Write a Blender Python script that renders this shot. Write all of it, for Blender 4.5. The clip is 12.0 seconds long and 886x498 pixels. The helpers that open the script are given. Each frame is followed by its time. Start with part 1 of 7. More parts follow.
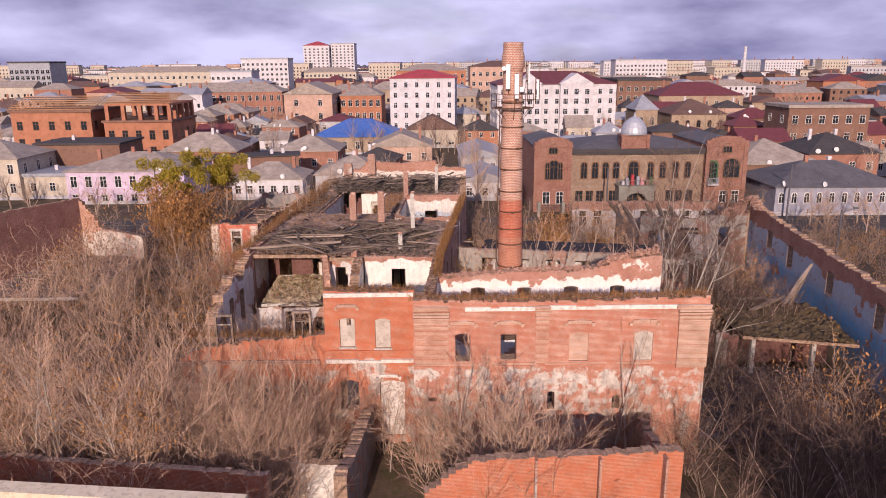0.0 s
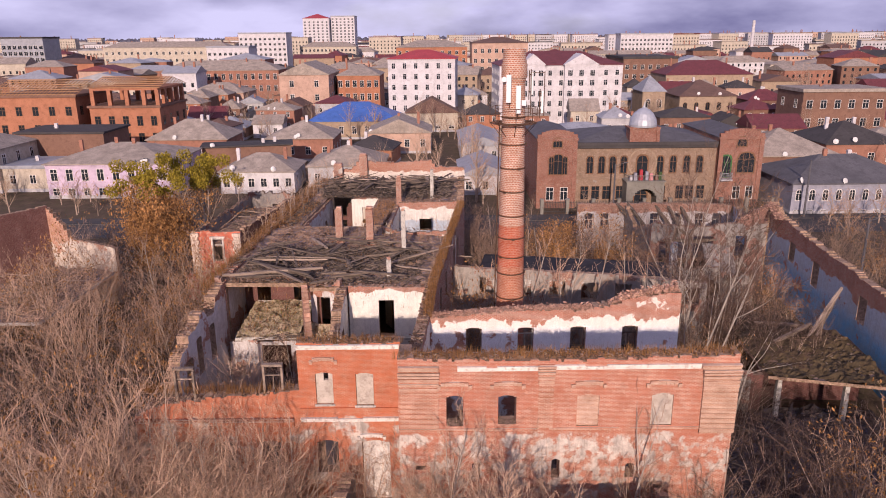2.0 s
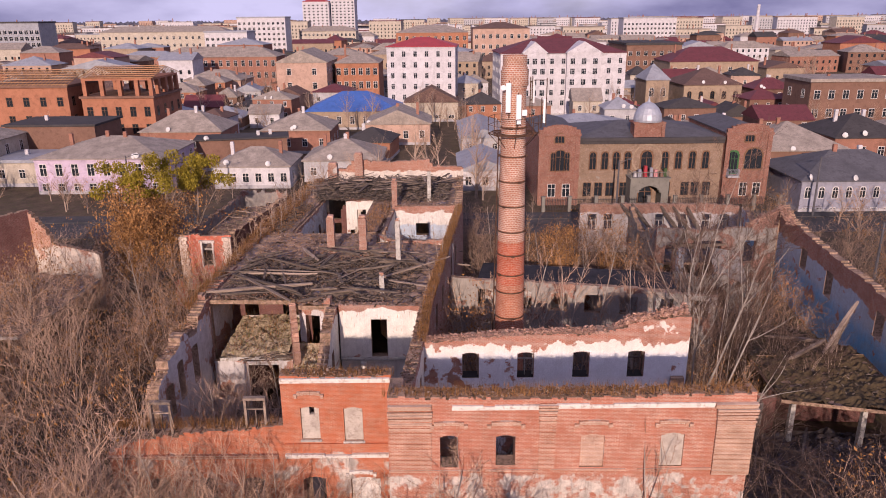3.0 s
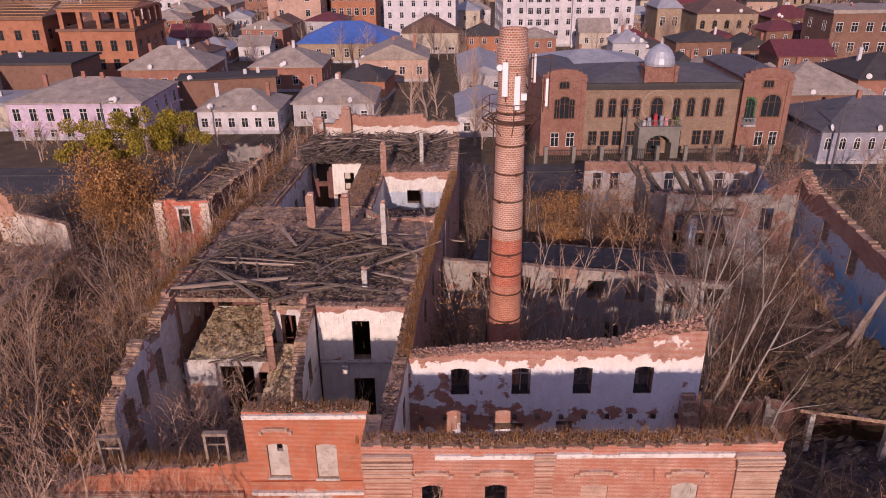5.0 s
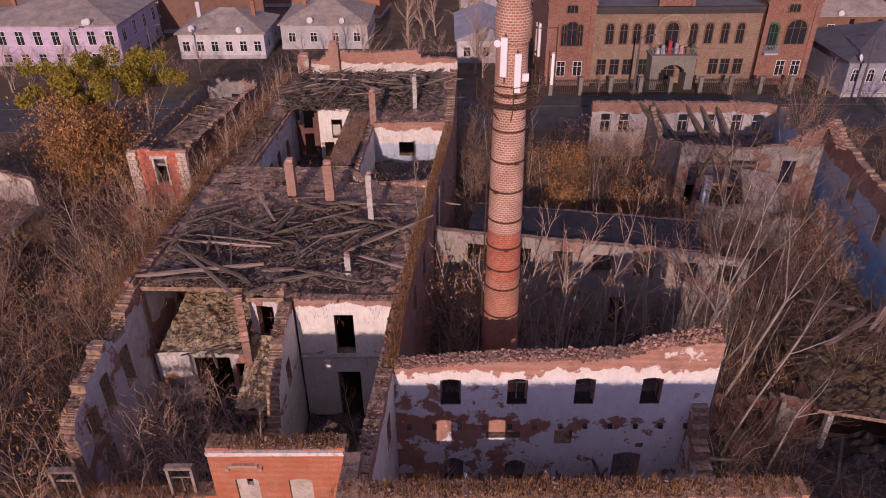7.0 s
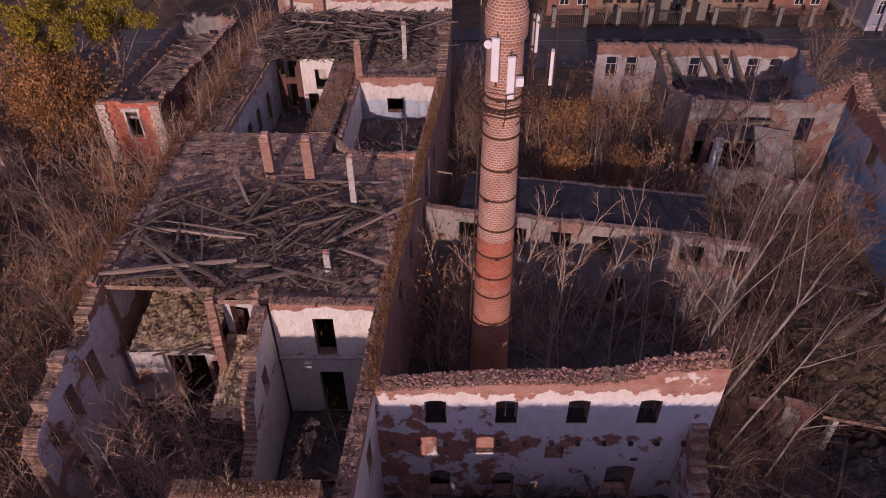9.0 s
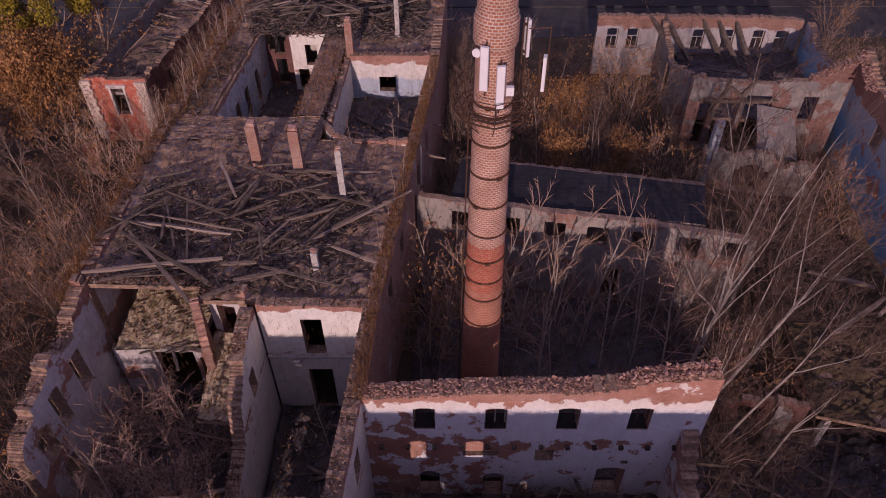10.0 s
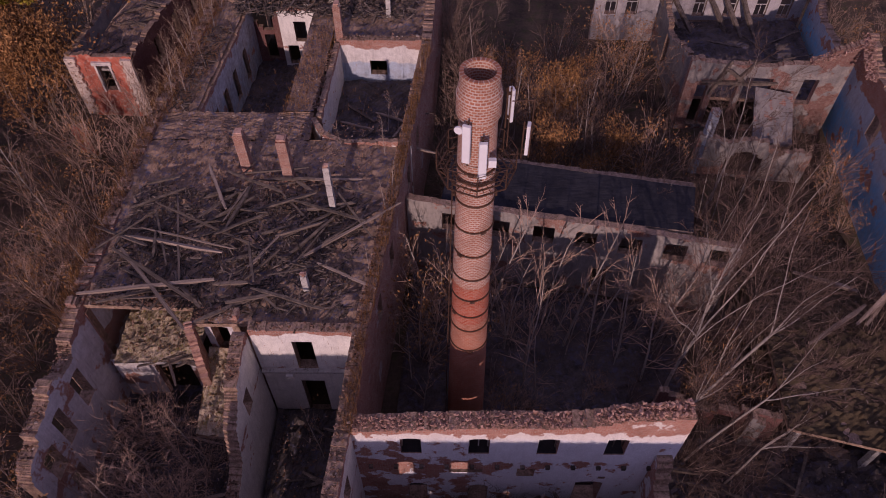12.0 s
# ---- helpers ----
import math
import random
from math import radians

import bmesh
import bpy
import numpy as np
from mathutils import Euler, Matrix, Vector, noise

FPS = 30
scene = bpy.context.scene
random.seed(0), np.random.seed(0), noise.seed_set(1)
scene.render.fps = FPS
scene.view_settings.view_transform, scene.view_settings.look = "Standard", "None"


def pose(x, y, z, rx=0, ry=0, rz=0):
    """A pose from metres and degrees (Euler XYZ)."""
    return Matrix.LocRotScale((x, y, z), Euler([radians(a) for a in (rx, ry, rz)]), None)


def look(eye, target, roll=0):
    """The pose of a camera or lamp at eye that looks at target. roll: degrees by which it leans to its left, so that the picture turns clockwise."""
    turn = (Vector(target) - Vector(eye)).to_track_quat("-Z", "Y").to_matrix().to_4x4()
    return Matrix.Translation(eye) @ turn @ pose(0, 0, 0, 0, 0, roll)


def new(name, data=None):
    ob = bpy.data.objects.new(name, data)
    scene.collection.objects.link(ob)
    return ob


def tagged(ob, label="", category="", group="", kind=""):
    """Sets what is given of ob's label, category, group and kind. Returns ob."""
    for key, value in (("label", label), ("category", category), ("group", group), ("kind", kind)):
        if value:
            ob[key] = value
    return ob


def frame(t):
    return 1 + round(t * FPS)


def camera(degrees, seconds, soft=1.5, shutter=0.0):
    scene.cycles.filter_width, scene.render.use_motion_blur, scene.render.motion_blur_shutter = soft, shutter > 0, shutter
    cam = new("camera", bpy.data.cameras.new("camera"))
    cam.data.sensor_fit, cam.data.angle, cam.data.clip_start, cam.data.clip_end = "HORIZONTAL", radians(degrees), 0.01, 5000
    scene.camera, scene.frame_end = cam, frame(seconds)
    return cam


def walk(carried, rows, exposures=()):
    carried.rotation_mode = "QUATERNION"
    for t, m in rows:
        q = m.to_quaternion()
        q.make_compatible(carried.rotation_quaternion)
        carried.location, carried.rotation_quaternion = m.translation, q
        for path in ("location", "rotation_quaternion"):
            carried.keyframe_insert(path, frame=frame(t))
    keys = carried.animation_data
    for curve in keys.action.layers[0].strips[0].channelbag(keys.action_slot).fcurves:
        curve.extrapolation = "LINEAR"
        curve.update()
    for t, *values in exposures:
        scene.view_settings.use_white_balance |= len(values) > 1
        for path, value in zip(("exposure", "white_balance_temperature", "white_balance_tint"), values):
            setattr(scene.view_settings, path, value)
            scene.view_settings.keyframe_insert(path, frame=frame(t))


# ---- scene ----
cam = camera(63.8, 12.0, soft=1.0)
METRES, EYE, TILT, LEAN, TURN = 40.0, 25.0, 0.0, 0.0, -0.4
ROWS = [
    (0.0, 0.0, 0.0, 0.0, -0.11, -14.66, 0.44),
    (0.5, 0.0043, 0.0421, 0.0133, -0.08, -15.11, 0.44),
    (1.0, 0.0094, 0.0845, 0.028, -0.03, -15.63, 0.44),
    (1.5, 0.0136, 0.1276, 0.0443, 0.01, -16.19, 0.46),
    (2.0, 0.0182, 0.1698, 0.0611, 0.07, -16.79, 0.46),
    (2.5, 0.0227, 0.2127, 0.0771, 0.11, -17.4, 0.48),
    (3.0, 0.0277, 0.2547, 0.0938, 0.16, -18.07, 0.46),
    (5.0, 0.0494, 0.4172, 0.158, 0.36, -24.25, 0.44),
    (5.5, 0.0548, 0.457, 0.1735, 0.42, -26.21, 0.43),
    (6.0, 0.0593, 0.4969, 0.1889, 0.47, -28.19, 0.42),
    (6.5, 0.0623, 0.5355, 0.2022, 0.51, -30.01, 0.44),
    (7.0, 0.0657, 0.5742, 0.2172, 0.57, -31.96, 0.45),
    (9.0, 0.0835, 0.7169, 0.2776, 0.71, -39.66, 0.34),
    (9.5, 0.0905, 0.7475, 0.2935, 0.74, -41.57, 0.29),
    (10.0, 0.0964, 0.7756, 0.3099, 0.79, -43.49, 0.28),
    (10.5, 0.1001, 0.8022, 0.3302, 0.82, -45.42, 0.25),
    (11.0, 0.1039, 0.8286, 0.3557, 0.88, -47.36, 0.23),
    (11.5, 0.1087, 0.8545, 0.3877, 0.93, -49.27, 0.19),
    (12.0, 0.1132, 0.8805, 0.4255, 0.97, -50.79, 0.19),
]
EXPOSURES = [(0.0, 0.05, 6150, 26), (2.5, -0.05, 6170, 28), (5.5, -0.37, 6225, 39), (9.0, -0.79, 6120, 46), (12.0, -1.02, 5930, 48)]
walk(cam, [(t, pose(0, 0, EYE, TILT, LEAN, TURN) @ pose(METRES * x, METRES * y, METRES * z, 90 + pitch, roll, yaw)) for t, x, y, z, yaw, pitch, roll in ROWS], EXPOSURES)

# ---- sky, sun ----
SUN_EL, SUN_AZ = 16.9, 7.2     # the sun stands low behind the first eye, a little to its left
world = bpy.data.worlds.new("world")
scene.world = world
world.use_nodes = True
wn = world.node_tree
wn.nodes.clear()
w_out = wn.nodes.new("ShaderNodeOutputWorld")
w_bg = wn.nodes.new("ShaderNodeBackground")
w_sky = wn.nodes.new("ShaderNodeTexSky")
w_sky.sky_type, w_sky.sun_disc = "NISHITA", False
w_sky.sun_elevation, w_sky.sun_rotation = radians(SUN_EL), radians(180 + SUN_AZ)
w_sky.air_density, w_sky.dust_density, w_sky.ozone_density = 1.0, 1.5, 2.0
w_co = wn.nodes.new("ShaderNodeTexCoord")
w_map = wn.nodes.new("ShaderNodeMapping")
w_map.inputs["Scale"].default_value, w_map.inputs["Location"].default_value = (1.4, 1.4, 4.2), (0.55, 0.3, 0.9)
w_no = wn.nodes.new("ShaderNodeTexNoise")
w_no.inputs["Scale"].default_value, w_no.inputs["Detail"].default_value, w_no.inputs["Roughness"].default_value = 1.6, 7, 0.55
w_ramp = wn.nodes.new("ShaderNodeValToRGB")
w_ramp.color_ramp.elements[0].position, w_ramp.color_ramp.elements[1].position = 0.18, 0.46
w_no2 = wn.nodes.new("ShaderNodeTexNoise")
w_no2.inputs["Scale"].default_value, w_no2.inputs["Detail"].default_value = 2.6, 7
w_cl = wn.nodes.new("ShaderNodeValToRGB")
w_cl.color_ramp.elements[0].color, w_cl.color_ramp.elements[1].color = (2.2, 2.2, 3.7, 1), (7.2, 7.2, 9.2, 1)
w_cl.color_ramp.elements[0].position, w_cl.color_ramp.elements[1].position = 0.38, 0.66
w_mix = wn.nodes.new("ShaderNodeMixRGB")
wn.links.new(w_co.outputs["Generated"], w_map.inputs["Vector"])
wn.links.new(w_map.outputs[0], w_no.inputs["Vector"])
wn.links.new(w_map.outputs[0], w_no2.inputs["Vector"])
wn.links.new(w_no.outputs[0], w_ramp.inputs[0])
wn.links.new(w_no2.outputs[0], w_cl.inputs[0])
wn.links.new(w_ramp.outputs[0], w_mix.inputs[0])
wn.links.new(w_sky.outputs[0], w_mix.inputs[1])
wn.links.new(w_cl.outputs[0], w_mix.inputs[2])
wn.links.new(w_mix.outputs[0], w_bg.inputs["Color"])
w_bg.inputs["Strength"].default_value = 0.096
wn.links.new(w_bg.outputs[0], w_out.inputs[0])

sun = new("sun", bpy.data.lights.new("sun", "SUN"))
sun.data.energy, sun.data.angle, sun.data.color = 5.0, radians(0.6), (1.0, 0.81, 0.60)
sun.matrix_world = look((-math.sin(radians(SUN_AZ)) * 90, -math.cos(radians(SUN_AZ)) * 90, math.tan(radians(SUN_EL)) * 90), (0, 0, 0))

# ---- materials ----
def nodes_of(name, rough=0.9, metal=0.0):
    m = bpy.data.materials.new(name)
    m.use_nodes = True
    nt = m.node_tree
    b = nt.nodes["Principled BSDF"]
    b.inputs["Roughness"].default_value, b.inputs["Metallic"].default_value = rough, metal
    b.inputs["Specular IOR Level"].default_value = 0.25
    return m, nt, b


def noise_node(nt, vec, scale, detail=5.0, rough=0.6):
    n = nt.nodes.new("ShaderNodeTexNoise")
    n.inputs["Scale"].default_value, n.inputs["Detail"].default_value, n.inputs["Roughness"].default_value = scale, detail, rough
    if vec is not None:
        nt.links.new(vec, n.inputs["Vector"])
    return n.outputs[0]


def ramp_node(nt, fac, stops, constant=False):
    r = nt.nodes.new("ShaderNodeValToRGB")
    cr = r.color_ramp
    cr.interpolation = "CONSTANT" if constant else "LINEAR"
    while len(cr.elements) < len(stops):
        cr.elements.new(0.5)
    for e, (p, c) in zip(cr.elements, stops):
        e.position = p
        e.color = (c, c, c, 1) if isinstance(c, (int, float)) else (*c, 1)
    nt.links.new(fac, r.inputs[0])
    return r.outputs[0]


def mix_node(nt, fac, a, b, kind="MIX"):
    m = nt.nodes.new("ShaderNodeMixRGB")
    m.blend_type = kind
    for sock, v in zip(m.inputs, (fac, a, b)):
        if isinstance(v, (int, float)):
            sock.default_value = v if sock.type == "VALUE" else (v, v, v, 1)
        elif isinstance(v, tuple):
            sock.default_value = (*v, 1)
        else:
            nt.links.new(v, sock)
    return m.outputs[0]


def math_node(nt, op, a, b=0.0):
    m = nt.nodes.new("ShaderNodeMath")
    m.operation = op
    for sock, v in zip(m.inputs, (a, b)):
        if isinstance(v, (int, float)):
            sock.default_value = v
        else:
            nt.links.new(v, sock)
    return m.outputs[0]


def bump_node(nt, b, height, strength=0.4, dist=0.03):
    n = nt.nodes.new("ShaderNodeBump")
    n.inputs["Strength"].default_value, n.inputs["Distance"].default_value = strength, dist
    nt.links.new(height, n.inputs["Height"])
    nt.links.new(n.outputs[0], b.inputs["Normal"])


def place_node(nt, local=False):
    if local:
        return nt.nodes.new("ShaderNodeTexCoord").outputs["Object"]
    return nt.nodes.new("ShaderNodeNewGeometry").outputs["Position"]


def mottled(name, dark, light, scale=1.0, rough=0.9, metal=0.0, bump=0.4, local=False, stain=None, vary=0.0, island=0.0):
    """Colour between dark and light by noise at two scales, with stains, fine relief and some change from piece to piece."""
    m, nt, b = nodes_of(name, rough, metal)
    p = place_node(nt, local)
    big = noise_node(nt, p, scale, 6, 0.65)
    fine = noise_node(nt, p, scale * 11, 5, 0.7)
    f = math_node(nt, "ADD", math_node(nt, "MULTIPLY", big, 0.6), math_node(nt, "MULTIPLY", fine, 0.4))
    c = ramp_node(nt, f, [(0.36, dark), (0.64, light)])
    if stain:
        c = mix_node(nt, ramp_node(nt, noise_node(nt, p, scale * 2.7, 7, 0.7), [(0.52, 0.0), (0.62, 0.85)]), c, stain)
    if vary:
        o = nt.nodes.new("ShaderNodeObjectInfo")
        c = mix_node(nt, 1.0, c, ramp_node(nt, o.outputs["Random"], [(0.0, 1 - vary), (1.0, 1 + vary)]), "MULTIPLY")
    if island:
        g = nt.nodes.new("ShaderNodeNewGeometry")
        c = mix_node(nt, 1.0, c, ramp_node(nt, g.outputs["Random Per Island"], [(0.0, 1 - island), (1.0, 1 + island)]), "MULTIPLY")
    nt.links.new(c, b.inputs["Base Color"])
    if bump:
        bump_node(nt, b, f, bump, 0.05)
    return m


def brickwork(name, c1, c2, mortar, cover=None, plaster=None, zmax=12.0, wash=None, rough=0.92, uv=False, patch=0.55, soft=0.03, bloom=0.6, dirt=1.0, row=0.077, width=0.26, joint=0.014, drift=None):
    """Brick courses; cover: how much plaster is left at which height, plaster: its colour there; wash: a colour rubbed over the bricks."""
    m, nt, b = nodes_of(name, rough)
    if uv:
        p = nt.nodes.new("ShaderNodeTexCoord").outputs["UV"]
        vec = p
    else:
        p = place_node(nt)
        s = nt.nodes.new("ShaderNodeSeparateXYZ")
        nt.links.new(p, s.inputs[0])
        cmb = nt.nodes.new("ShaderNodeCombineXYZ")
        nt.links.new(math_node(nt, "ADD", s.outputs[0], math_node(nt, "MULTIPLY", s.outputs[1], 0.97)), cmb.inputs[0])
        nt.links.new(s.outputs[2], cmb.inputs[1])
        vec = cmb.outputs[0]
    bt = nt.nodes.new("ShaderNodeTexBrick")
    bt.inputs["Color1"].default_value, bt.inputs["Color2"].default_value, bt.inputs["Mortar"].default_value = (*c1, 1), (*c2, 1), (*mortar, 1)
    bt.inputs["Scale"].default_value, bt.inputs["Mortar Size"].default_value = 1.0, joint
    bt.inputs["Brick Width"].default_value, bt.inputs["Row Height"].default_value = width, row
    bt.inputs["Bias"].default_value = -0.1
    nt.links.new(vec, bt.inputs["Vector"])
    c = bt.outputs["Color"]
    soil = noise_node(nt, p, 0.7, 8, 0.7)
    c = mix_node(nt, ramp_node(nt, soil, [(0.40, 0.0), (0.68, 0.55)]), c, tuple(v * 0.45 for v in c1))
    pale = mix_node(nt, 0.5, c1, (0.62, 0.50, 0.42))
    c = mix_node(nt, ramp_node(nt, noise_node(nt, p, 4.5, 8, 0.75), [(0.50, 0.0), (0.68, bloom)]), c, pale)
    if wash:
        c = mix_node(nt, ramp_node(nt, noise_node(nt, p, 1.3, 7, 0.7), [(0.40, 0.05), (0.60, 0.62)]), c, wash)
    h = bt.outputs["Fac"]
    hgt = math_node(nt, "SUBTRACT", 1.0, h)
    if cover:
        warp = math_node(nt, "ADD", s.outputs[2], math_node(nt, "MULTIPLY", math_node(nt, "SUBTRACT", noise_node(nt, p, 0.9, 6), 0.5), 1.1))
        z = math_node(nt, "DIVIDE", warp, zmax)
        cov = ramp_node(nt, z, [(a / zmax, v) for a, v in cover])
        pc = ramp_node(nt, z, [(a / zmax, v) for a, v in plaster])
        n1 = noise_node(nt, p, patch, 9, 0.62)
        if drift:
            n1 = math_node(nt, "ADD", n1, ramp_node(nt, math_node(nt, "DIVIDE", s.outputs[0], 20.0), [(a / 20.0, v) for a, v in drift]))
        mask = ramp_node(nt, math_node(nt, "SUBTRACT", math_node(nt, "ADD", n1, cov), 0.98), [(0.0, 0.0), (soft, 1.0)])
        grime = noise_node(nt, p, 2.6, 9, 0.72)
        pc = mix_node(nt, ramp_node(nt, noise_node(nt, p, 1.1, 6, 0.6), [(0.42, 0.0), (0.62, 0.55 * dirt)]), pc, (0.40, 0.35, 0.30))
        pc = mix_node(nt, ramp_node(nt, grime, [(0.42, 0.0), (0.72, 0.7 * dirt)]), pc, (0.19, 0.16, 0.14))
        st = nt.nodes.new("ShaderNodeMapping")
        st.inputs["Scale"].default_value = (3.4, 3.4, 0.28)
        nt.links.new(p, st.inputs["Vector"])
        pc = mix_node(nt, ramp_node(nt, noise_node(nt, st.outputs[0], 1.6, 6, 0.6), [(0.50, 0.0), (0.70, 0.55 * dirt)]), pc, (0.17, 0.15, 0.135))
        c = mix_node(nt, mask, c, pc)
        hgt = math_node(nt, "ADD", math_node(nt, "MULTIPLY", hgt, math_node(nt, "SUBTRACT", 1.0, mask)), math_node(nt, "MULTIPLY", mask, 1.8))
    fine = noise_node(nt, p, 23, 4, 0.7)
    c = mix_node(nt, 1.0, c, ramp_node(nt, fine, [(0.3, 0.72), (0.7, 1.2)]), "MULTIPLY")
    nt.links.new(c, b.inputs["Base Color"])
    bump_node(nt, b, math_node(nt, "ADD", hgt, math_node(nt, "MULTIPLY", fine, 0.7)), 0.5, 0.03)
    return m


RED1, RED2, MORT = (0.43, 0.15, 0.085), (0.29, 0.09, 0.05), (0.60, 0.48, 0.39)
WHITE = (0.78, 0.75, 0.68)
m_facade = brickwork("painted_brick", (0.46, 0.168, 0.095), (0.34, 0.115, 0.068), (0.62, 0.45, 0.35), wash=(0.42, 0.138, 0.08), bloom=0.7, joint=0.016,
                     dirt=0.85, cover=[(0.0, 0.40), (2.6, 0.45), (4.0, 0.46), (4.8, 0.47), (5.4, 0.50), (6.3, 0.47), (6.7, 0.30), (7.0, 0.0), (12, 0.0)], plaster=[(0, (0.42, 0.33, 0.27)), (3.5, (0.50, 0.41, 0.34)), (5.2, (0.64, 0.56, 0.48)), (7, (0.66, 0.58, 0.51))], patch=1.0, soft=0.08,
                     drift=[(0.0, 0.03), (3.5, 0.04), (5.5, 0.07), (10.0, 0.05), (13.0, 0.03), (14.5, 0.0), (17.0, 0.02)])
m_facade_left = brickwork("painted_brick_left", (0.48, 0.148, 0.07), (0.35, 0.097, 0.048), (0.54, 0.33, 0.225), wash=(0.48, 0.135, 0.06), bloom=0.4,
                          soft=0.07, cover=[(0.0, 0.48), (3.0, 0.46), (5.2, 0.47), (6.0, 0.42), (6.6, 0.05), (12, 0.05)], plaster=[(0, (0.56, 0.48, 0.41)), (6, (0.72, 0.64, 0.56))])
m_brick = brickwork("red_brick", RED1, RED2, MORT)
m_annex = brickwork("annex_red", (0.48, 0.148, 0.07), (0.35, 0.097, 0.048), (0.54, 0.33, 0.225), wash=(0.48, 0.135, 0.06), bloom=0.4)
m_brick_old = brickwork("old_brick", (0.38, 0.15, 0.09), (0.25, 0.085, 0.055), (0.48, 0.40, 0.33),
                        cover=[(0, 0.35), (12, 0.38)], plaster=[(0, (0.55, 0.5, 0.44)), (12, (0.6, 0.55, 0.5))])
m_chimney = brickwork("chimney_brick", (0.47, 0.185, 0.10), (0.36, 0.12, 0.065), (0.60, 0.50, 0.42), uv=True, row=0.125, width=0.23, joint=0.024)
m_chimney_low = brickwork("chimney_low_brick", (0.47, 0.155, 0.08), (0.37, 0.11, 0.058), (0.52, 0.33, 0.235), uv=True, row=0.125, width=0.23, joint=0.018)
m_chimney_red = brickwork("chimney_red_paint", (0.47, 0.105, 0.05), (0.38, 0.08, 0.04), (0.46, 0.26, 0.18), uv=True, row=0.125, width=0.23, joint=0.016)
m_inside = brickwork("inside_plaster", RED1, RED2, (0.45, 0.38, 0.32), dirt=0.5,
                     cover=[(0, 0.50), (4.9, 0.54), (5.4, 0.38), (6.2, 0.40), (6.6, 0.57), (8.8, 0.60), (9.3, 0.50), (10.3, 0.12), (12, 0.1)],
                     plaster=[(0, (0.64, 0.60, 0.565)), (6.2, (0.72, 0.705, 0.70)), (8.3, (0.76, 0.77, 0.80)), (8.9, (0.66, 0.60, 0.55)), (12, (0.60, 0.50, 0.43))])
m_middle = brickwork("hall_plaster", (0.48, 0.17, 0.10), (0.35, 0.115, 0.07), (0.50, 0.40, 0.33), dirt=0.18, patch=0.8, drift=[(0.0, 0.0), (2.0, 0.06), (5.0, 0.06), (9.0, 0.15), (16.0, 0.17)],
                     cover=[(0, 0.40), (4.6, 0.45), (5.2, 0.36), (6.1, 0.36), (6.6, 0.47), (8.9, 0.52), (9.35, 0.46), (9.8, 0.25), (12, 0.22)],
                     plaster=[(0, (0.74, 0.73, 0.73)), (6.2, (0.83, 0.84, 0.86)), (8.6, (0.84, 0.85, 0.87)), (9.0, (0.80, 0.75, 0.69)), (12, (0.70, 0.60, 0.52))])
m_inside_grey = brickwork("inside_grey", RED1, RED2, (0.45, 0.38, 0.32), dirt=0.5, cover=[(0, 0.50), (8.6, 0.60), (9.2, 0.4), (12, 0.1)], plaster=[(0, (0.55, 0.51, 0.50)), (12, (0.74, 0.71, 0.70))])
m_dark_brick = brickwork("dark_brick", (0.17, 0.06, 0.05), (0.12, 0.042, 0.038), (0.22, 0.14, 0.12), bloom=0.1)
m_inside_white = brickwork("inside_white", RED1, RED2, (0.45, 0.38, 0.32), dirt=0.35,
                           cover=[(0, 0.62), (5.6, 0.66), (6.0, 0.5), (6.4, 0.75), (9.2, 0.78), (9.55, 0.4), (10, 0.1), (12, 0.1)],
                           plaster=[(0, (0.66, 0.615, 0.56)), (6, (0.70, 0.655, 0.60)), (7.0, (0.79, 0.755, 0.68)), (12, WHITE)])
m_inside_blue = brickwork("inside_blue", RED1, RED2, (0.45, 0.38, 0.32), cover=[(0, 0.6), (9, 0.58), (9.5, 0.2), (12, 0.1)],
                          plaster=[(0, (0.34, 0.42, 0.50)), (7, (0.40, 0.48, 0.56)), (7.6, (0.62, 0.64, 0.66)), (12, (0.66, 0.66, 0.66))])
m_blue_wall = brickwork("blue_plaster", RED1, RED2, (0.42, 0.34, 0.28), dirt=0.5, cover=[(0, 0.60), (6.0, 0.58), (6.6, 0.34), (7.2, 0.05), (12, 0.05)],
                        plaster=[(0, (0.10, 0.30, 0.56)), (3.4, (0.14, 0.35, 0.58)), (4.6, (0.40, 0.46, 0.55)), (12, (0.52, 0.54, 0.58))])
# Plaster colour darkened to stand in for shade over the yard ruin.
m_dimmed_wall = brickwork("dimmed_plaster", (0.30, 0.11, 0.07), (0.2, 0.07, 0.045), (0.36, 0.29, 0.24), dirt=1.1, cover=[(0, 0.56), (4.8, 0.58), (6.8, 0.56), (7.6, 0.40), (12, 0.2)],
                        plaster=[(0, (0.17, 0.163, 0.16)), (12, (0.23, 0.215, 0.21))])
m_yard_back = brickwork("yard_back_plaster", (0.30, 0.12, 0.08), (0.21, 0.08, 0.055), (0.36, 0.29, 0.24), dirt=0.6, cover=[(0, 0.60), (4.9, 0.62), (5.3, 0.40), (5.7, 0.15), (12, 0.1)], plaster=[(0, (0.40, 0.38, 0.38)), (12, (0.46, 0.44, 0.45))])
# Grimy plaster, also darkened in place of shade on the cross wall.
m_yard_cross_dim = brickwork("dimmed_yard_cross_plaster", (0.22, 0.085, 0.06), (0.15, 0.055, 0.04), (0.26, 0.20, 0.17), dirt=1.2, patch=0.8, cover=[(0, 0.46), (4.6, 0.46), (5.6, 0.55), (6.9, 0.56), (7.4, 0.3), (12, 0.05)], plaster=[(0, (0.15, 0.14, 0.14)), (5.6, (0.19, 0.18, 0.175)), (12, (0.25, 0.235, 0.23))])
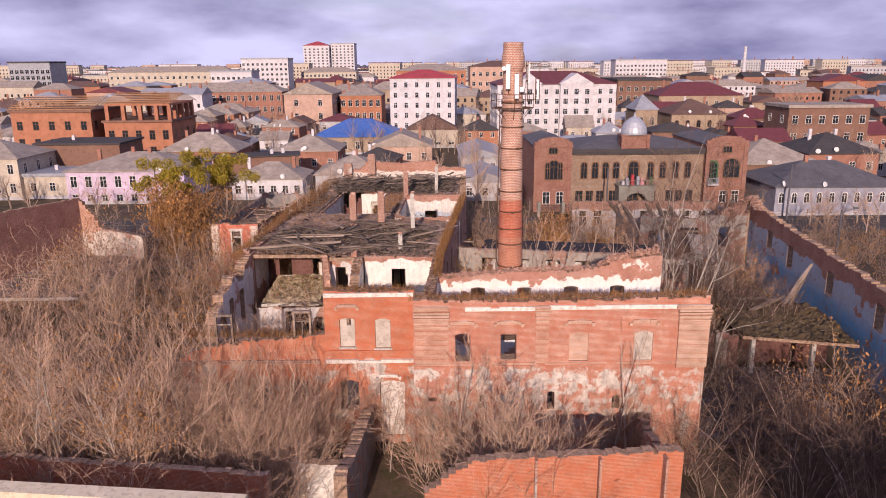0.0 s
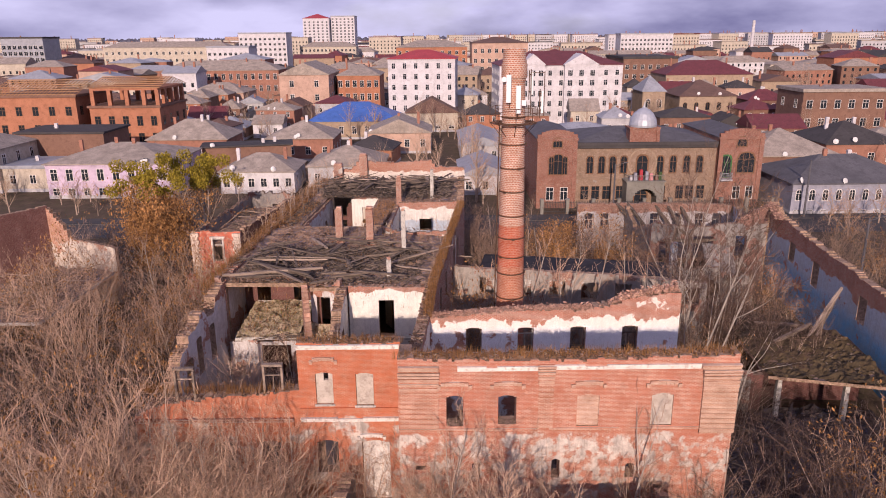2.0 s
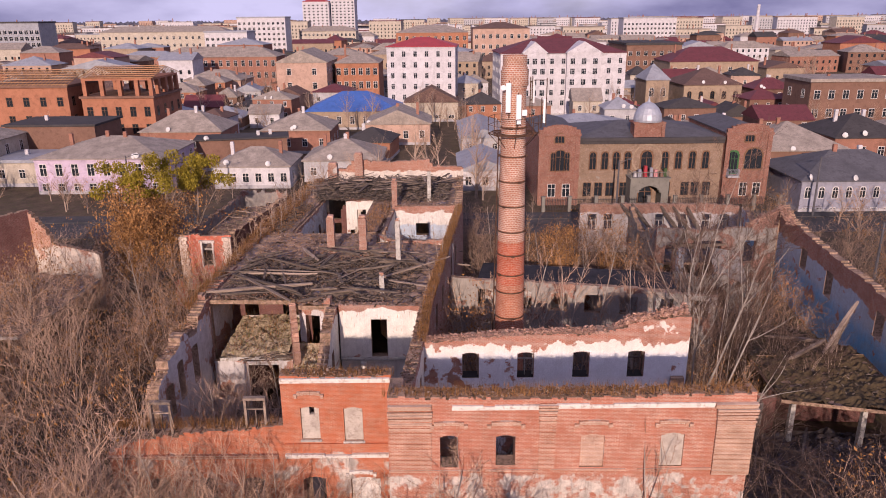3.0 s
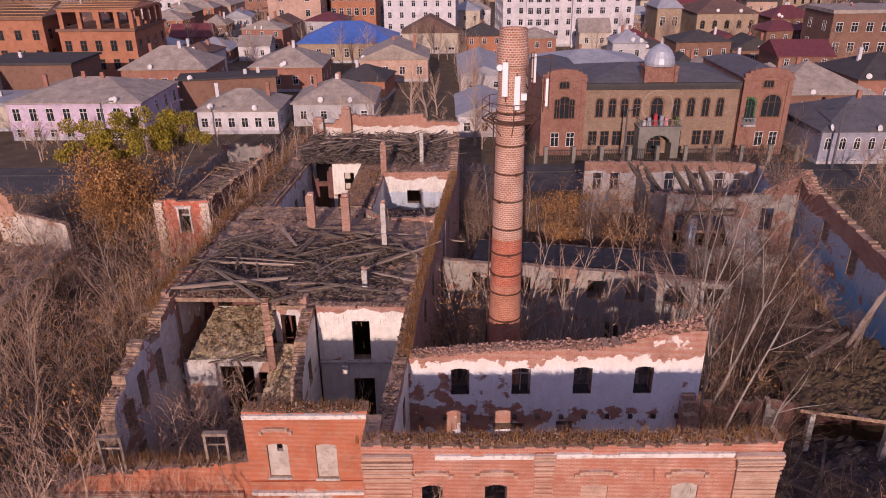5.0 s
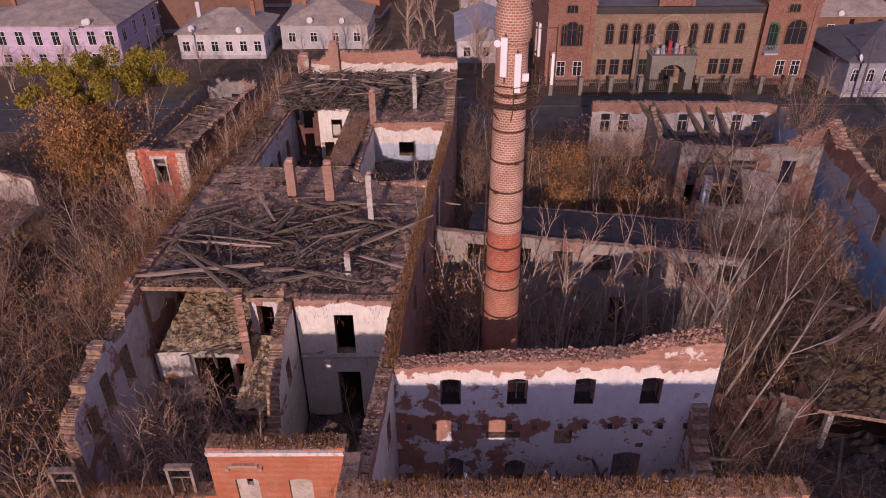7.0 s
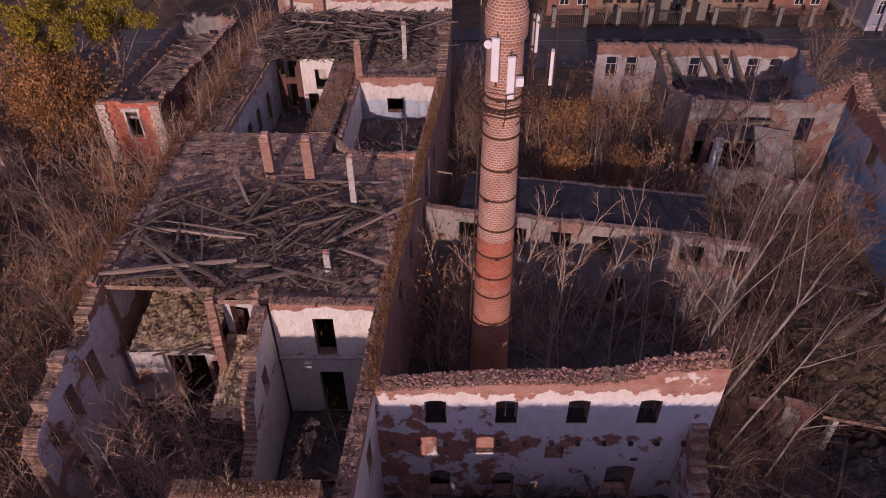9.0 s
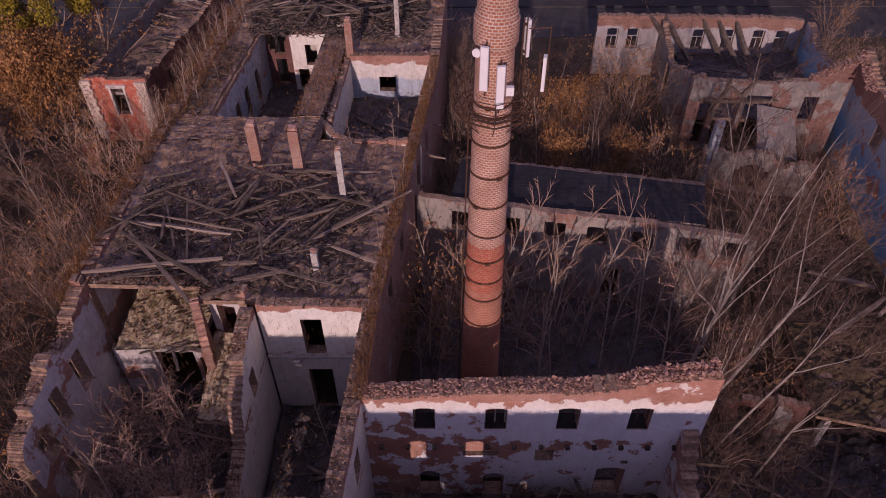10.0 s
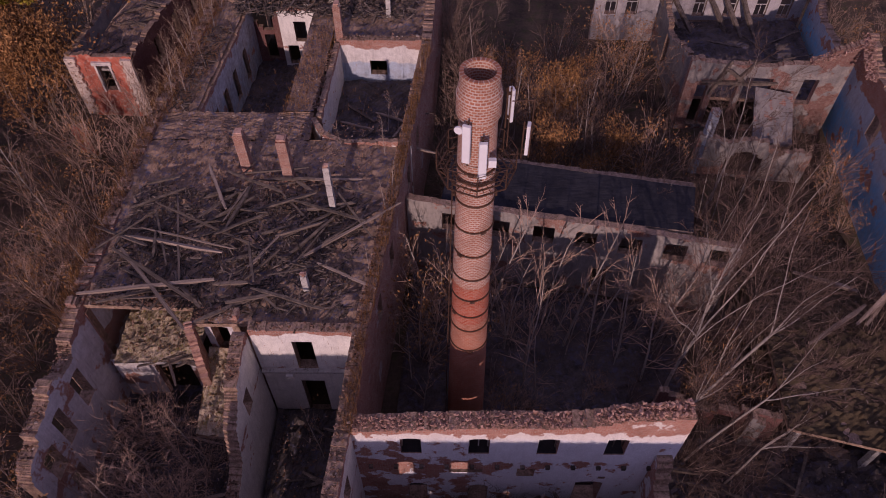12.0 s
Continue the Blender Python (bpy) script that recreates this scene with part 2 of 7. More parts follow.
m_court = brickwork("court_plaster", (0.34, 0.14, 0.09), (0.24, 0.09, 0.06), (0.38, 0.31, 0.26), dirt=0.8, cover=[(0, 0.56), (6.6, 0.60), (7.1, 0.5), (12, 0.3)], plaster=[(0, (0.30, 0.28, 0.26)), (12, (0.36, 0.32, 0.275))])
m_window_room = brickwork("blue_dado_plaster", RED1, RED2, (0.45, 0.38, 0.32), dirt=0.5, cover=[(0, 0.66), (9.2, 0.68), (9.6, 0.4), (12, 0.1)], plaster=[(0, (0.40, 0.48, 0.58)), (8.0, (0.44, 0.52, 0.61)), (8.15, (0.72, 0.69, 0.64)), (12, (0.74, 0.68, 0.60))])
m_end_wall = brickwork("end_wall_brick", RED1, RED2, (0.5, 0.38, 0.30), dirt=0.6, cover=[(0, 0.7), (10.6, 0.7), (10.95, 0.12), (12, 0.02)], plaster=[(0, (0.66, 0.60, 0.53)), (12, (0.7, 0.62, 0.54))])
m_quoin = mottled("cream_quoin", (0.52, 0.42, 0.34), (0.72, 0.62, 0.52), 2.0, bump=0.4, stain=(0.40, 0.25, 0.18))
m_pilaster = brickwork("pilaster_brick", (0.46, 0.18, 0.10), (0.36, 0.13, 0.072), (0.62, 0.46, 0.36), bloom=0.6, joint=0.016)
m_pale_brick = brickwork("limewashed_brick", (0.52, 0.31, 0.21), (0.42, 0.22, 0.145), (0.64, 0.51, 0.42), bloom=0.6, joint=0.012)
m_gable = brickwork("gable_plaster", (0.46, 0.19, 0.11), (0.34, 0.125, 0.075), (0.60, 0.46, 0.36), dirt=0.6, patch=0.7, cover=[(0, 0.60), (6.3, 0.58), (6.9, 0.40), (7.4, 0.1), (12, 0.05)], plaster=[(0, (0.52, 0.43, 0.35)), (5.5, (0.66, 0.57, 0.48)), (12, (0.7, 0.6, 0.5))])
m_buff = brickwork("buff_brick", (0.46, 0.235, 0.14), (0.36, 0.165, 0.095), (0.62, 0.48, 0.38), bloom=0.6, joint=0.016)
m_cream = mottled("cream_coping", (0.55, 0.47, 0.33), (0.72, 0.64, 0.47), 1.2, bump=0.3, stain=(0.42, 0.36, 0.26))
m_board = mottled("grey_board", (0.34, 0.29, 0.24), (0.56, 0.50, 0.43), 1.2, bump=0.3, stain=(0.30, 0.25, 0.21))
m_rubble = mottled("wall_top_rubble", (0.13, 0.082, 0.055), (0.52, 0.35, 0.25), 3.2, bump=0.9, stain=(0.10, 0.09, 0.04))
m_loose_brick = mottled("loose_brick", (0.22, 0.10, 0.066), (0.55, 0.36, 0.27), 3.0, bump=0.5, island=0.4)
m_debris, _nt, _b = nodes_of("brick_debris")
_g = _nt.nodes.new("ShaderNodeNewGeometry")
_c = ramp_node(_nt, _g.outputs["Random Per Island"], [(0.0, (0.07, 0.048, 0.034)), (0.3, (0.14, 0.088, 0.058)), (0.6, (0.24, 0.125, 0.08)), (0.9, (0.32, 0.21, 0.15)), (1.0, (0.46, 0.38, 0.31))])
_nt.links.new(mix_node(_nt, 1.0, _c, ramp_node(_nt, noise_node(_nt, _g.outputs["Position"], 9, 5, 0.7), [(0.3, 0.55), (0.7, 1.2)]), "MULTIPLY"), _b.inputs["Base Color"])
m_red_plaster = mottled("red_plaster", (0.42, 0.095, 0.055), (0.56, 0.18, 0.11), 1.2, bump=0.4, stain=(0.54, 0.38, 0.30))
m_stone = mottled("grey_concrete", (0.33, 0.31, 0.28), (0.56, 0.53, 0.48), 1.8, bump=0.5, stain=(0.16, 0.14, 0.12), vary=0.1)
m_whitewash = mottled("white_stucco", (0.52, 0.48, 0.43), (0.76, 0.72, 0.66), 1.5, bump=0.3, stain=(0.36, 0.30, 0.25))
m_timber = mottled("weathered_timber", (0.08, 0.06, 0.047), (0.38, 0.295, 0.23), 2.4, bump=0.6, local=True, vary=0.55)
m_char = mottled("charred_timber", (0.03, 0.024, 0.021), (0.20, 0.155, 0.12), 2.5, bump=0.7, island=0.6)
m_lath = mottled("charred_lath", (0.025, 0.021, 0.02), (0.20, 0.155, 0.12), 2.5, bump=0.7, island=0.75)
m_attic = mottled("attic_litter", (0.055, 0.041, 0.033), (0.43, 0.285, 0.19), 1.3, bump=1.0, stain=(0.10, 0.105, 0.16))
m_mound = mottled("mossy_mound", (0.034, 0.025, 0.015), (0.12, 0.086, 0.044), 1.3, bump=0.8, stain=(0.075, 0.05, 0.03))
m_moss = mottled("mossy_slab", (0.12, 0.09, 0.052), (0.62, 0.50, 0.35), 1.6, bump=1.0, stain=(0.20, 0.17, 0.05))
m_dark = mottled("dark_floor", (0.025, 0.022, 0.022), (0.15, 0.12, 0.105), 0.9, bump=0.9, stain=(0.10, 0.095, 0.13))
m_ground = mottled("leaf_litter_ground", (0.042, 0.03, 0.021), (0.14, 0.098, 0.062), 0.35, bump=0.8, stain=(0.075, 0.07, 0.03))
m_asphalt = mottled("asphalt", (0.04, 0.04, 0.042), (0.085, 0.08, 0.08), 0.5, bump=0.3)
m_tar = mottled("tar_paper_roof", (0.012, 0.012, 0.016), (0.04, 0.038, 0.044), 0.8, bump=0.4)
m_metal_rust = mottled("rusty_steel", (0.05, 0.03, 0.022), (0.17, 0.09, 0.055), 4.0, rough=0.7, metal=0.4, bump=0.2, local=True)
m_panel = mottled("antenna_plastic", (0.72, 0.72, 0.72), (0.82, 0.82, 0.81), 1.2, rough=0.45, bump=0.0, local=True)
m_bark = mottled("brown_bark", (0.22, 0.165, 0.125), (0.46, 0.35, 0.27), 3.0, bump=0.4, local=True, vary=0.3)
m_tree_bark = mottled("grey_tree_bark", (0.21, 0.18, 0.15), (0.42, 0.37, 0.315), 3.0, bump=0.3, local=True)
m_pale_bark = mottled("pale_bark", (0.22, 0.185, 0.155), (0.46, 0.40, 0.34), 3.0, bump=0.3, local=True, vary=0.2)
m_twig = mottled("twig_bark", (0.24, 0.153, 0.102), (0.59, 0.40, 0.28), 1.0, bump=0.0, local=True, vary=0.3)
# Twig colour darkened to stand in for shade, mostly east of the ruin.
m_twig_shade = mottled("shade_twig_bark", (0.06, 0.039, 0.03), (0.165, 0.105, 0.078), 1.0, bump=0.0, local=True, vary=0.3)
m_leaf_brown = mottled("dry_leaf", (0.18, 0.09, 0.032), (0.43, 0.22, 0.08), 2.0, bump=0.0, local=True, vary=0.2, island=0.4)
m_mistletoe = mottled("mistletoe_leaf", (0.15, 0.125, 0.012), (0.36, 0.27, 0.03), 2.0, bump=0.0, local=True, island=0.4)
m_glass, _nt, _b = nodes_of("window_glass", 0.08)
_b.inputs["Base Color"].default_value = (0.02, 0.024, 0.03, 1)
_b.inputs["Specular IOR Level"].default_value = 0.6
m_sill_shade = mottled("sill_shade", (0.012, 0.010, 0.010), (0.035, 0.03, 0.028), 1.0, bump=0.0)


# ---- building blocks ----
class Shape:
    """Collects faces, each with a slot for its material; every block keeps its own corners."""

    def __init__(self):
        self.v, self.f, self.s, self.uv = [], [], [], []

    def face(self, pts, slot=0, uv=None):
        i = len(self.v)
        self.v += [tuple(p) for p in pts]
        self.f.append(tuple(range(i, i + len(pts))))
        self.s.append(slot)
        self.uv.append(uv)

    def mesh(self, verts, faces, slot=0):
        i = len(self.v)
        self.v += [tuple(p) for p in verts]
        self.f += [tuple(k + i for k in f) for f in faces]
        self.s += [slot] * len(faces)
        self.uv += [None] * len(faces)

    def box(self, lo, hi, slot=0, m=None, taper=0.0):
        (x0, y0, z0), (x1, y1, z1) = lo, hi
        tx, ty = (x1 - x0) * taper / 2, (y1 - y0) * taper / 2
        v = [(x0, y0, z0), (x1, y0, z0), (x1, y1, z0), (x0, y1, z0), (x0 + tx, y0 + ty, z1), (x1 - tx, y0 + ty, z1), (x1 - tx, y1 - ty, z1), (x0 + tx, y1 - ty, z1)]
        if m is not None:
            v = [tuple(m @ Vector(p)) for p in v]
        self.mesh(v, [(0, 3, 2, 1), (4, 5, 6, 7), (0, 1, 5, 4), (1, 2, 6, 5), (2, 3, 7, 6), (3, 0, 4, 7)], slot)

    def tube(self, p, q, r0, r1, n=6, slot=0, caps=True):
        p, q = Vector(p), Vector(q)
        d = (q - p).normalized()
        u = d.orthogonal().normalized()
        w = d.cross(u)
        ring = [(math.cos(2 * math.pi * k / n), math.sin(2 * math.pi * k / n)) for k in range(n)]
        v = [p + (u * c + w * s) * r0 for c, s in ring] + [q + (u * c + w * s) * r1 for c, s in ring]
        f = [(k, (k + 1) % n, n + (k + 1) % n, n + k) for k in range(n)]
        if caps:
            f += [tuple(range(n - 1, -1, -1)), tuple(range(n, 2 * n))]
        self.mesh(v, f, slot)

    def pipe(self, pts, radii, n=5, slot=0):
        """One skin round a bent line, closing to a point where its last radius is 0."""
        i, u = len(self.v), None
        for k, (p, r) in enumerate(zip(pts, radii)):
            d = (pts[min(k + 1, len(pts) - 1)] - pts[max(k - 1, 0)]).normalized()
            u = d.orthogonal().normalized() if u is None else (u - d * u.dot(d)).normalized()
            w = d.cross(u)
            if r == 0:
                self.v.append(tuple(p))
                break
            self.v += [tuple(p + (u * math.cos(6.2832 * c / n) + w * math.sin(6.2832 * c / n)) * r) for c in range(n)]
        for k in range(len(pts) - 1):
            a, b = i + k * n, i + (k + 1) * n
            f = [(a + c, a + (c + 1) % n, b) for c in range(n)] if radii[k + 1] == 0 else [(a + c, a + (c + 1) % n, b + (c + 1) % n, b + c) for c in range(n)]
            self.f += f
            self.s += [slot] * n
            self.uv += [None] * n

    def lathe(self, profile, n=32, slot=0, centre=(0, 0), uvs=False):
        cx, cy = centre
        for (r0, z0), (r1, z1) in zip(profile, profile[1:]):
            for k in range(n):
                a, b = 2 * math.pi * k / n, 2 * math.pi * (k + 1) / n
                pts = [(cx + r * math.cos(t), cy + r * math.sin(t), z) for r, t, z in ((r0, a, z0), (r0, b, z0), (r1, b, z1), (r1, a, z1))]
                rr = max(r0, 0.9)
                self.face(pts, slot, [(a * rr, z0), (b * rr, z0), (b * rr, z1), (a * rr, z1)] if uvs else None)

    def data(self, name, mats):
        me = bpy.data.meshes.new(name)
        me.from_pydata(self.v, [], self.f)
        for m in mats:
            me.materials.append(m)
        me.polygons.foreach_set("material_index", self.s)
        if any(u for u in self.uv):
            lay = me.uv_layers.new(name="UVMap").data
            k = 0
            for f, u in zip(self.f, self.uv):
                for j in range(len(f)):
                    lay[k].uv = u[j] if u else (0, 0)
                    k += 1
        me.update()
        return me


def put(name, shape, mats, parent=None, label="", category="", group="", kind="", m=None, smooth=False):
    """Links a shape as one mesh object, under a thing or part where parent is given."""
    mats = mats if isinstance(mats, (list, tuple)) else [mats]
    me = shape.data(name, mats) if isinstance(shape, Shape) else shape
    if smooth:
        me.polygons.foreach_set("use_smooth", [True] * len(me.polygons))
    ob = new(name, me)
    if m is not None:
        ob.matrix_basis = m
    ob.parent = parent
    return tagged(ob, label, category, group, kind)


def thing(name, label, category, group="", kind="", m=None):
    ob = tagged(new(name), label, category, group, kind)
    if m is not None:
        ob.matrix_basis = m
    return ob


def interp(pts, s):
    if s <= pts[0][0]:
        return pts[0][1]
    for (a, za), (b, zb) in zip(pts, pts[1:]):
        if s <= b:
            return za + (zb - za) * (s - a) / max(b - a, 1e-6)
    return pts[-1][1]


def ruin_wall(name, p0, p1, tops, thick, mats, openings=(), jag=0.25, z0=-0.6, step=0.29, label="", seed=0, notch=()):
    """A broken wall from p0 to p1. Its front face lies on that line, to the right of the way; it is thick to the left.
    tops: (distance, height) along it; openings: (from, to, low, high, rise of the arch)."""
    rnd = random.Random(seed + 17)
    a, b = Vector((*p0, 0)), Vector((*p1, 0))
    L = (b - a).length
    u = (b - a) / L
    n = Vector((-u.y, u.x, 0))
    cuts = {0.0, L}
    k = 0.0
    while k < L:
        k += step * rnd.uniform(0.6, 1.4)
        if k < L - 0.15:
            cuts.add(k)
    arcs = {}
    for o in openings:
        s0, s1, lo, hi = o[:4]
        rise = o[4] if len(o) > 4 else 0.0
        cuts = {c for c in cuts if not (s0 - 0.12 < c < s1 + 0.12)}
    for o in openings:
        m = 6 if len(o) > 4 and o[4] else 1
        cuts |= {round(o[0] + (o[1] - o[0]) * i / m, 5) for i in range(m + 1)}
    cuts = sorted(cuts | {0.0, L})
    cols = []
    for c0, c1 in zip(cuts, cuts[1:]):
        mid = (c0 + c1) / 2
        top = interp(tops, mid) + rnd.uniform(-0.6, 0.6) * jag + 0.9 * jag * noise.noise(Vector((mid * 0.9, seed * 3.1, 0)))
        top = round(top / 0.077) * 0.077
        spans = [(z0, top)]
        for o in openings:
            s0, s1, lo, hi = o[:4]
            rise = o[4] if len(o) > 4 else 0.0
            if s0 - 1e-4 <= c0 and c1 <= s1 + 1e-4:
                q = (mid - s0) / (s1 - s0) * 2 - 1
                h = hi - rise * q * q
                nxt = []
                for za, zb in spans:
                    if za < lo:
                        nxt.append((za, min(zb, lo)))
                    if zb > h:
                        nxt.append((max(za, h), zb))
                spans = nxt
        cols.append((c0, c1, [(x, y) for x, y in spans if y - x > 0.01]))
    sh = Shape()
    P = lambda s, t, z: a + u * s + n * t + Vector((0, 0, z))
    for i, (c0, c1, spans) in enumerate(cols):
        for za, zb in spans:
            sh.face([P(c0, 0, za), P(c1, 0, za), P(c1, 0, zb), P(c0, 0, zb)], 0)
            sh.face([P(c1, thick, za), P(c0, thick, za), P(c0, thick, zb), P(c1, thick, zb)], 1)
            sh.face([P(c0, 0, zb), P(c1, 0, zb), P(c1, thick, zb), P(c0, thick, zb)], 2)
            if za > z0:
                sh.face([P(c1, 0, za), P(c0, 0, za), P(c0, thick, za), P(c1, thick, za)], 2)
            for side, c in ((-1, c0), (1, c1)):
                j = i + side
                other = cols[j][2] if 0 <= j < len(cols) else []
                pieces = [(za, zb)]
                for oa, ob_ in other:
                    nxt = []
                    for x, y in pieces:
                        if oa > x:
                            nxt.append((x, min(y, oa)))
                        if ob_ < y:
                            nxt.append((max(x, ob_), y))
                    pieces = [(x, y) for x, y in nxt if y - x > 1e-4]
                for x, y in pieces:
                    q = [P(c, 0, x), P(c, 0, y), P(c, thick, y), P(c, thick, x)]
                    sh.face(q if side < 0 else q[::-1], 3 if len(mats) > 3 else 2)
    ob = put(name, sh, mats, label=label, category="wall", kind="structure")
    return ob


def rubble(name, runs, count, size=(0.19, 0.10, 0.055), mat=None, label="", seed=0, high=0.25, parent=None):
    """Loose broken bricks and lumps along the runs (p, q, half width), where one cannot count them."""
    rnd = random.Random(seed)
    sh = Shape()
    total = sum((Vector(q) - Vector(p)).length * w for p, q, w in runs)
    for p, q, w in runs:
        p, q = Vector(p), Vector(q)
        d = (q - p)
        side = Vector((-d.y, d.x, 0)).normalized()
        for _ in range(int(count * (2.6 if mat is None else 1.0) * d.length * w / total)):
            c = p + d * rnd.random() + side * rnd.uniform(-w, w) + Vector((0, 0, rnd.uniform(-0.05, high) * rnd.random()))
            k = rnd.choice((0.35, 0.45, 0.55, 0.7, 0.85, 1.1))
            e = [v * k * rnd.uniform(0.6, 1.15) / 2 for v in size]
            m = Matrix.Translation(c) @ Euler((rnd.uniform(-0.5, 0.5), rnd.uniform(-0.5, 0.5), rnd.uniform(0, 6.3))).to_matrix().to_4x4()
            sh.box((-e[0], -e[1], -e[2]), (e[0], e[1], e[2]), 0, m, taper=rnd.uniform(0, 0.3))
    return put(name, sh, mat or m_debris, parent, label=label, category="" if parent else "rubble", kind="stuff")

# ---- ground, street ----
def graded(lo, hi, a, b, fine, grow=1.35):
    out, s, x = [], fine, a
    while x < b:
        out.append(x)
        x += fine
    x = b
    while x < hi:
        out.append(x)
        s *= grow
        x += s
    out.append(hi)
    s, x = fine, a
    while x > lo:
        s *= grow
        x -= s
        out.append(max(x, lo))
    return sorted(set(out))


def ground_height(x, y):
    near = max(0.0, min(1.0, (100 - y) / 12)) * max(0.0, min(1.0, (70 - abs(x)) / 12))
    return near * (0.55 * noise.noise(Vector((x * 0.09, y * 0.09, 0))) + 0.25 * noise.noise(Vector((x * 0.31, y * 0.31, 3))) - 0.1) - 0.02


gx, gy = graded(-2600, 2600, -64, 64, 1.6), graded(-400, 4300, 20, 104, 1.6)
gs = Shape()
gs.v = [(x, y, ground_height(x, y)) for y in gy for x in gx]
W = len(gx)
gs.f = [(j * W + i, j * W + i + 1, (j + 1) * W + i + 1, (j + 1) * W + i) for j in range(len(gy) - 1) for i in range(W - 1)]
gs.s, gs.uv = [0] * len(gs.f), [None] * len(gs.f)
put("ground", gs, m_ground, label="brown leaf-littered earth of the derelict plot", category="ground", kind="structure", smooth=True)
sh = Shape()
sh.box((-90, 104.5, -0.3), (110, 112.0, 0.03))
put("road", sh, m_asphalt, label="dark asphalt street between the ruin and the houses", category="road", kind="structure")
sh = Shape()
sh.box((-90, 112.0, -0.3), (110, 115.5, 0.17))
put("pavement", sh, m_asphalt, label="grey raised pavement along the street", category="pavement", kind="structure")

# ---- the ruined factory: walls ----
FM = [m_facade, m_inside, m_rubble, m_brick_old]
wf = ruin_wall("wall_front", (-1.6, 41.1), (16.6, 41.1), [(0, 11.0), (9, 10.85), (18.2, 11.1)], 0.9, FM,
               [(2.6, 3.5, 7.0, 8.85, 0.12), (5.4, 6.38, 7.1, 8.85, 0.12), (13.68, 14.85, 6.95, 8.9, 0.15), (9.65, 10.85, 6.95, 8.85, 0.1),
                (4.0, 4.45, 3.8, 4.7, 0.1), (8.4, 8.85, 3.7, 4.9, 0.1), (12.5, 13.0, 3.7, 4.6, 0.15), (0.9, 1.4, 4.3, 4.55)],
               jag=0.14, label="red painted two-storey brick front wall with peeling plaster", seed=1)
sh = Shape()
sh.box((12.08, 41.2, 6.95), (13.25, 41.45, 8.85))
put("window_infill", sh, m_board, wf, "pale boarded-up window")
sh = Shape()
sh.box((8.05, 41.2, 6.95), (9.25, 41.5, 8.8))
put("window_infill", sh, m_pale_brick, wf, "bricked-up window of pale brick")


def front_trim(parent, x0, x1, y, z, mat, deep=0.14, h=0.28, name="cornice", label="", seed=0):
    """A moulded band of three courses with bites broken out of it."""
    rnd = random.Random(seed)
    sh = Shape()
    x = x0
    while x < x1 - 0.05:
        w = min(rnd.uniform(0.5, 1.6), x1 - x)
        k = rnd.random()
        for j, (dz, d) in enumerate(((0.0, 0.45), (0.36, 0.72), (0.68, 1.0))):
            if k < 0.10 and j == 2 or k < 0.05:
                continue
            sh.box((x, y - deep * d, z + h * dz), (x + w - 0.004, y + 0.05, z + h * (dz + 0.33)), 0)
        x += w
    put(name, sh, mat, parent, label)


def pilaster(parent, x0, x1, y, z0, z1, mat, deep=0.12, name="pilaster", cap=m_pale_brick):
    """A brick pilaster in bands of three courses with sunk joints, and a stepped cap."""
    sh = Shape()
    sh.box((x0, y - deep * 0.8, z0), (x1, y + 0.05, z1))
    z = z0
    while z < z1 - 1.0:
        sh.box((x0 - 0.012, y - deep, z + 0.02), (x1 + 0.012, y - deep * 0.8 + 0.01, z + 0.29))
        z += 0.31
    shaft = put(name, sh, mat, parent)
    for k, dz in enumerate((1.02, 0.74, 0.46, 0.26, 0.09)):
        sh = Shape()
        sh.box((x0 - 0.03 - 0.015 * k, y - deep - 0.03 - 0.02 * k, z1 - dz - 0.06), (x1 + 0.03 + 0.015 * k, y - deep * 0.8 + 0.01, z1 - dz + 0.06))
        put("moulding", sh, cap, shaft, "pale limewashed brick moulding")


def brow(parent, xc, w, y, z, mat, name="lintel"):
    """An eyebrow moulding of bricks over a window, drooping at its ends."""
    sh = Shape()
    n = 9
    for k in range(n):
        a, b = xc - w / 2 + w * k / n, xc - w / 2 + w * (k + 1) / n
        q = ((k + 0.5) / n * 2 - 1)
        dz = -0.10 * q * q - (0.12 if k in (0, n - 1) else 0)
        sh.box((a, y - 0.16, z + dz), (b - 0.01, y + 0.05, z + dz + 0.15))
        sh.box((a + 0.02, y - 0.09, z + dz - 0.10), (b - 0.03, y + 0.05, z + dz + 0.002))
    put(name, sh, mat, parent)


front_trim(wf, 1.6, 5.9, 41.1, 10.3, m_whitewash, seed=2)
front_trim(wf, 6.7, 14.6, 41.1, 10.35, m_whitewash, seed=3)
front_trim(wf, -1.55, 0.6, 41.0, 10.35, m_buff, seed=4)
front_trim(wf, 14.55, 16.65, 41.0, 10.35, m_buff, deep=0.2, seed=5)
pilaster(wf, -1.5, 0.55, 41.1, 6.9, 10.3, m_pilaster)
pilaster(wf, 5.95, 6.75, 41.1, 6.9, 10.65, m_pilaster)
pilaster(wf, 14.75, 16.62, 41.1, 6.5, 10.35, m_buff, 0.18)
for xc in (1.45, 4.3, 8.65, 12.65):
    brow(wf, xc, 1.9, 41.1, 9.55, m_pale_brick)
sh = Shape()
for x0, x1 in ((-1.6, 3.0), (3.3, 6.0), (6.6, 10.4), (11, 16.6)):
    sh.box((x0, 41.02, 6.72), (x1, 41.15, 6.86))
put("string_course", sh, m_pilaster, wf)
rubble("rubble", [((-1.5, 41.6, 10.95), (16.5, 41.6, 11.0), 0.42)], 700, label="loose broken bricks and dirt along a wall top", seed=5)

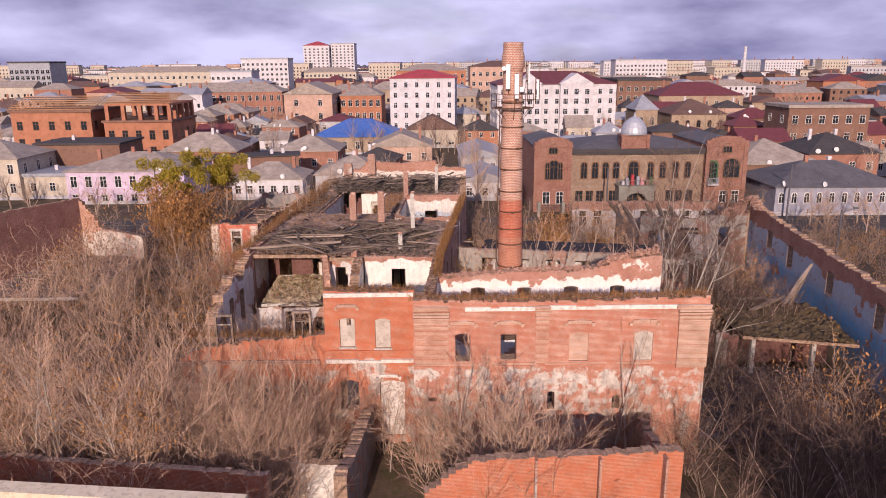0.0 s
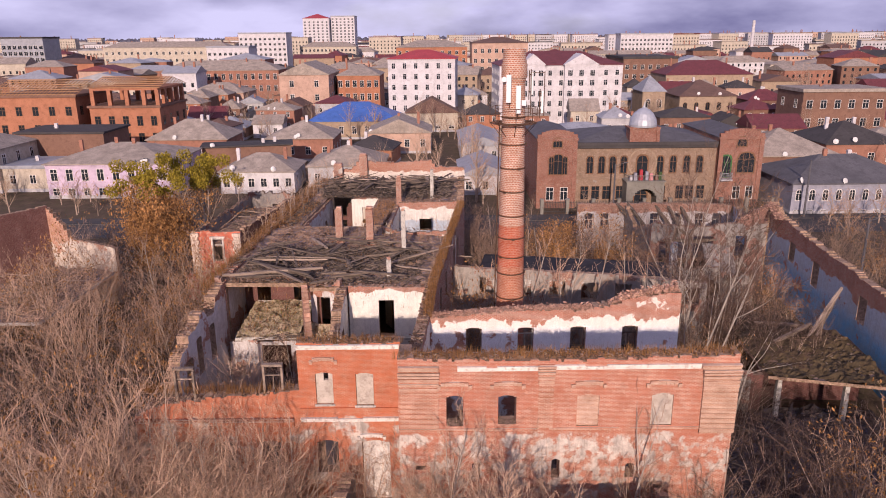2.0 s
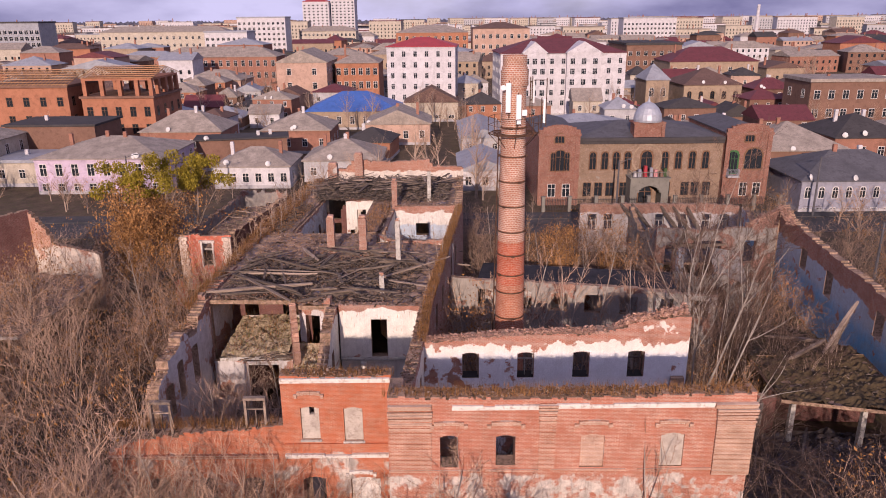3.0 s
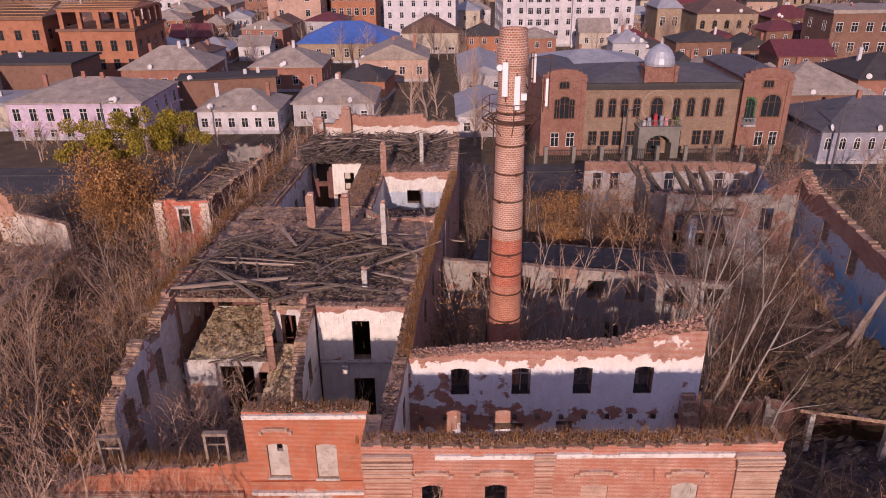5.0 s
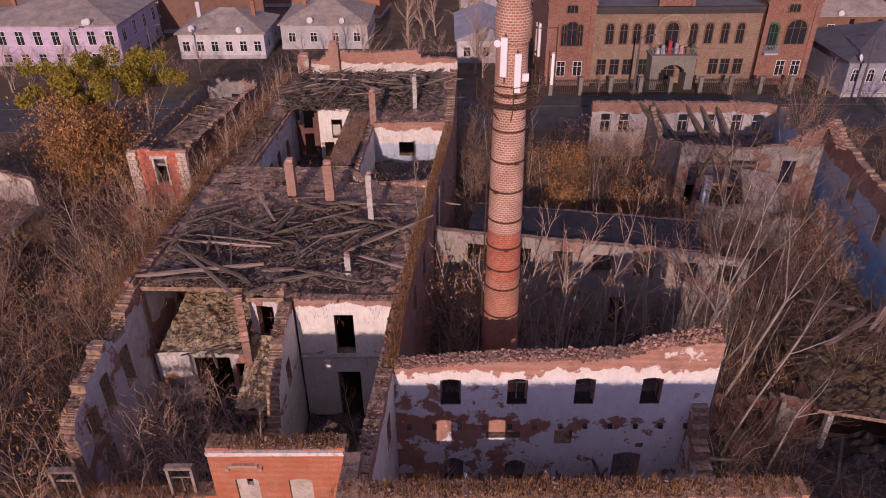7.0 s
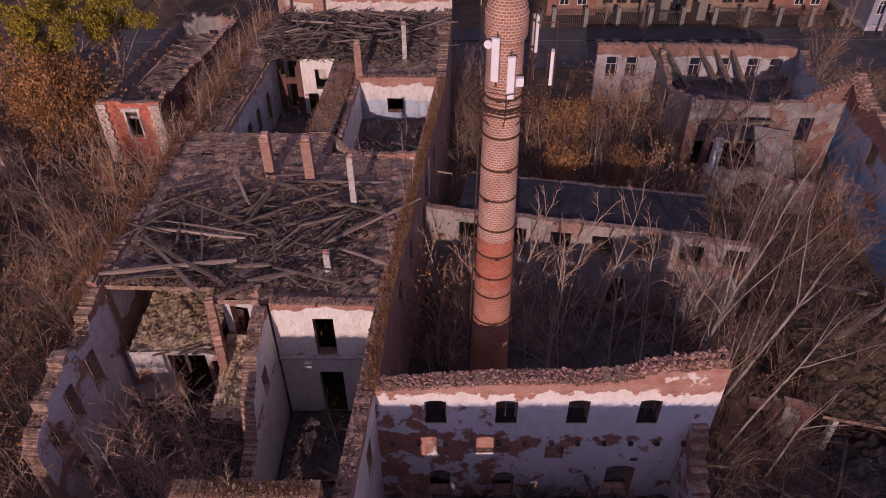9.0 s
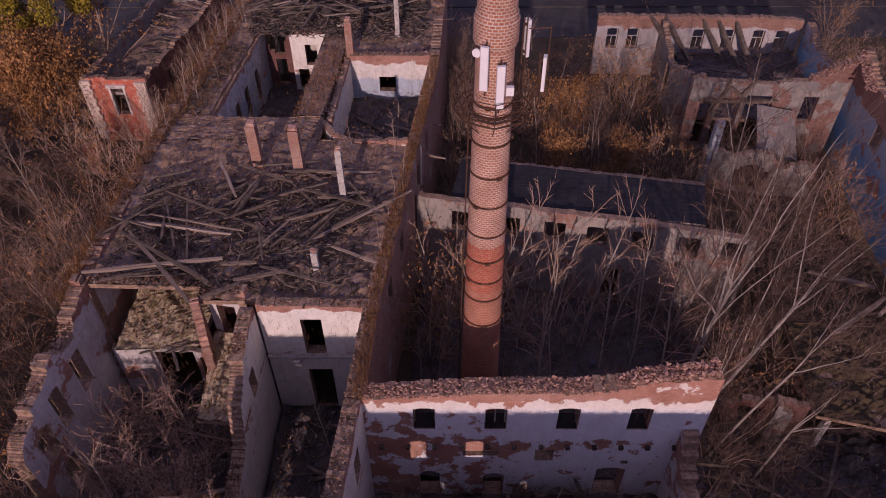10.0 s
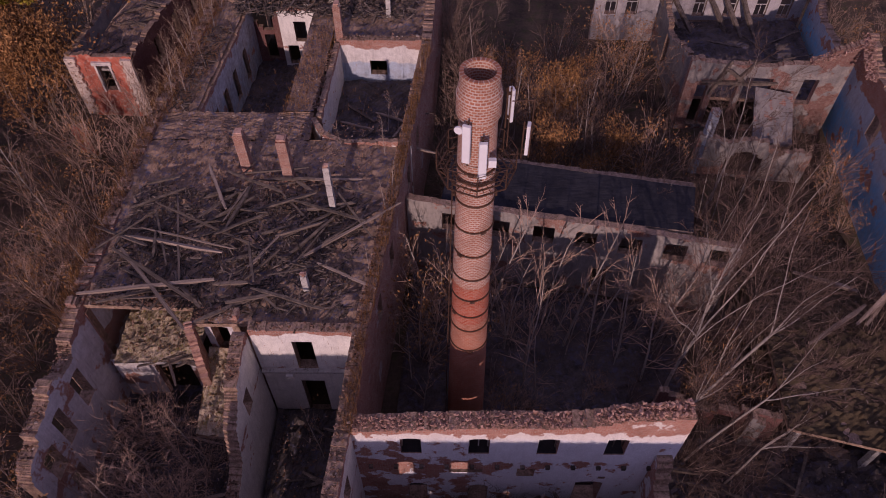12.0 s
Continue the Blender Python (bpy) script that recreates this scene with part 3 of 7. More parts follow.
wl = ruin_wall("wall_front_left", (-7.5, 43.9), (-1.6, 43.9), [(0, 10.75), (5.9, 10.7)], 0.8, [m_facade_left, m_inside, m_rubble, m_brick_old],
               [(0.98, 1.98, 6.9, 8.9, 0.1), (3.3, 4.32, 6.8, 8.85, 0.1), (0.85, 2.1, 2.3, 4.5, 0.15), (3.5, 5.15, 0.4, 4.45, 0.15)], jag=0.12, label="red painted brick wall with two blocked windows", seed=6)
for a, b, lo, hi in ((-6.5, -5.54, 6.9, 8.88), (-4.18, -3.2, 6.8, 8.83)):
    sh = Shape()
    sh.box((a, 44.0, lo), (b, 44.2, hi - (0.5 if a < -6 else 0)))
    if a < -6:
        sh.box((a, 44.0, hi - 0.5), (a + 0.45, 44.2, hi))
        sh.box((a + 0.72, 44.0, hi - 0.5), (b, 44.2, hi))
    put("window_infill", sh, m_board, wl, "grey boarded window")
    sh = Shape()
    sh.box((a - 0.1, 43.8, lo - 0.12), (b + 0.1, 43.95, lo - 0.004))
    put("window_sill", sh, m_stone, wl)
sh = Shape()
sh.box((-3.95, 44.05, 0.0), (-2.3, 44.4, 4.4))
put("door_infill", sh, m_whitewash, wl, "white plastered blocked doorway")
brow(wl, -6.0, 1.6, 43.9, 9.75, m_pale_brick)
brow(wl, -3.4, 1.7, 43.9, 4.8, m_whitewash)
front_trim(wl, -7.5, -1.65, 43.9, 10.35, m_whitewash, seed=8)
front_trim(wl, -7.5, -1.65, 43.9, 5.75, m_whitewash, deep=0.2, seed=9)
front_trim(wl, -7.5, -1.65, 43.9, 6.45, m_facade_left, deep=0.1, h=0.2, seed=10)
rubble("rubble", [((-7.4, 44.3, 10.7), (-1.7, 44.3, 10.7), 0.36)], 260, label="loose broken bricks and dirt along a wall top", seed=7)

wll = ruin_wall("wall_front_low", (-17.2, 43.9), (-7.5, 43.9), [(0, 6.2), (1.5, 6.9), (4.0, 7.3), (7.6, 7.5), (9.7, 7.8)], 0.8, [m_facade_left, m_inside, m_rubble, m_brick_old],
                [(2.0, 3.1, 2.2, 4.5, 0.15), (4.6, 5.7, 2.2, 4.5, 0.15), (7.2, 8.4, 2.2, 4.5, 0.15)], jag=0.16, label="red brick ground-floor wall broken off above the first storey", seed=11)
front_trim(wll, -17.2, -7.55, 43.9, 5.75, m_brick_old, deep=0.2, seed=12)
rubble("rubble", [((-16.5, 44.3, 6.8), (-12.2, 44.3, 7.3), 0.36), ((-12.2, 44.3, 7.3), (-7.6, 44.3, 7.65), 0.36)], 260, label="loose broken bricks and dirt along a wall top", seed=13)
for x, top in ((-9.6, 9.2), (-14.75, 9.0)):
    fr = thing("window_frame", "grey timber window frame standing alone on a broken wall", "window frame", "lone frames")
    sh = Shape()
    sh.box((x, 44.1, 7.0), (x + 0.13, 44.35, top))
    sh.box((x + 1.05, 44.1, 7.0), (x + 1.18, 44.35, top - 0.06))
    sh.box((x - 0.03, 44.08, top), (x + 1.2, 44.37, top + 0.14), 0, None, 0.03)
    put("casing", sh, m_timber, fr)
    sh = Shape()
    sh.box((x + 0.132, 44.2, top - 0.62), (x + 1.045, 44.26, top - 0.55))
    put("rail", sh, m_timber, fr)
    sh = Shape()
    sh.box((x + 0.56, 44.2, 7.2), (x + 0.62, 44.26, top - 0.622))
    put("mullion", sh, m_timber, fr)
ruin_wall("wall_front_return", (-1.6, 43.9), (-1.6, 42.0), [(0, 10.6), (1.9, 10.9)], 0.7, [m_facade_left, m_inside, m_rubble], jag=0.1, label="red brick return of the front wall", seed=14)

w2 = ruin_wall("wall_middle", (-0.1, 50.1), (16.4, 50.1), [(0, 9.6), (4, 9.95), (7, 10.15), (10, 10.1), (11.8, 10.4), (13.4, 11.0), (16.5, 11.3)], 0.95, [m_middle, m_brick_old, m_rubble, m_brick_old],
               [(2.47, 3.52, 7.2, 8.95, 0.1), (5.9, 6.95, 7.2, 8.95, 0.1), (9.37, 10.4, 7.2, 8.98, 0.1), (12.78, 13.82, 7.2, 9.0, 0.1),
                (4.9, 6.7, 4.75, 5.2), (8.55, 9.5, 4.3, 5.3), (2.6, 3.7, 0.4, 3.2, 0.3), (6.0, 7.1, 0.4, 3.0, 0.3), (11.9, 13.4, 0.6, 3.6, 0.2), (13.0, 13.4, 4.0, 4.3)],
               jag=0.1, label="plastered brick inner wall with four windows and a broken crown", seed=15)
for s0, s1 in ((5.8, 6.85), (12.68, 13.72), (2.37, 3.42), (9.27, 10.3)):
    sh = Shape()
    bars = [((s0 + 0.003, 50.5, 7.21), (s0 + 0.07, 50.58, 8.8)), ((s1 - 0.07, 50.5, 7.21), (s1 - 0.003, 50.58, 8.8)), ((s0 + 0.072, 50.5, 8.74), (s1 - 0.072, 50.58, 8.8))]
    if s0 in (5.8, 12.68):
        bars += [((s0 + 0.072, 50.5, 8.3), (s1 - 0.072, 50.57, 8.37)), (((s0 + s1) / 2 - 0.03, 50.51, 7.21), ((s0 + s1) / 2 + 0.03, 50.57, 8.296))]
    for lo, hi in bars:
        sh.box(lo, hi)
    put("window_frame", sh, m_stone if s0 == 5.8 else m_timber, w2)
    # A dark sheet on each sill imitates the shade in the opening.
    sh = Shape()
    sh.box((s0 + 0.004, 50.16, 7.2), (s1 - 0.004, 51.04, 7.206))
    put("window_sill", sh, m_sill_shade, w2, "dark sheet standing in for shade on the sill")
sh = Shape()
for k in range(12):
    x = 0.6 + k * 1.33
    sh.box((x, 49.93, 5.55), (x + 0.22, 50.15, 5.8))
put("joist_stub", sh, m_char, w2, "charred joist ends in the wall", kind="stuff")
rubble("rubble", [((0, 50.5, 9.65), (7, 50.5, 10.15), 0.42), ((7, 50.5, 10.15), (11.5, 50.5, 10.2), 0.42), ((11.8, 50.5, 10.45), (13.4, 50.5, 11.05), 0.42), ((13.4, 50.5, 11.08), (16.3, 50.5, 11.38), 0.42)], 2000, mat=m_loose_brick, label="loose broken bricks and dirt along a wall top", seed=16)
rubble("rubble", [((12.4, 50.5, 10.75), (16.2, 50.5, 11.5), 0.4)], 420, size=(0.25, 0.13, 0.08), mat=m_loose_brick, label="heap of loose bricks on the broken wall corner", seed=160, high=0.5)
ruin_wall("wall_side_right", (16.4, 42.0), (16.2, 50.1), [(0, 8.5), (1.5, 5.5), (4, 4.2), (6.5, 5.0), (8.1, 7.5)], 0.8, [m_brick_old, m_inside, m_rubble], [(3, 4.2, 1.0, 3.0)], jag=0.4, label="broken brick side wall", seed=17)

# the long wing, a little askew
R_LINE = [(-0.6, 42.0), (0.0, 50.1), (0.4, 55.7), (1.6, 66.0), (3.3, 81.0), (3.9, 96.6)]
L_LINE = [(-16.1, 48.4), (-15.5, 57.4), (-15.3, 73.0), (-13.3, 96.6)]
ruin_wall("wall_room_right", R_LINE[0], R_LINE[1], [(0, 10.4), (3, 10.0), (8, 9.8)], 0.75, [m_inside_white, m_inside_white, m_rubble], [(5.5, 6.5, 6.5, 8.4)], jag=0.15, label="white plastered partition wall", seed=18)
ruin_wall("wall_wing_east", R_LINE[1], R_LINE[2], [(0, 9.8), (5.6, 10.0)], 0.75, [m_brick_old, m_inside_white, m_rubble], jag=0.12, label="long brick wall of the wing", seed=19)
ruin_wall("wall_wing_east_middle", R_LINE[2], R_LINE[3], [(0, 10.0), (10.4, 10.1)], 0.75, [m_brick_old, m_inside_white, m_rubble], [(2.5, 3.6, 6.6, 8.6, 0.1), (6.5, 7.6, 6.6, 8.6, 0.1)], jag=0.12, label="long brick wall of the wing", seed=20)
ruin_wall("wall_wing_east_far", R_LINE[3], R_LINE[4], [(0, 10.0), (15, 10.2)], 0.75, [m_brick_old, m_inside, m_rubble], [(3, 4.1, 6.6, 8.6, 0.1), (7, 8.1, 6.6, 8.6, 0.1)], jag=0.15, label="long brick wall of the wing", seed=21)
ruin_wall("wall_wing_east_end", R_LINE[4], R_LINE[5], [(0, 10.2), (17.5, 10.0)], 0.75, [m_brick_old, m_inside, m_rubble], jag=0.2, label="long brick wall of the wing", seed=22)
rubble("rubble", [((x0 - 0.4, y0, 9.98), (x1 - 0.4, y1, 10.0), 0.34) for (x0, y0), (x1, y1) in zip(R_LINE[1:], R_LINE[2:])] + [((-0.9, 43, 10.2), (-0.4, 50, 9.8), 0.34)], 900, label="loose broken bricks and dirt along a wall top", seed=23)
ruin_wall("wall_room_left", (-6.3, 44.7), (-6.1, 55.7), [(0, 4.6), (2.4, 4.4), (4.6, 4.9), (5.6, 5.4), (6.0, 6.6), (6.4, 7.7), (7.3, 8.2), (8.0, 8.9), (8.9, 9.3), (9.6, 9.6), (11, 9.9)], 0.7, [m_inside_white, m_inside_grey, m_rubble], [(8.0, 8.9, 5.9, 7.6)], jag=0.14, step=0.11, label="broken white plastered partition wall", seed=24)
wi = ruin_wall("wall_room_end", (-6.0, 55.7), (-0.36, 55.7), [(0, 9.9), (5.7, 9.75)], 0.6, [m_inside_white, m_inside, m_rubble], [(2.18, 3.3, 5.95, 8.8), (2.07, 3.43, 0.3, 4.5)], jag=0.05, label="white plastered room wall with two doorways", seed=25)
sh = Shape()
sh.box((-5.98, 55.45, 5.75), (-0.4, 55.72, 5.92))
put("floor_ledge", sh, m_stone, wi, "grey ledge of the lost upper floor")
sh = Shape()
sh.box((-4.6, 55.3, 5.4), (-4.2, 55.71, 5.65))
put("bracket", sh, m_whitewash, wi)
ruin_wall("wall_attic_jamb", (-16.2, 57.2), (-15.4, 57.2), [(0, 10.2), (0.5, 10.0), (0.8, 8.8)], 0.5, [m_brick_old, m_inside_grey, m_rubble], jag=0.3, step=0.13, label="broken brick corner of the attic", seed=126)
ruin_wall("wall_room_low", (-15.3, 56.6), (-9.6, 56.6), [(0, 5.2), (2, 5.3), (4, 5.2), (5.7, 5.3)], 0.4, [m_inside_grey, m_inside, m_rubble, m_brick], [(2.4, 4.6, 0.3, 4.9), (4.9, 5.5, 0.6, 4.4)], jag=0.15, label="plastered wall under the mossy heap", seed=127)
ruin_wall("wall_attic_pier", (-9.55, 56.2), (-9.05, 54.5), [(0, 9.9), (0.5, 9.5), (0.8, 8.7), (1.2, 7.9), (1.75, 6.6)], 0.45, [m_brick_old, m_brick_old, m_loose_brick], jag=0.35, step=0.13, label="broken brick pier stepping down from the attic", seed=26)
ruin_wall("wall_attic_front", (-9.0, 56.9), (-6.72, 56.5), [(0, 9.5), (1.2, 9.3), (2.3, 10.2)], 0.55, [m_inside_grey, m_inside, m_rubble, m_brick], [(0.45, 1.5, 6.2, 8.7)], jag=0.2, step=0.14, label="plastered cross wall with a wide opening", seed=126)
ruin_wall("wall_room_back", (-6.72, 56.4), (-6.72, 71.0), [(0, 9.6)], 0.4, [m_inside, m_inside, m_rubble], jag=0.01, label="plastered partition under the attic", seed=27)
ruin_wall("wall_wing_west_front", L_LINE[0], L_LINE[1], [(0, 6.6), (0.3, 7.4), (0.9, 7.7), (1.7, 7.8), (1.9, 8.4), (3.7, 8.6), (4.0, 9.0), (4.6, 9.1), (5.2, 8.5), (6.4, 8.3), (7.0, 9.2), (8.3, 9.7)], 0.8, [m_inside_grey, m_brick_old, m_rubble],
          [(1.1, 2.2, 4.6, 6.9, 0.1), (3.0, 3.9, 5.0, 7.7, 0.1), (5.3, 6.3, 5.0, 7.7, 0.1), (1.6, 2.6, 1.2, 3.6)], jag=0.12, step=0.11, label="leaning-topped plastered outer wall of the wing", seed=28)
ruin_wall("wall_room_inner", (-15.4, 62.2), (-9.2, 62.2), [(0, 9.3)], 0.4, [m_dark_brick, m_inside, m_rubble], [(1.0, 2.1, 5.6, 8.0), (4.0, 5.2, 6.2, 8.6)], jag=0.02, label="dark brick inner wall under the attic", seed=128)
ruin_wall("wall_wing_west", L_LINE[1], L_LINE[2], [(0, 9.8), (16.6, 9.7)], 0.8, [m_inside, m_brick_old, m_rubble, m_inside_grey], jag=0.2, label="long brick outer wall of the wing", seed=29)
ruin_wall("wall_wing_west_far", L_LINE[2], L_LINE[3], [(0, 9.7), (25, 9.9)], 0.8, [m_inside_white, m_brick_old, m_rubble], [(2, 3, 5, 7.6), (5, 6, 5, 7.6), (8, 9, 5, 7.6)], jag=0.2, label="long brick outer wall of the wing", seed=30)
rubble("rubble", [((x0 - 0.4, y0, 9.7), (x1 - 0.4, y1, 9.75), 0.36) for (x0, y0), (x1, y1) in zip(L_LINE[1:], L_LINE[2:])] + [((-16.4, 50.3, 8.35), (-16.3, 52.0, 8.6), 0.36), ((-16.25, 52.4, 9.0), (-16.2, 53.2, 8.9), 0.36), ((-16.15, 53.8, 8.45), (-16.0, 57.0, 9.4), 0.36), ((-16.5, 49.0, 7.6), (-16.45, 50.1, 7.8), 0.36)], 900, label="loose broken bricks and dirt along a wall top", seed=31)


def slab(name, pts, z, thick, mat, under, label, bump_h=0.0, seed=0, slope=0.0):
    """A floor slab over four corners, its top uneven with litter."""
    sh = Shape()
    a, b, c, d = [Vector(p) for p in pts]
    n = 40 if bump_h else 1
    def at(i, j, zz):
        p = (a * (1 - i) + b * i) * (1 - j) + (d * (1 - i) + c * i) * j
        h = bump_h * (noise.noise(Vector((p.x * 0.55, p.y * 0.55, seed))) + 0.6 * noise.noise(Vector((p.x * 1.7, p.y * 1.7, seed))) + 0.5 * noise.noise(Vector((p.x * 5.1, p.y * 5.1, seed)))) if bump_h else 0
        return (p.x, p.y, zz + h + slope * j)
    for i in range(n):
        for j in range(n):
            sh.face([at(i / n, j / n, z), at((i + 1) / n, j / n, z), at((i + 1) / n, (j + 1) / n, z), at(i / n, (j + 1) / n, z)], 0)
    lo = z - thick
    q = [Vector((p.x, p.y, lo)) for p in (a, b, c, d)]
    t = [Vector((p.x, p.y, z + e)) for p, e in zip((a, b, c, d), (0, 0, slope, slope))]
    sh.face(q[::-1], 1)
    for k in range(4):
        sh.face([q[k], q[(k + 1) % 4], t[(k + 1) % 4], t[k]], 1)
    return put(name, sh, [mat, under], label=label, category="floor", kind="structure")


slab("attic_floor", [(-9.3, 56.3), (-0.3, 56.3), (1.4, 71.0), (-8.9, 71.0)], 9.62, 0.3, m_attic, m_rubble, "burnt attic floor covered in dark litter", 0.28, 1)
slab("attic_floor_corner", [(-15.5, 57.5), (-9.3, 57.3), (-8.9, 71.0), (-15.4, 71.0)], 9.62, 0.3, m_attic, m_rubble, "burnt attic floor covered in dark litter", 0.28, 1)
slab("attic_floor_far_left", [(-14.4, 87.6), (-6.0, 87.6), (-5.0, 96.4), (-13.4, 96.4)], 9.75, 0.3, m_attic, m_rubble, "burnt attic floor covered in dark litter", 0.3, 102)
slab("attic_floor_far", [(-4.2, 82.1), (2.7, 82.0), (3.2, 96.4), (-5.0, 96.4)], 9.75, 0.3, m_attic, m_rubble, "burnt attic floor covered in dark litter", 0.3, 2)
slab("attic_floor_left", [(-15.5, 71.0), (-4.7, 71.0), (-4.7, 73.8), (-15.3, 73.8)], 9.62, 0.3, m_attic, m_rubble, "burnt attic floor covered in dark litter", 0.2, 13)
slab("attic_floor_middle", [(-6.7, 73.8), (-4.7, 73.8), (-4.2, 87.5), (-6.2, 87.5)], 9.7, 0.3, m_attic, m_rubble, "strip of attic floor overgrown with dry moss", 0.15, 3)
slab("room_floor_moss", [(-14.7, 56.0), (-10.0, 56.2), (-9.5, 62.0), (-14.5, 62.0)], 5.8, 0.25, m_moss, m_stone, "upper floor slab heaped with moss and rubble", 0.28, 4, slope=0.7)
slab("stair_landing", [(-9.2, 52.0), (-7.0, 51.8), (-6.9, 56.5), (-9.1, 56.7)], 5.0, 0.3, m_moss, m_rubble, "broken landing covered in moss", 0.32, 104, slope=1.6)
slab("attic_floor_west", [(-15.3, 73.8), (-13.0, 73.8), (-11.9, 87.5), (-14.2, 87.5)], 9.6, 0.3, m_attic, m_rubble, "strip of attic floor beside the outer wall", 0.25, 15)
ruin_wall("wall_void_west", (-12.8, 73.9), (-11.7, 87.4), [(0, 9.4)], 0.3, [m_inside_blue, m_inside, m_rubble], [(2.0, 2.9, 5, 7.6), (4.4, 5.3, 5, 7.6), (6.8, 7.7, 5, 7.6), (9.6, 10.5, 5, 7.6)], jag=0.08, label="blue and white plastered wall of a roofless room", seed=46)
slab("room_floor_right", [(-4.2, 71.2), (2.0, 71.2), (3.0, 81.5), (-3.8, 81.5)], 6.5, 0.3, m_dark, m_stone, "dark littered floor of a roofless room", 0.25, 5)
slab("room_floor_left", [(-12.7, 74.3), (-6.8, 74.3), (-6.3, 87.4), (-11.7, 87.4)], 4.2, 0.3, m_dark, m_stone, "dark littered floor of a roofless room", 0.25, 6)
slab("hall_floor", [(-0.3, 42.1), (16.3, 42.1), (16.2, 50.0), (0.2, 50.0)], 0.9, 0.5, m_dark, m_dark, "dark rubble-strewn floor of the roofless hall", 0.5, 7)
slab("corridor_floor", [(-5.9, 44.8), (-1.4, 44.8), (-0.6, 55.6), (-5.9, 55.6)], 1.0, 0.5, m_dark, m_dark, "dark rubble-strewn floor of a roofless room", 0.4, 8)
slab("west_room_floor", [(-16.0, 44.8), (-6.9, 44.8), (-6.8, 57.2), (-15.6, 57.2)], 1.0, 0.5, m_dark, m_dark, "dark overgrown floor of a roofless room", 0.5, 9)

ww = ruin_wall("wall_window_room", (-3.7, 81.7), (3.2, 81.5), [(0, 10.1), (6.9, 10.2)], 0.6, [m_window_room, m_brick_old, m_rubble], [(2.2, 3.5, 7.0, 8.3)], jag=0.08, label="white and blue plastered wall with a square window", seed=40)
ruin_wall("wall_room_arc", (-4.1, 81.7), (-4.5, 73.2), [(0, 9.9), (10, 9.8)], 0.4, [m_inside, m_inside_white, m_rubble], jag=0.08, label="plastered partition of the roofless room", seed=41)
ruin_wall("wall_room_arc_corner", (-2.3, 70.9), (-3.7, 71.7), [(0, 9.8)], 0.35, [m_inside, m_inside_white, m_rubble], jag=0.08, label="rounded plastered corner of the roofless room", seed=47)
ruin_wall("wall_room_arc_bend", (-3.7, 71.7), (-4.5, 73.2), [(0, 9.8)], 0.35, [m_inside, m_inside_white, m_rubble], jag=0.08, label="rounded plastered corner of the roofless room", seed=48)
ruin_wall("wall_room_arc_front", (2.2, 70.9), (-2.3, 70.9), [(0, 9.9), (6.4, 9.8)], 0.35, [m_inside, m_inside_white, m_rubble], jag=0.08, label="plastered partition of the roofless room", seed=42)
ruin_wall("wall_void_front", (-6.7, 73.9), (-12.8, 73.9), [(0, 9.5)], 0.35, [m_inside, m_inside_white, m_rubble], jag=0.05, label="plastered wall under the attic floor", seed=43)
ruin_wall("wall_void_back", (-9.4, 86.6), (-6.2, 86.6), [(0, 9.3), (0.6, 9.8), (3.2, 9.7)], 0.5, [m_inside_white, m_inside, m_rubble], [(1.2, 2.2, 6.6, 8.5), (0.4, 1.3, 4.4, 6.2)], jag=0.25, label="white plastered wall with small windows", seed=44)
ruin_wall("wall_void_back_low", (-11.7, 87.3), (-9.4, 87.3), [(0, 8.0), (1, 7.2), (2.3, 9.0)], 0.4, [m_dark_brick, m_inside, m_rubble], [(0.7, 1.6, 4.4, 6.8)], jag=0.3, label="low dark brick wall of a roofless room", seed=144)
ruin_wall("wall_void_east", (-6.2, 86.5), (-6.7, 74.0), [(0, 9.35)], 0.35, [m_inside_grey, m_inside, m_rubble], [(3, 4, 4.6, 6.8)], jag=0.02, label="plastered wall of a roofless room", seed=49)
ruin_wall("wall_wing_end", (-12.9, 96.6), (3.9, 96.6), [(0, 10.9), (2.4, 11.0), (3.4, 12.1), (8, 11.9), (12.7, 12.2), (12.9, 11.3), (17, 11.1)], 0.6, [m_end_wall, m_brick_old, m_rubble], jag=0.15, label="red brick end wall of the wing", seed=45)


def brick_pillar(x, y, z, h, w=0.5, mat=None, label="broken red brick pillar on the attic floor", seed=0):
    t = thing("pillar", label, "pillar", "attic pillars")
    rnd = random.Random(seed)
    sh = Shape()
    k, zz = 0, z
    while zz < z + h:
        s = rnd.uniform(0.35, 0.6)
        j = rnd.uniform(-0.015, 0.015)
        top = min(zz + s, z + h)
        sh.box((x - w / 2 + j, y - w / 2 - j, zz), (x + w / 2 + j, y + w / 2 - j, top - 0.006))
        zz += s
    put("shaft", sh, mat or m_brick_old, t)
    sh = Shape()
    for q in range(3):
        sh.box((x - w / 2 + rnd.uniform(0, 0.15), y - w / 2 + rnd.uniform(0, 0.1), z + h + 0.077 * q), (x + w / 2 - rnd.uniform(0, 0.2), y + w / 2 - rnd.uniform(0, 0.15), z + h + 0.077 * (q + 1) - 0.008))
    put("broken_crown", sh, m_loose_brick, t)


brick_pillar(-8.25, 68.2, 9.5, 3.2, 0.62, seed=1)
brick_pillar(-5.45, 67.4, 9.5, 3.4, 0.62, seed=2)
brick_pillar(-3.7, 82.3, 9.7, 3.0, 0.55, seed=3)
brick_pillar(-8.9, 96.3, 9.7, 3.2, 1.0, seed=4)
brick_pillar(-12.1, 96.3, 9.7, 2.0, 1.1, seed=6)
brick_pillar(-2.35, 64.6, 9.5, 3.9, 0.36, m_stone, "pale concrete post standing on the attic floor", 5)
brick_pillar(-0.15, 85.5, 9.6, 3.4, 0.36, m_stone, "pale concrete post standing on the attic floor", 7)
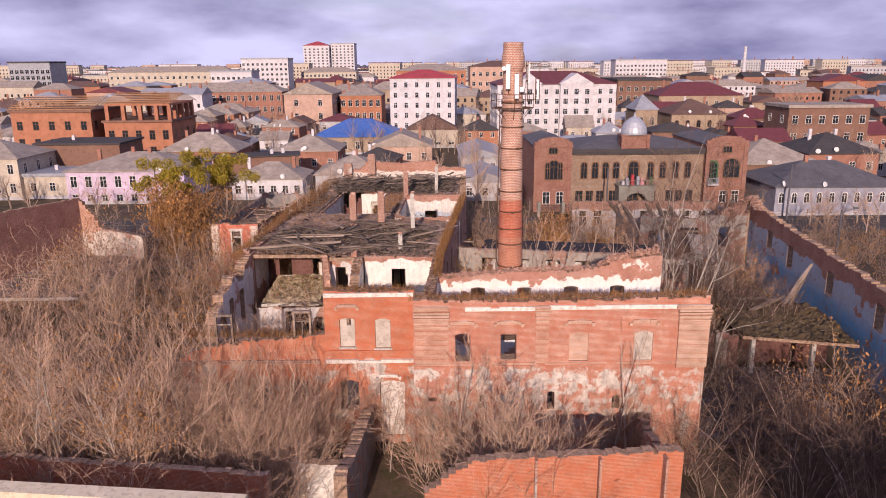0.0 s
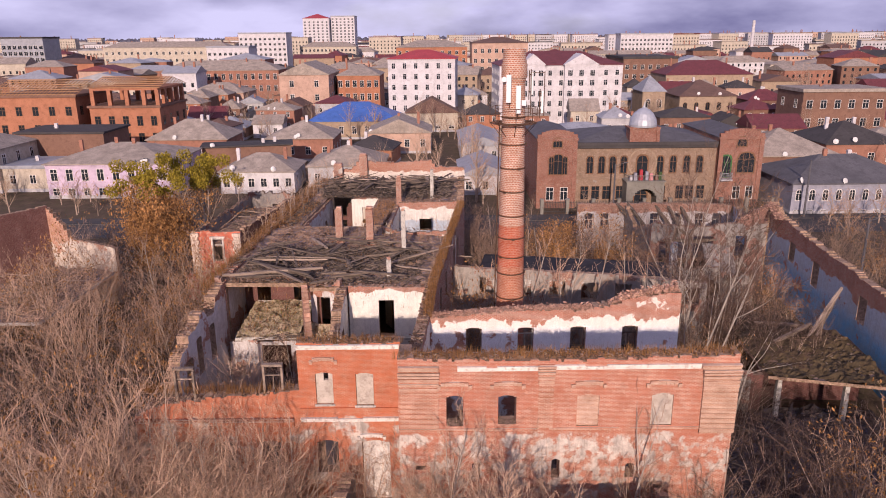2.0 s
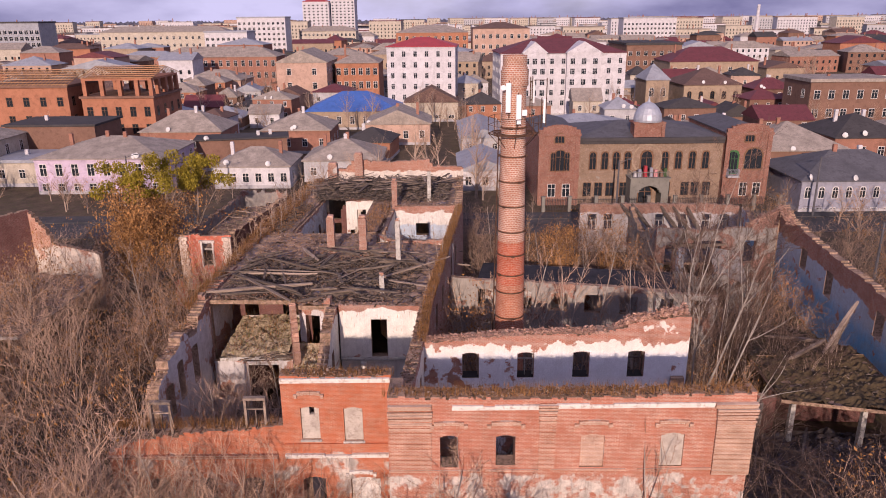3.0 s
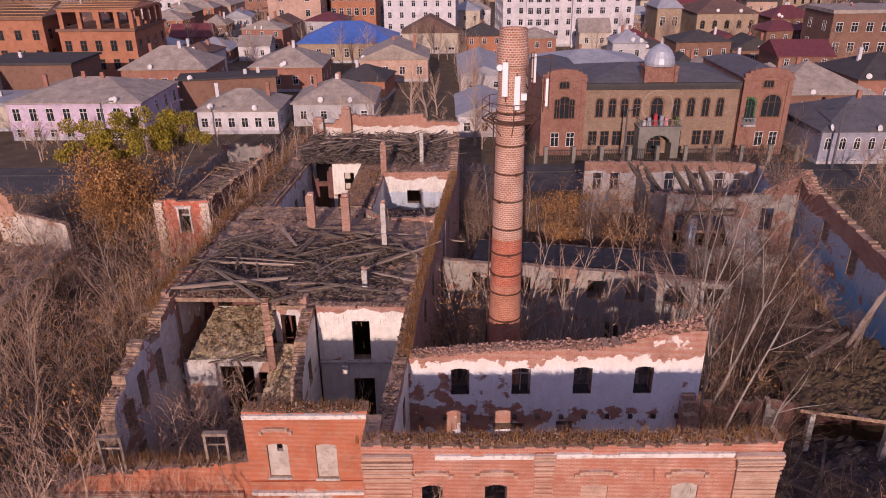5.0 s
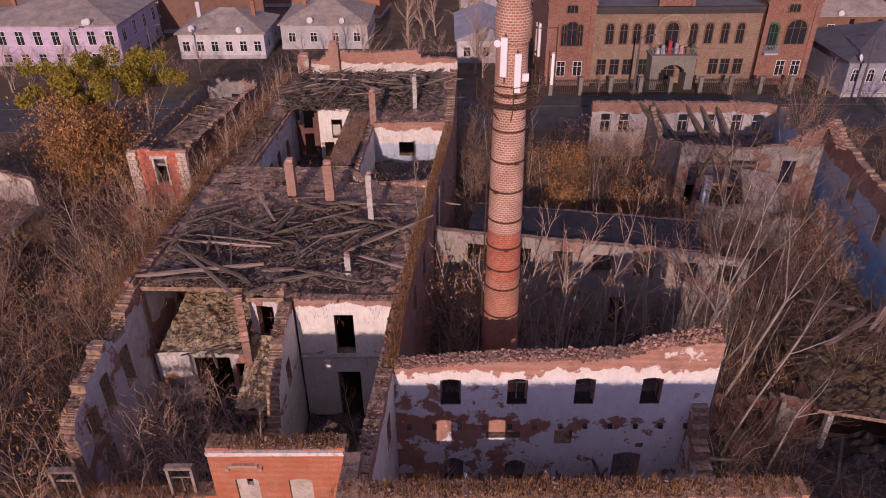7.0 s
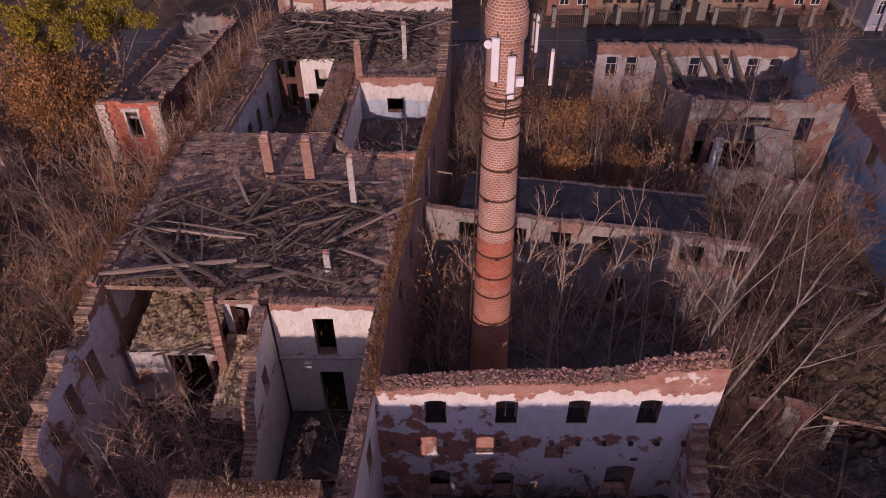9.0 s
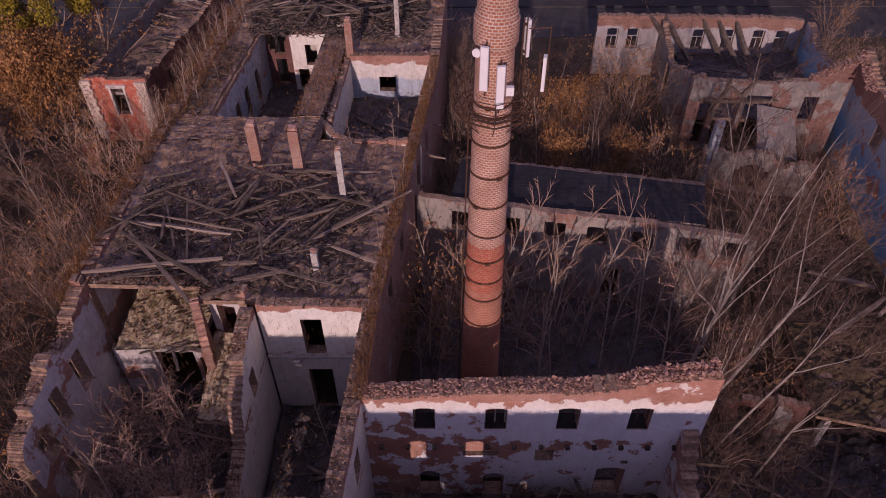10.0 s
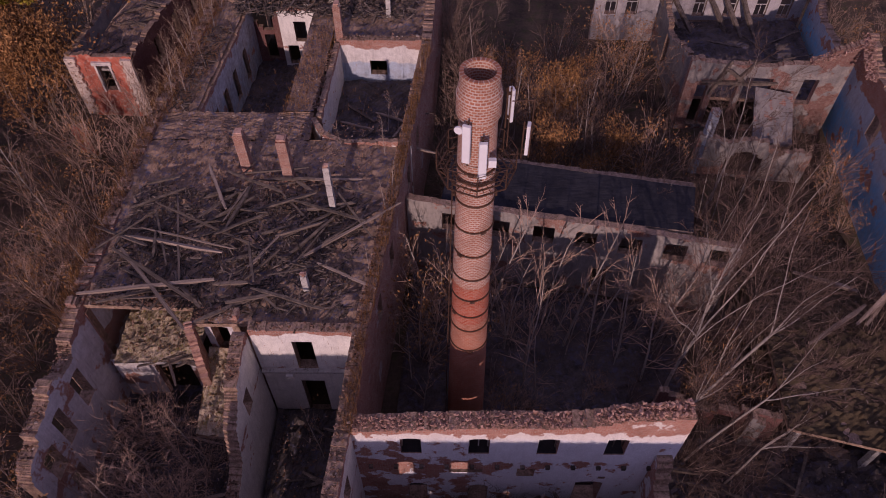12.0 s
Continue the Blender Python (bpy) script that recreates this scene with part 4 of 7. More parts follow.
brick_pillar(-3.2, 58.6, 9.5, 1.5, 0.34, m_stone, "short leaning concrete post on the attic floor", 8)


# fallen roof timbers
def timber_mesh(seed, mat=None):
    rnd = random.Random(seed)
    sh = Shape()
    n = 5
    rings = []
    for k in range(n + 1):
        x = k / n - 0.5
        oy, oz, s = rnd.uniform(-0.12, 0.12), rnd.uniform(-0.15, 0.15), rnd.uniform(0.8, 1.0) * (0.6 if k in (0, n) else 1)
        rings.append([(x, oy + y * s * 0.5, oz + z * s * 0.5) for y, z in ((-1, -1), (1, -1), (1, 1), (-1, 1))])
    v = [p for r in rings for p in r]
    f = [(k * 4 + i, k * 4 + (i + 1) % 4, k * 4 + 4 + (i + 1) % 4, k * 4 + 4 + i) for k in range(n) for i in range(4)] + [(3, 2, 1, 0), (n * 4, n * 4 + 1, n * 4 + 2, n * 4 + 3)]
    sh.mesh(v, f)
    return sh.data("timber", [mat or m_timber])


TIMBERS = [timber_mesh(k) for k in range(6)]
CHARRED = [timber_mesh(k, m_char) for k in range(10, 14)]


def fallen_timbers(x0, x1, y0, y1, z, count, seed, long=(1.5, 5.0), rise=0.5, group="", main=(-0.35, 0.5), share=0.42):
    rnd = random.Random(seed)
    for k in range(count):
        L = rnd.uniform(*long)
        w = rnd.choice((0.10, 0.13, 0.17, 0.22))
        x, y = rnd.uniform(x0, x1), rnd.uniform(y0, y1)
        yaw = rnd.gauss(rnd.choice(main), 0.3) if rnd.random() < 0.45 else rnd.uniform(0, 3.14)
        m = Matrix.Translation((x, y, z + rnd.uniform(0.05, rise))) @ Euler((rnd.uniform(-0.3, 0.3), rnd.gauss(0, 0.07), yaw)).to_matrix().to_4x4() @ Matrix.Diagonal((L, w, w * rnd.uniform(0.5, 1.0), 1))
        pale = rnd.random() < share
        put("timber", rnd.choice(TIMBERS if pale else CHARRED), m_timber, label="grey weathered roof timber fallen on the attic floor" if pale else "blackened charred roof timber among the litter", category="timber", group=group, m=m)


fallen_timbers(-15.0, -1.0, 57.2, 67.5, 9.75, 62, 3, group="timbers on the attic floor", rise=0.6, share=0.3)
fallen_timbers(-13.0, -1.0, 58, 63, 10.0, 8, 8, long=(6, 9.5), group="timbers on the attic floor", rise=0.3, main=(-0.4, -0.25), share=0.9)
fallen_timbers(-12.6, 2.2, 87.6, 94.5, 9.9, 92, 4, rise=1.1, group="timbers on the far attic floor", main=(-0.5, 0.6))
fallen_timbers(-4.0, -1.0, 45.5, 54.5, 1.0, 14, 5, long=(1.5, 3.5), group="timbers in the roofless room", rise=0.5)
fallen_timbers(1.0, 15, 43, 49.5, 1.1, 30, 6, group="timbers in the hall", rise=1.0)
hall_rnd = random.Random(19)
for k in range(22):
    p = Vector((hall_rnd.uniform(2.5, 14.5), hall_rnd.uniform(47.0, 49.4), 0.9))
    q = p + Vector((hall_rnd.uniform(-1.4, 1.4), hall_rnd.uniform(-0.3, 0.5), hall_rnd.uniform(1.4, 3.2)))
    put("timber", hall_rnd.choice(CHARRED), m_char, label="charred joist leaning upright in the roofless hall", category="timber", group="timbers in the hall",
        m=Matrix.Translation((p + q) / 2) @ (q - p).to_track_quat("X", "Z").to_matrix().to_4x4() @ Matrix.Diagonal(((q - p).length, 0.2, 0.17, 1)))
fallen_timbers(-2.5, 2.2, 72.5, 80, 6.3, 14, 7, group="timbers in a roofless room", rise=0.4)
fallen_timbers(-15, -9, 46, 55, 1.1, 20, 9, group="timbers in the west room", rise=0.4)
rubble("litter", [((-8, 57, 9.7), (-7.4, 66, 9.75), 7.2), ((-14.3, 74, 9.7), (-13.2, 84, 9.7), 0.8)], 3000, size=(0.8, 0.08, 0.05), mat=m_lath, label="charred laths and splinters strewn over the attic", seed=50, high=0.35)
rubble("litter", [((-5.5, 85, 9.9), (-5, 95, 9.95), 7.4)], 3600, size=(0.85, 0.09, 0.06), mat=m_lath, label="charred laths and splinters strewn over the attic", seed=51, high=0.8)
rubble("litter", [((-7.5, 66.0, 9.75), (-6.8, 73, 9.75), 7.0), ((-5.7, 74, 9.8), (-5.2, 86, 9.8), 0.8)], 1700, mat=m_debris, size=(0.14, 0.08, 0.05), label="brick lumps and dirt on the attic floor", seed=150, high=0.3)
rubble("rubble", [((-15.4, 57.8, 9.75), (-9.4, 57.6, 9.85), 0.4), ((-9.2, 56.8, 9.7), (-6.9, 56.75, 10.0), 0.4), ((-5.9, 56.0, 9.82), (-0.5, 56.0, 9.72), 0.3), ((-6.5, 53.0, 9.2), (-6.5, 55.5, 9.85), 0.3), ((-6.6, 44.9, 4.5), (-6.6, 50.0, 5.0), 0.3), ((-4.6, 74, 9.8), (-4.2, 81, 9.85), 0.25), ((-3.5, 82, 10.1), (3, 81.8, 10.15), 0.3)], 640, label="loose broken bricks and dirt along a wall top", seed=54)
rubble("litter", [((8, 43, 1.1), (8, 49.5, 1.1), 7.8), ((-3.4, 45, 1.1), (-3.4, 55, 1.1), 2.2), ((-11.5, 45, 1.1), (-11.5, 56, 1.1), 4.6)], 2600, mat=m_debris, label="fallen bricks and lumps on the floors", seed=52, high=0.5)
rubble("litter", [((-12.3, 56.4, 6.0), (-12.2, 61.4, 6.7), 2.1), ((-8.0, 52.2, 5.3), (-8.0, 56.2, 6.6), 1.0), ((-0.8, 72, 6.3), (-0.4, 81, 6.3), 2.8)], 900, mat=m_debris, size=(0.15, 0.1, 0.06), label="fallen bricks and lumps on the floors", seed=53, high=0.3)

# ---- the courtyard's low wing ----
# Dark slab laid over the court to stand in for its shade.
slab("court_floor", [(1.2, 51.3), (17.0, 51.3), (22.4, 63.4), (2.2, 67.2)], 0.35, 0.9, m_dark, m_dark, "dark slab over the court's earth in place of shade", 0.35, 141)
ruin_wall("wall_court", (1.9, 67.7), (23.5, 63.9), [(0, 7.4), (14, 7.3), (22, 6.9)], 0.5, [m_court, m_inside, m_rubble],
               [(s, s + 1.4, 4.9, 6.5) for s in (2.4, 5.6, 8.6, 11.4, 14.3, 17.2, 20.0)] + [(13.0, 14.0, 0.3, 3.0), (4, 5, 0.3, 3)], jag=0.06, label="pale plastered low wing wall with a row of windows", seed=60)
slab("court_wing_roof", [(4.2, 68.0), (20.5, 65.2), (21.5, 69.2), (5.0, 72.4)], 7.1, 0.2, m_tar, m_timber, "black tar-paper roof of the low wing", 0.05, 12)
ruin_wall("wall_court_back", (5.2, 72.5), (21.6, 69.4), [(0, 6.9)], 0.4, [m_inside, m_brick_old, m_rubble], jag=0.05, label="back wall of the low wing", seed=61)

# ---- the ruin on the far right ----
wb = ruin_wall("wall_yard_back", (18.6, 96.7), (38.3, 96.0), [(0, 6.3), (16, 6.3), (19.7, 6.0)], 0.6, [m_yard_back, m_brick_old, m_rubble],
               [(s, s + 1.15, 2.9, 5.0, 0.08) for s in (1.0, 3.0, 6.2, 9.4, 12.3, 15.2, 17.4)], jag=0.12, label="pale plastered brick wall with window openings", seed=70)
for s0 in (1.0, 3.0, 6.2, 9.4, 12.3, 15.2, 17.4):
    sh = Shape()
    x0, y0 = 18.6 + s0, 96.7 - 0.0355 * s0 + 0.2
    for lo, hi in (((x0 + 0.01, 2.92), (x0 + 0.09, 4.8)), ((x0 + 1.05, 2.92), (x0 + 1.13, 4.8)), ((x0 + 0.09, 4.1), (x0 + 1.05, 4.18)), ((x0 + 0.53, 2.92), (x0 + 0.6, 4.1))):
        sh.box((lo[0], y0, lo[1]), (hi[0], y0 + 0.07, hi[1]))
    put("window_frame", sh, m_stone, wb, "peeling grey window frame")
ruin_wall("wall_yard_cross", (24.4, 83.6), (36.9, 82.6), [(0, 7.0), (0.8, 7.2), (1.1, 6.9), (6.0, 6.8), (8.0, 7.0), (9.6, 7.2), (10.2, 7.7), (11.0, 8.6), (12.6, 9.3)], 0.6, [m_yard_cross_dim, m_dimmed_wall, m_rubble, m_brick_old],
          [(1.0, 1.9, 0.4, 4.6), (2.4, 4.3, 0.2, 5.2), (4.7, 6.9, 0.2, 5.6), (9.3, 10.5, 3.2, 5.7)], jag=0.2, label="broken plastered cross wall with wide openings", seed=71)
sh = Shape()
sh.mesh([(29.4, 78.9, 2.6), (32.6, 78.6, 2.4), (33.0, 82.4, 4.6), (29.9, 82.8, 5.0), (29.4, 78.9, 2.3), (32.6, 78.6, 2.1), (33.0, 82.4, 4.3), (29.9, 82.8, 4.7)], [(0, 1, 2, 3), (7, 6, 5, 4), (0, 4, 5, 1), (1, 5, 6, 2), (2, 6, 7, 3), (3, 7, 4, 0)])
put("fallen_slab", sh, m_dimmed_wall, label="fallen plastered ceiling slab leaning on the cross wall", category="slab")
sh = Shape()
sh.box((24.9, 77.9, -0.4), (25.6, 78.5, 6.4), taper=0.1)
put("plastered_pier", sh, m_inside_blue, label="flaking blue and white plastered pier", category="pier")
ruin_wall("wall_yard_cross_left", (24.6, 95.9), (24.6, 84.2), [(0, 6.0), (5, 4.4), (11, 6.6)], 0.5, [m_dimmed_wall, m_dimmed_wall, m_rubble], [(4, 5.2, 1, 4)], jag=0.3, label="broken plastered partition", seed=72)
ruin_wall("wall_yard_inner", (24.6, 78.0), (33.5, 76.8), [(0, 3.8), (2, 3.4), (4.5, 4.0), (6.5, 2.8), (9, 3.2)], 0.5, [m_dimmed_wall, m_dimmed_wall, m_rubble], [(2.6, 5.4, 0.2, 2.7, 0.8)], jag=0.4, label="low broken wall with an arch", seed=73)
ruin_wall("wall_yard_east_far", (38.6, 96.0), (37.5, 84.0), [(0, 6.1), (4, 5.0), (9, 5.6), (12, 8.6)], 0.7, [m_blue_wall, m_brick, m_rubble], jag=0.2, label="blue and white plastered yard wall topped with bare brick", seed=74)
ruin_wall("wall_yard_east", (37.7, 84.0), (33.6, 42.0), [(0, 9.3), (1.5, 8.9), (3, 8.4), (12, 8.0), (33, 7.6), (44, 7.4)], 0.7, [m_blue_wall, m_brick, m_rubble],
          [(6.5, 8.0, 4.6, 6.6), (12.5, 14.0, 4.0, 6.4), (22, 23.4, 4.2, 6.4), (31, 32.4, 4.2, 6.4)], jag=0.2, label="blue and white plastered yard wall topped with bare brick", seed=75)
rubble("rubble", [((37.7, 84, 9.2), (36.5, 79, 8.5), 0.5), ((33.6, 82.9, 7.3), (37.2, 82.7, 9.3), 0.5)], 900, label="heap of loose red bricks on the wall corner", seed=76, mat=m_loose_brick)
fallen_timbers(25.5, 36, 85.5, 95, -0.25, 10, 31, long=(3, 6), group="charred roof beams", rise=0.5, main=(-0.9, -1.2))
fallen_timbers(-15.6, -13.6, 45.2, 48.5, 1.3, 6, 35, long=(2, 3.6), group="broken rafters by the low wall", rise=0.8)
fallen_timbers(-13.4, -10.2, 55.9, 56.4, 5.7, 7, 36, long=(1.2, 3.4), group="broken boards at the slab edge", rise=0.15, main=(0.0, 0.15))
for k, (p, q) in enumerate((((23.6, 96.5, 6.3), (26.0, 93.2, 3.6)), ((25.0, 96.5, 6.3), (27.2, 93.0, 3.2)), ((28.6, 96.5, 6.1), (31.3, 93.0, 1.8)), ((30.1, 96.5, 6.0), (31.8, 92.6, 3.0)), ((31.8, 96.5, 6.0), (33.0, 92.6, 3.0)))):
    p, q = Vector(p), Vector(q)
    put("timber", CHARRED[k % 4], m_char, label="charred roof beam leaning on the yard wall", category="timber", group="charred roof beams",
        m=Matrix.Translation((p + q) / 2) @ (q - p).to_track_quat("X", "Z").to_matrix().to_4x4() @ Matrix.Diagonal(((q - p).length, 0.4, 0.34, 1)))
fallen_timbers(25.4, 35.5, 86, 92.5, 3.0, 8, 41, long=(3, 6), group="charred roof beams", rise=0.8, share=0.2, main=(-0.9, 0.8))
for k, (p, q) in enumerate((((25.6, 83.3, 5.1), (31.6, 82.8, 5.3)), ((26.4, 83.2, 3.9), (27.5, 83.3, 7.2)), ((28.0, 83.1, 4.6), (29.4, 83.2, 7.2)), ((29.6, 83.0, 4.8), (27.2, 83.1, 6.6)))):
    p, q = Vector(p), Vector(q)
    put("timber", CHARRED[k], m_char, label="charred beam across the broken wall", category="timber", group="charred roof beams",
        m=Matrix.Translation((p + q) / 2) @ (q - p).to_track_quat("X", "Z").to_matrix().to_4x4() @ Matrix.Diagonal(((q - p).length, 0.32, 0.3, 1)))
slab("yard_room_floor", [(25.2, 84.4), (37.0, 83.4), (37.8, 95.6), (25.2, 95.9)], 2.8, 0.3, m_dark, m_rubble, "dark littered floor of the yard ruin", 0.3, 142)
slab("mound", [(24.4, 53.3), (32.6, 51.2), (33.8, 60.0), (24.9, 60.0)], 3.6, 0.25, m_mound, m_rubble, "mossy earth heaped over the roof of a cellar", 0.45, 14)
slab("mound_back", [(24.9, 59.9), (33.8, 59.9), (34.6, 71.5), (25.5, 70.5)], 3.6, 4.2, m_mound, m_mound, "mossy earth bank behind the cellar", 0.45, 14, slope=-3.2)
# Pit floor, wall, litter and timbers are coloured dark to imitate shade.
slab("cellar_floor", [(17.2, 42.6), (32.0, 42.2), (32.8, 54.0), (17.2, 55.5)], 0.3, 0.5, m_dark, m_dark, "rubble-strewn pit beside the ruin, darkened in place of shade", 0.6, 114)
ruin_wall("wall_pit", (17.4, 55.6), (24.4, 54.0), [(0, 3.4), (3, 2.4), (5, 3.3), (7, 3.7)], 0.4, [m_dark_brick, m_brick_old, m_rubble], [(3.6, 4.8, 0.2, 2.4)], jag=0.4, label="low broken wall of the pit, darkened in place of shade", seed=115)
ruin_wall("wall_pit_pier", (22.5, 53.9), (23.4, 53.7), [(0, 3.8), (0.9, 3.1)], 0.8, [m_dimmed_wall, m_dimmed_wall, m_rubble], jag=0.3, label="crumbling plastered pier", seed=116)
rubble("litter", [((18, 48.5, 0.5), (31.5, 48, 0.5), 4.8)], 1500, mat=m_char, label="lumps and splinters in the pit, darkened in place of shade", seed=117, high=0.7)
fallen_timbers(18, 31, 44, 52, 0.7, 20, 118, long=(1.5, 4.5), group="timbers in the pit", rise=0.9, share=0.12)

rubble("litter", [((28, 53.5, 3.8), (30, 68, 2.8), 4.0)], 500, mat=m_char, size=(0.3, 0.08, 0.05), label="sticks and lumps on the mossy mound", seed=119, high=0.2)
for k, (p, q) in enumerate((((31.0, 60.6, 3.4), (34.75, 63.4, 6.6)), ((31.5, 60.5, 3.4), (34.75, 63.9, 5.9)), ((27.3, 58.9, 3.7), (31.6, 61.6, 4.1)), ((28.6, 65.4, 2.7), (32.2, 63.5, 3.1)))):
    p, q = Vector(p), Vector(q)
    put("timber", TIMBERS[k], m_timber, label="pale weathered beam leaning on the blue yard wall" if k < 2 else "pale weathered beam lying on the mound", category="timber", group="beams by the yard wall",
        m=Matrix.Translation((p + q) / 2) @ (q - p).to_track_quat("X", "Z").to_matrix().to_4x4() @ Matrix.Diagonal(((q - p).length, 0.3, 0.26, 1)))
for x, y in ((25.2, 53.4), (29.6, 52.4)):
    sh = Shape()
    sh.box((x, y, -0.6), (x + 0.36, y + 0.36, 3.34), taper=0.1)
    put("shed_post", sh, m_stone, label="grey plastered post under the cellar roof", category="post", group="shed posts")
# Dark brick here imitates the shadow inside the shed.
ruin_wall("wall_shed_back", (25.4, 57.3), (33.0, 56.1), [(0, 3.0)], 0.35, [m_dark_brick, m_brick_old, m_rubble], jag=0.02, label="back wall of the shed, dark in place of shade", seed=77)

# ---- in front of the factory ----
wa = ruin_wall("wall_annex", (-0.8, 31.3), (12.25, 31.9), [(0, 4.2), (1.6, 5.4), (2.6, 5.9), (13, 6.05)], 0.6, [m_annex, m_brick_old, m_rubble, m_brick_old], jag=0.12, label="red painted annex wall with pilaster strips", seed=80)
for x in (4.7, 7.9, 11.2):
    sh = Shape()
    sh.box((x, 31.3, -0.4), (x + 0.12, 31.9, 5.95))
    put("pilaster", sh, m_brick_old, wa)
ruin_wall("wall_annex_right", (12.25, 32.5), (13.0, 41.1), [(0, 5.8), (3, 4.0), (8.6, 3.2)], 0.5, [m_brick_old, m_brick_old, m_rubble], jag=0.3, label="broken brick side wall of the annex", seed=81)
ruin_wall("wall_porch", (-5.0, 42.6), (-5.6, 33.0), [(0, 3.2), (5, 3.6), (9.6, 4.2)], 0.7, [m_dimmed_wall, m_dimmed_wall, m_rubble], jag=0.2, label="thick broken porch wall", seed=82)
ruin_wall("wall_porch_front", (-8.6, 36.6), (-5.6, 36.6), [(0, 2.8), (3, 2.6)], 0.6, [m_whitewash, m_dimmed_wall, m_rubble], jag=0.06, label="whitewashed low porch wall", seed=83)
ruin_wall("wall_yard_front", (-32.0, 36.5), (-9.0, 32.8), [(0, 4.2), (23, 4.3)], 0.45, [m_annex, m_brick_old, m_rubble], jag=0.12, label="low red brick yard wall", seed=84)
sh = Shape()
sh.box((-13, -0.45, -0.2), (13, 0.45, 0.16), 0)
sh.box((-13, -0.3, -6), (13, 0.3, -0.2), 1)
put("wall_street_front", sh, [m_cream, m_brick_old], label="street wall with a pale yellowish coping", category="wall", kind="structure", m=pose(-22.0, 30.4, 5.4, 0, 0, -6.5))

# ---- ruins to the left ----
rh = thing("small_house", "small ruined house with red plaster and white quoins, roof fallen in", "house")
for name, p, q, tops, ops in (("front_wall", (-27.7, 85.3), (-22.0, 85.0), [(0, 6.1)], [(2.4, 3.5, 2.6, 5.2)]), ("right_wall", (-22.0, 85.0), (-19.4, 104.0), [(0, 6.1)], [(4, 5, 2.5, 5), (8, 9, 2.5, 5), (12, 13, 2.5, 5)]),
                              ("back_wall", (-19.6, 104.0), (-26.0, 104.6), [(0, 6.6)], [(2, 3, 2.5, 5)]), ("left_wall", (-26.0, 104.6), (-27.7, 85.3), [(0, 6.0)], [(4, 5, 2.5, 5)])):
    w = ruin_wall(name, p, q, tops, 0.5, [m_red_plaster if name == "front_wall" else m_dark_brick, m_dimmed_wall, m_rubble], ops, jag=0.3 if name != "front_wall" else 0.15, z0=-0.3, seed=len(name) * 3)
    w.parent = rh
    for key in ("kind", "category"):
        del w[key]
for x in (-27.75, -22.95):
    for k in range(14):
        e = 0.0 if k % 2 else 0.14
        sh = Shape()
        sh.box((x + (0 if x < -25 else e), 84.94 - (x + 27.7) * 0.05, 0.1 + k * 0.42), (x + 0.95 - (e if x < -25 else 0), 85.34, 0.49 + k * 0.42), taper=0.03)
        put("quoin", sh, m_quoin, rh, "cream rusticated corner block")
sh = Shape()
sh.box((-25.45, 85.0, 2.5), (-25.28, 85.3, 5.4))
sh.box((-24.2, 85.0, 2.5), (-24.03, 85.3, 5.4))
sh.box((-25.6, 84.95, 5.25), (-23.9, 85.3, 5.55))
put("window_frame", sh, m_whitewash, rh, "white window surround")
sl = slab("attic", [(-27.0, 85.7), (-22.6, 85.5), (-20.2, 103.6), (-25.6, 104.0)], 4.5, 0.25, m_attic, m_stone, "", 0.3, 21)
sl.parent = rh
for key in ("kind", "category"):
    del sl[key]
fallen_timbers(-26.5, -21.5, 87, 103, 4.55, 30, 33, long=(1.2, 4), group="timbers on the small house", rise=0.35)
ruin_wall("wall_left_ruin", (-41.3, 80.7), (-33.5, 78.6), [(0, 10.3), (2.0, 8.2), (2.6, 6.9), (8, 6.2)], 0.5, [m_gable, m_brick_old, m_rubble], jag=0.15, label="sunlit broken brick gable wall, cream plaster below", seed=90)
ruin_wall("wall_left_ruin_side", (-41.5, 81.1), (-51.5, 66.0), [(0, 10.3), (19, 10.0)], 0.5, [m_dark_brick, m_dark_brick, m_rubble], jag=0.1, label="dark red brick wall of a roofless shed", seed=91)
ruin_wall("wall_left_stub", (-26.9, 80.2), (-25.5, 79.8), [(0, 2.6), (0.8, 2.9), (1.45, 2.2)], 0.5, [m_red_plaster, m_brick_old, m_rubble], jag=0.2, label="stub of a red plastered wall in the thicket", seed=93)
slab("shed_floor_heap", [(-45.5, 64), (-34, 64), (-33.5, 78), (-41.5, 80)], 3.9, 0.3, m_attic, m_stone, "collapsed shed roof covered in litter", 0.3, 22)
fallen_timbers(-45, -35, 66, 77, 3.95, 16, 34, long=(4, 8), group="fallen rafters of the roofless shed", rise=0.5, main=(-0.2, 0.1))

# ---- the chimney ----
CX, CY = 5.85, 56.1
ch = thing("chimney", "tall round brick chimney with steel hoops and antennas", "chimney")
def chimney_radius(z):
    return 1.13 - 0.0155 * z
sh = Shape()
sh.lathe([(chimney_radius(z), z) for z in (-0.6, 4, 8.6, 11.4)], 40, 2, (CX, CY), True)
sh.lathe([(chimney_radius(z), z) for z in (11.4, 12.9, 14.4)], 40, 1, (CX, CY), True)
sh.lathe([(chimney_radius(z), z) for z in (14.4, 18, 21, 24.35)] + [(0.80, 24.4), (0.80, 24.55), (0.87, 24.6), (0.87, 25.5), (0.81, 25.55), (0.81, 25.75), (0.76, 25.8), (0.76, 26.45), (0.60, 26.45), (0.56, 24.0), (0.0, 23.9)], 40, 0, (CX, CY), True)
put("shaft", sh, [m_chimney, m_chimney_red, m_chimney_low], ch, smooth=False)
for z in (22.0, 20.15, 18.5, 16.85, 15.12, 13.5, 12.1, 10.85, 9.0):
    r = chimney_radius(z)
    sh = Shape()
    sh.lathe([(r + 0.005, z - 0.045), (r + 0.05, z - 0.045), (r + 0.05, z + 0.045), (r + 0.005, z + 0.045)], 40, 0, (CX, CY))
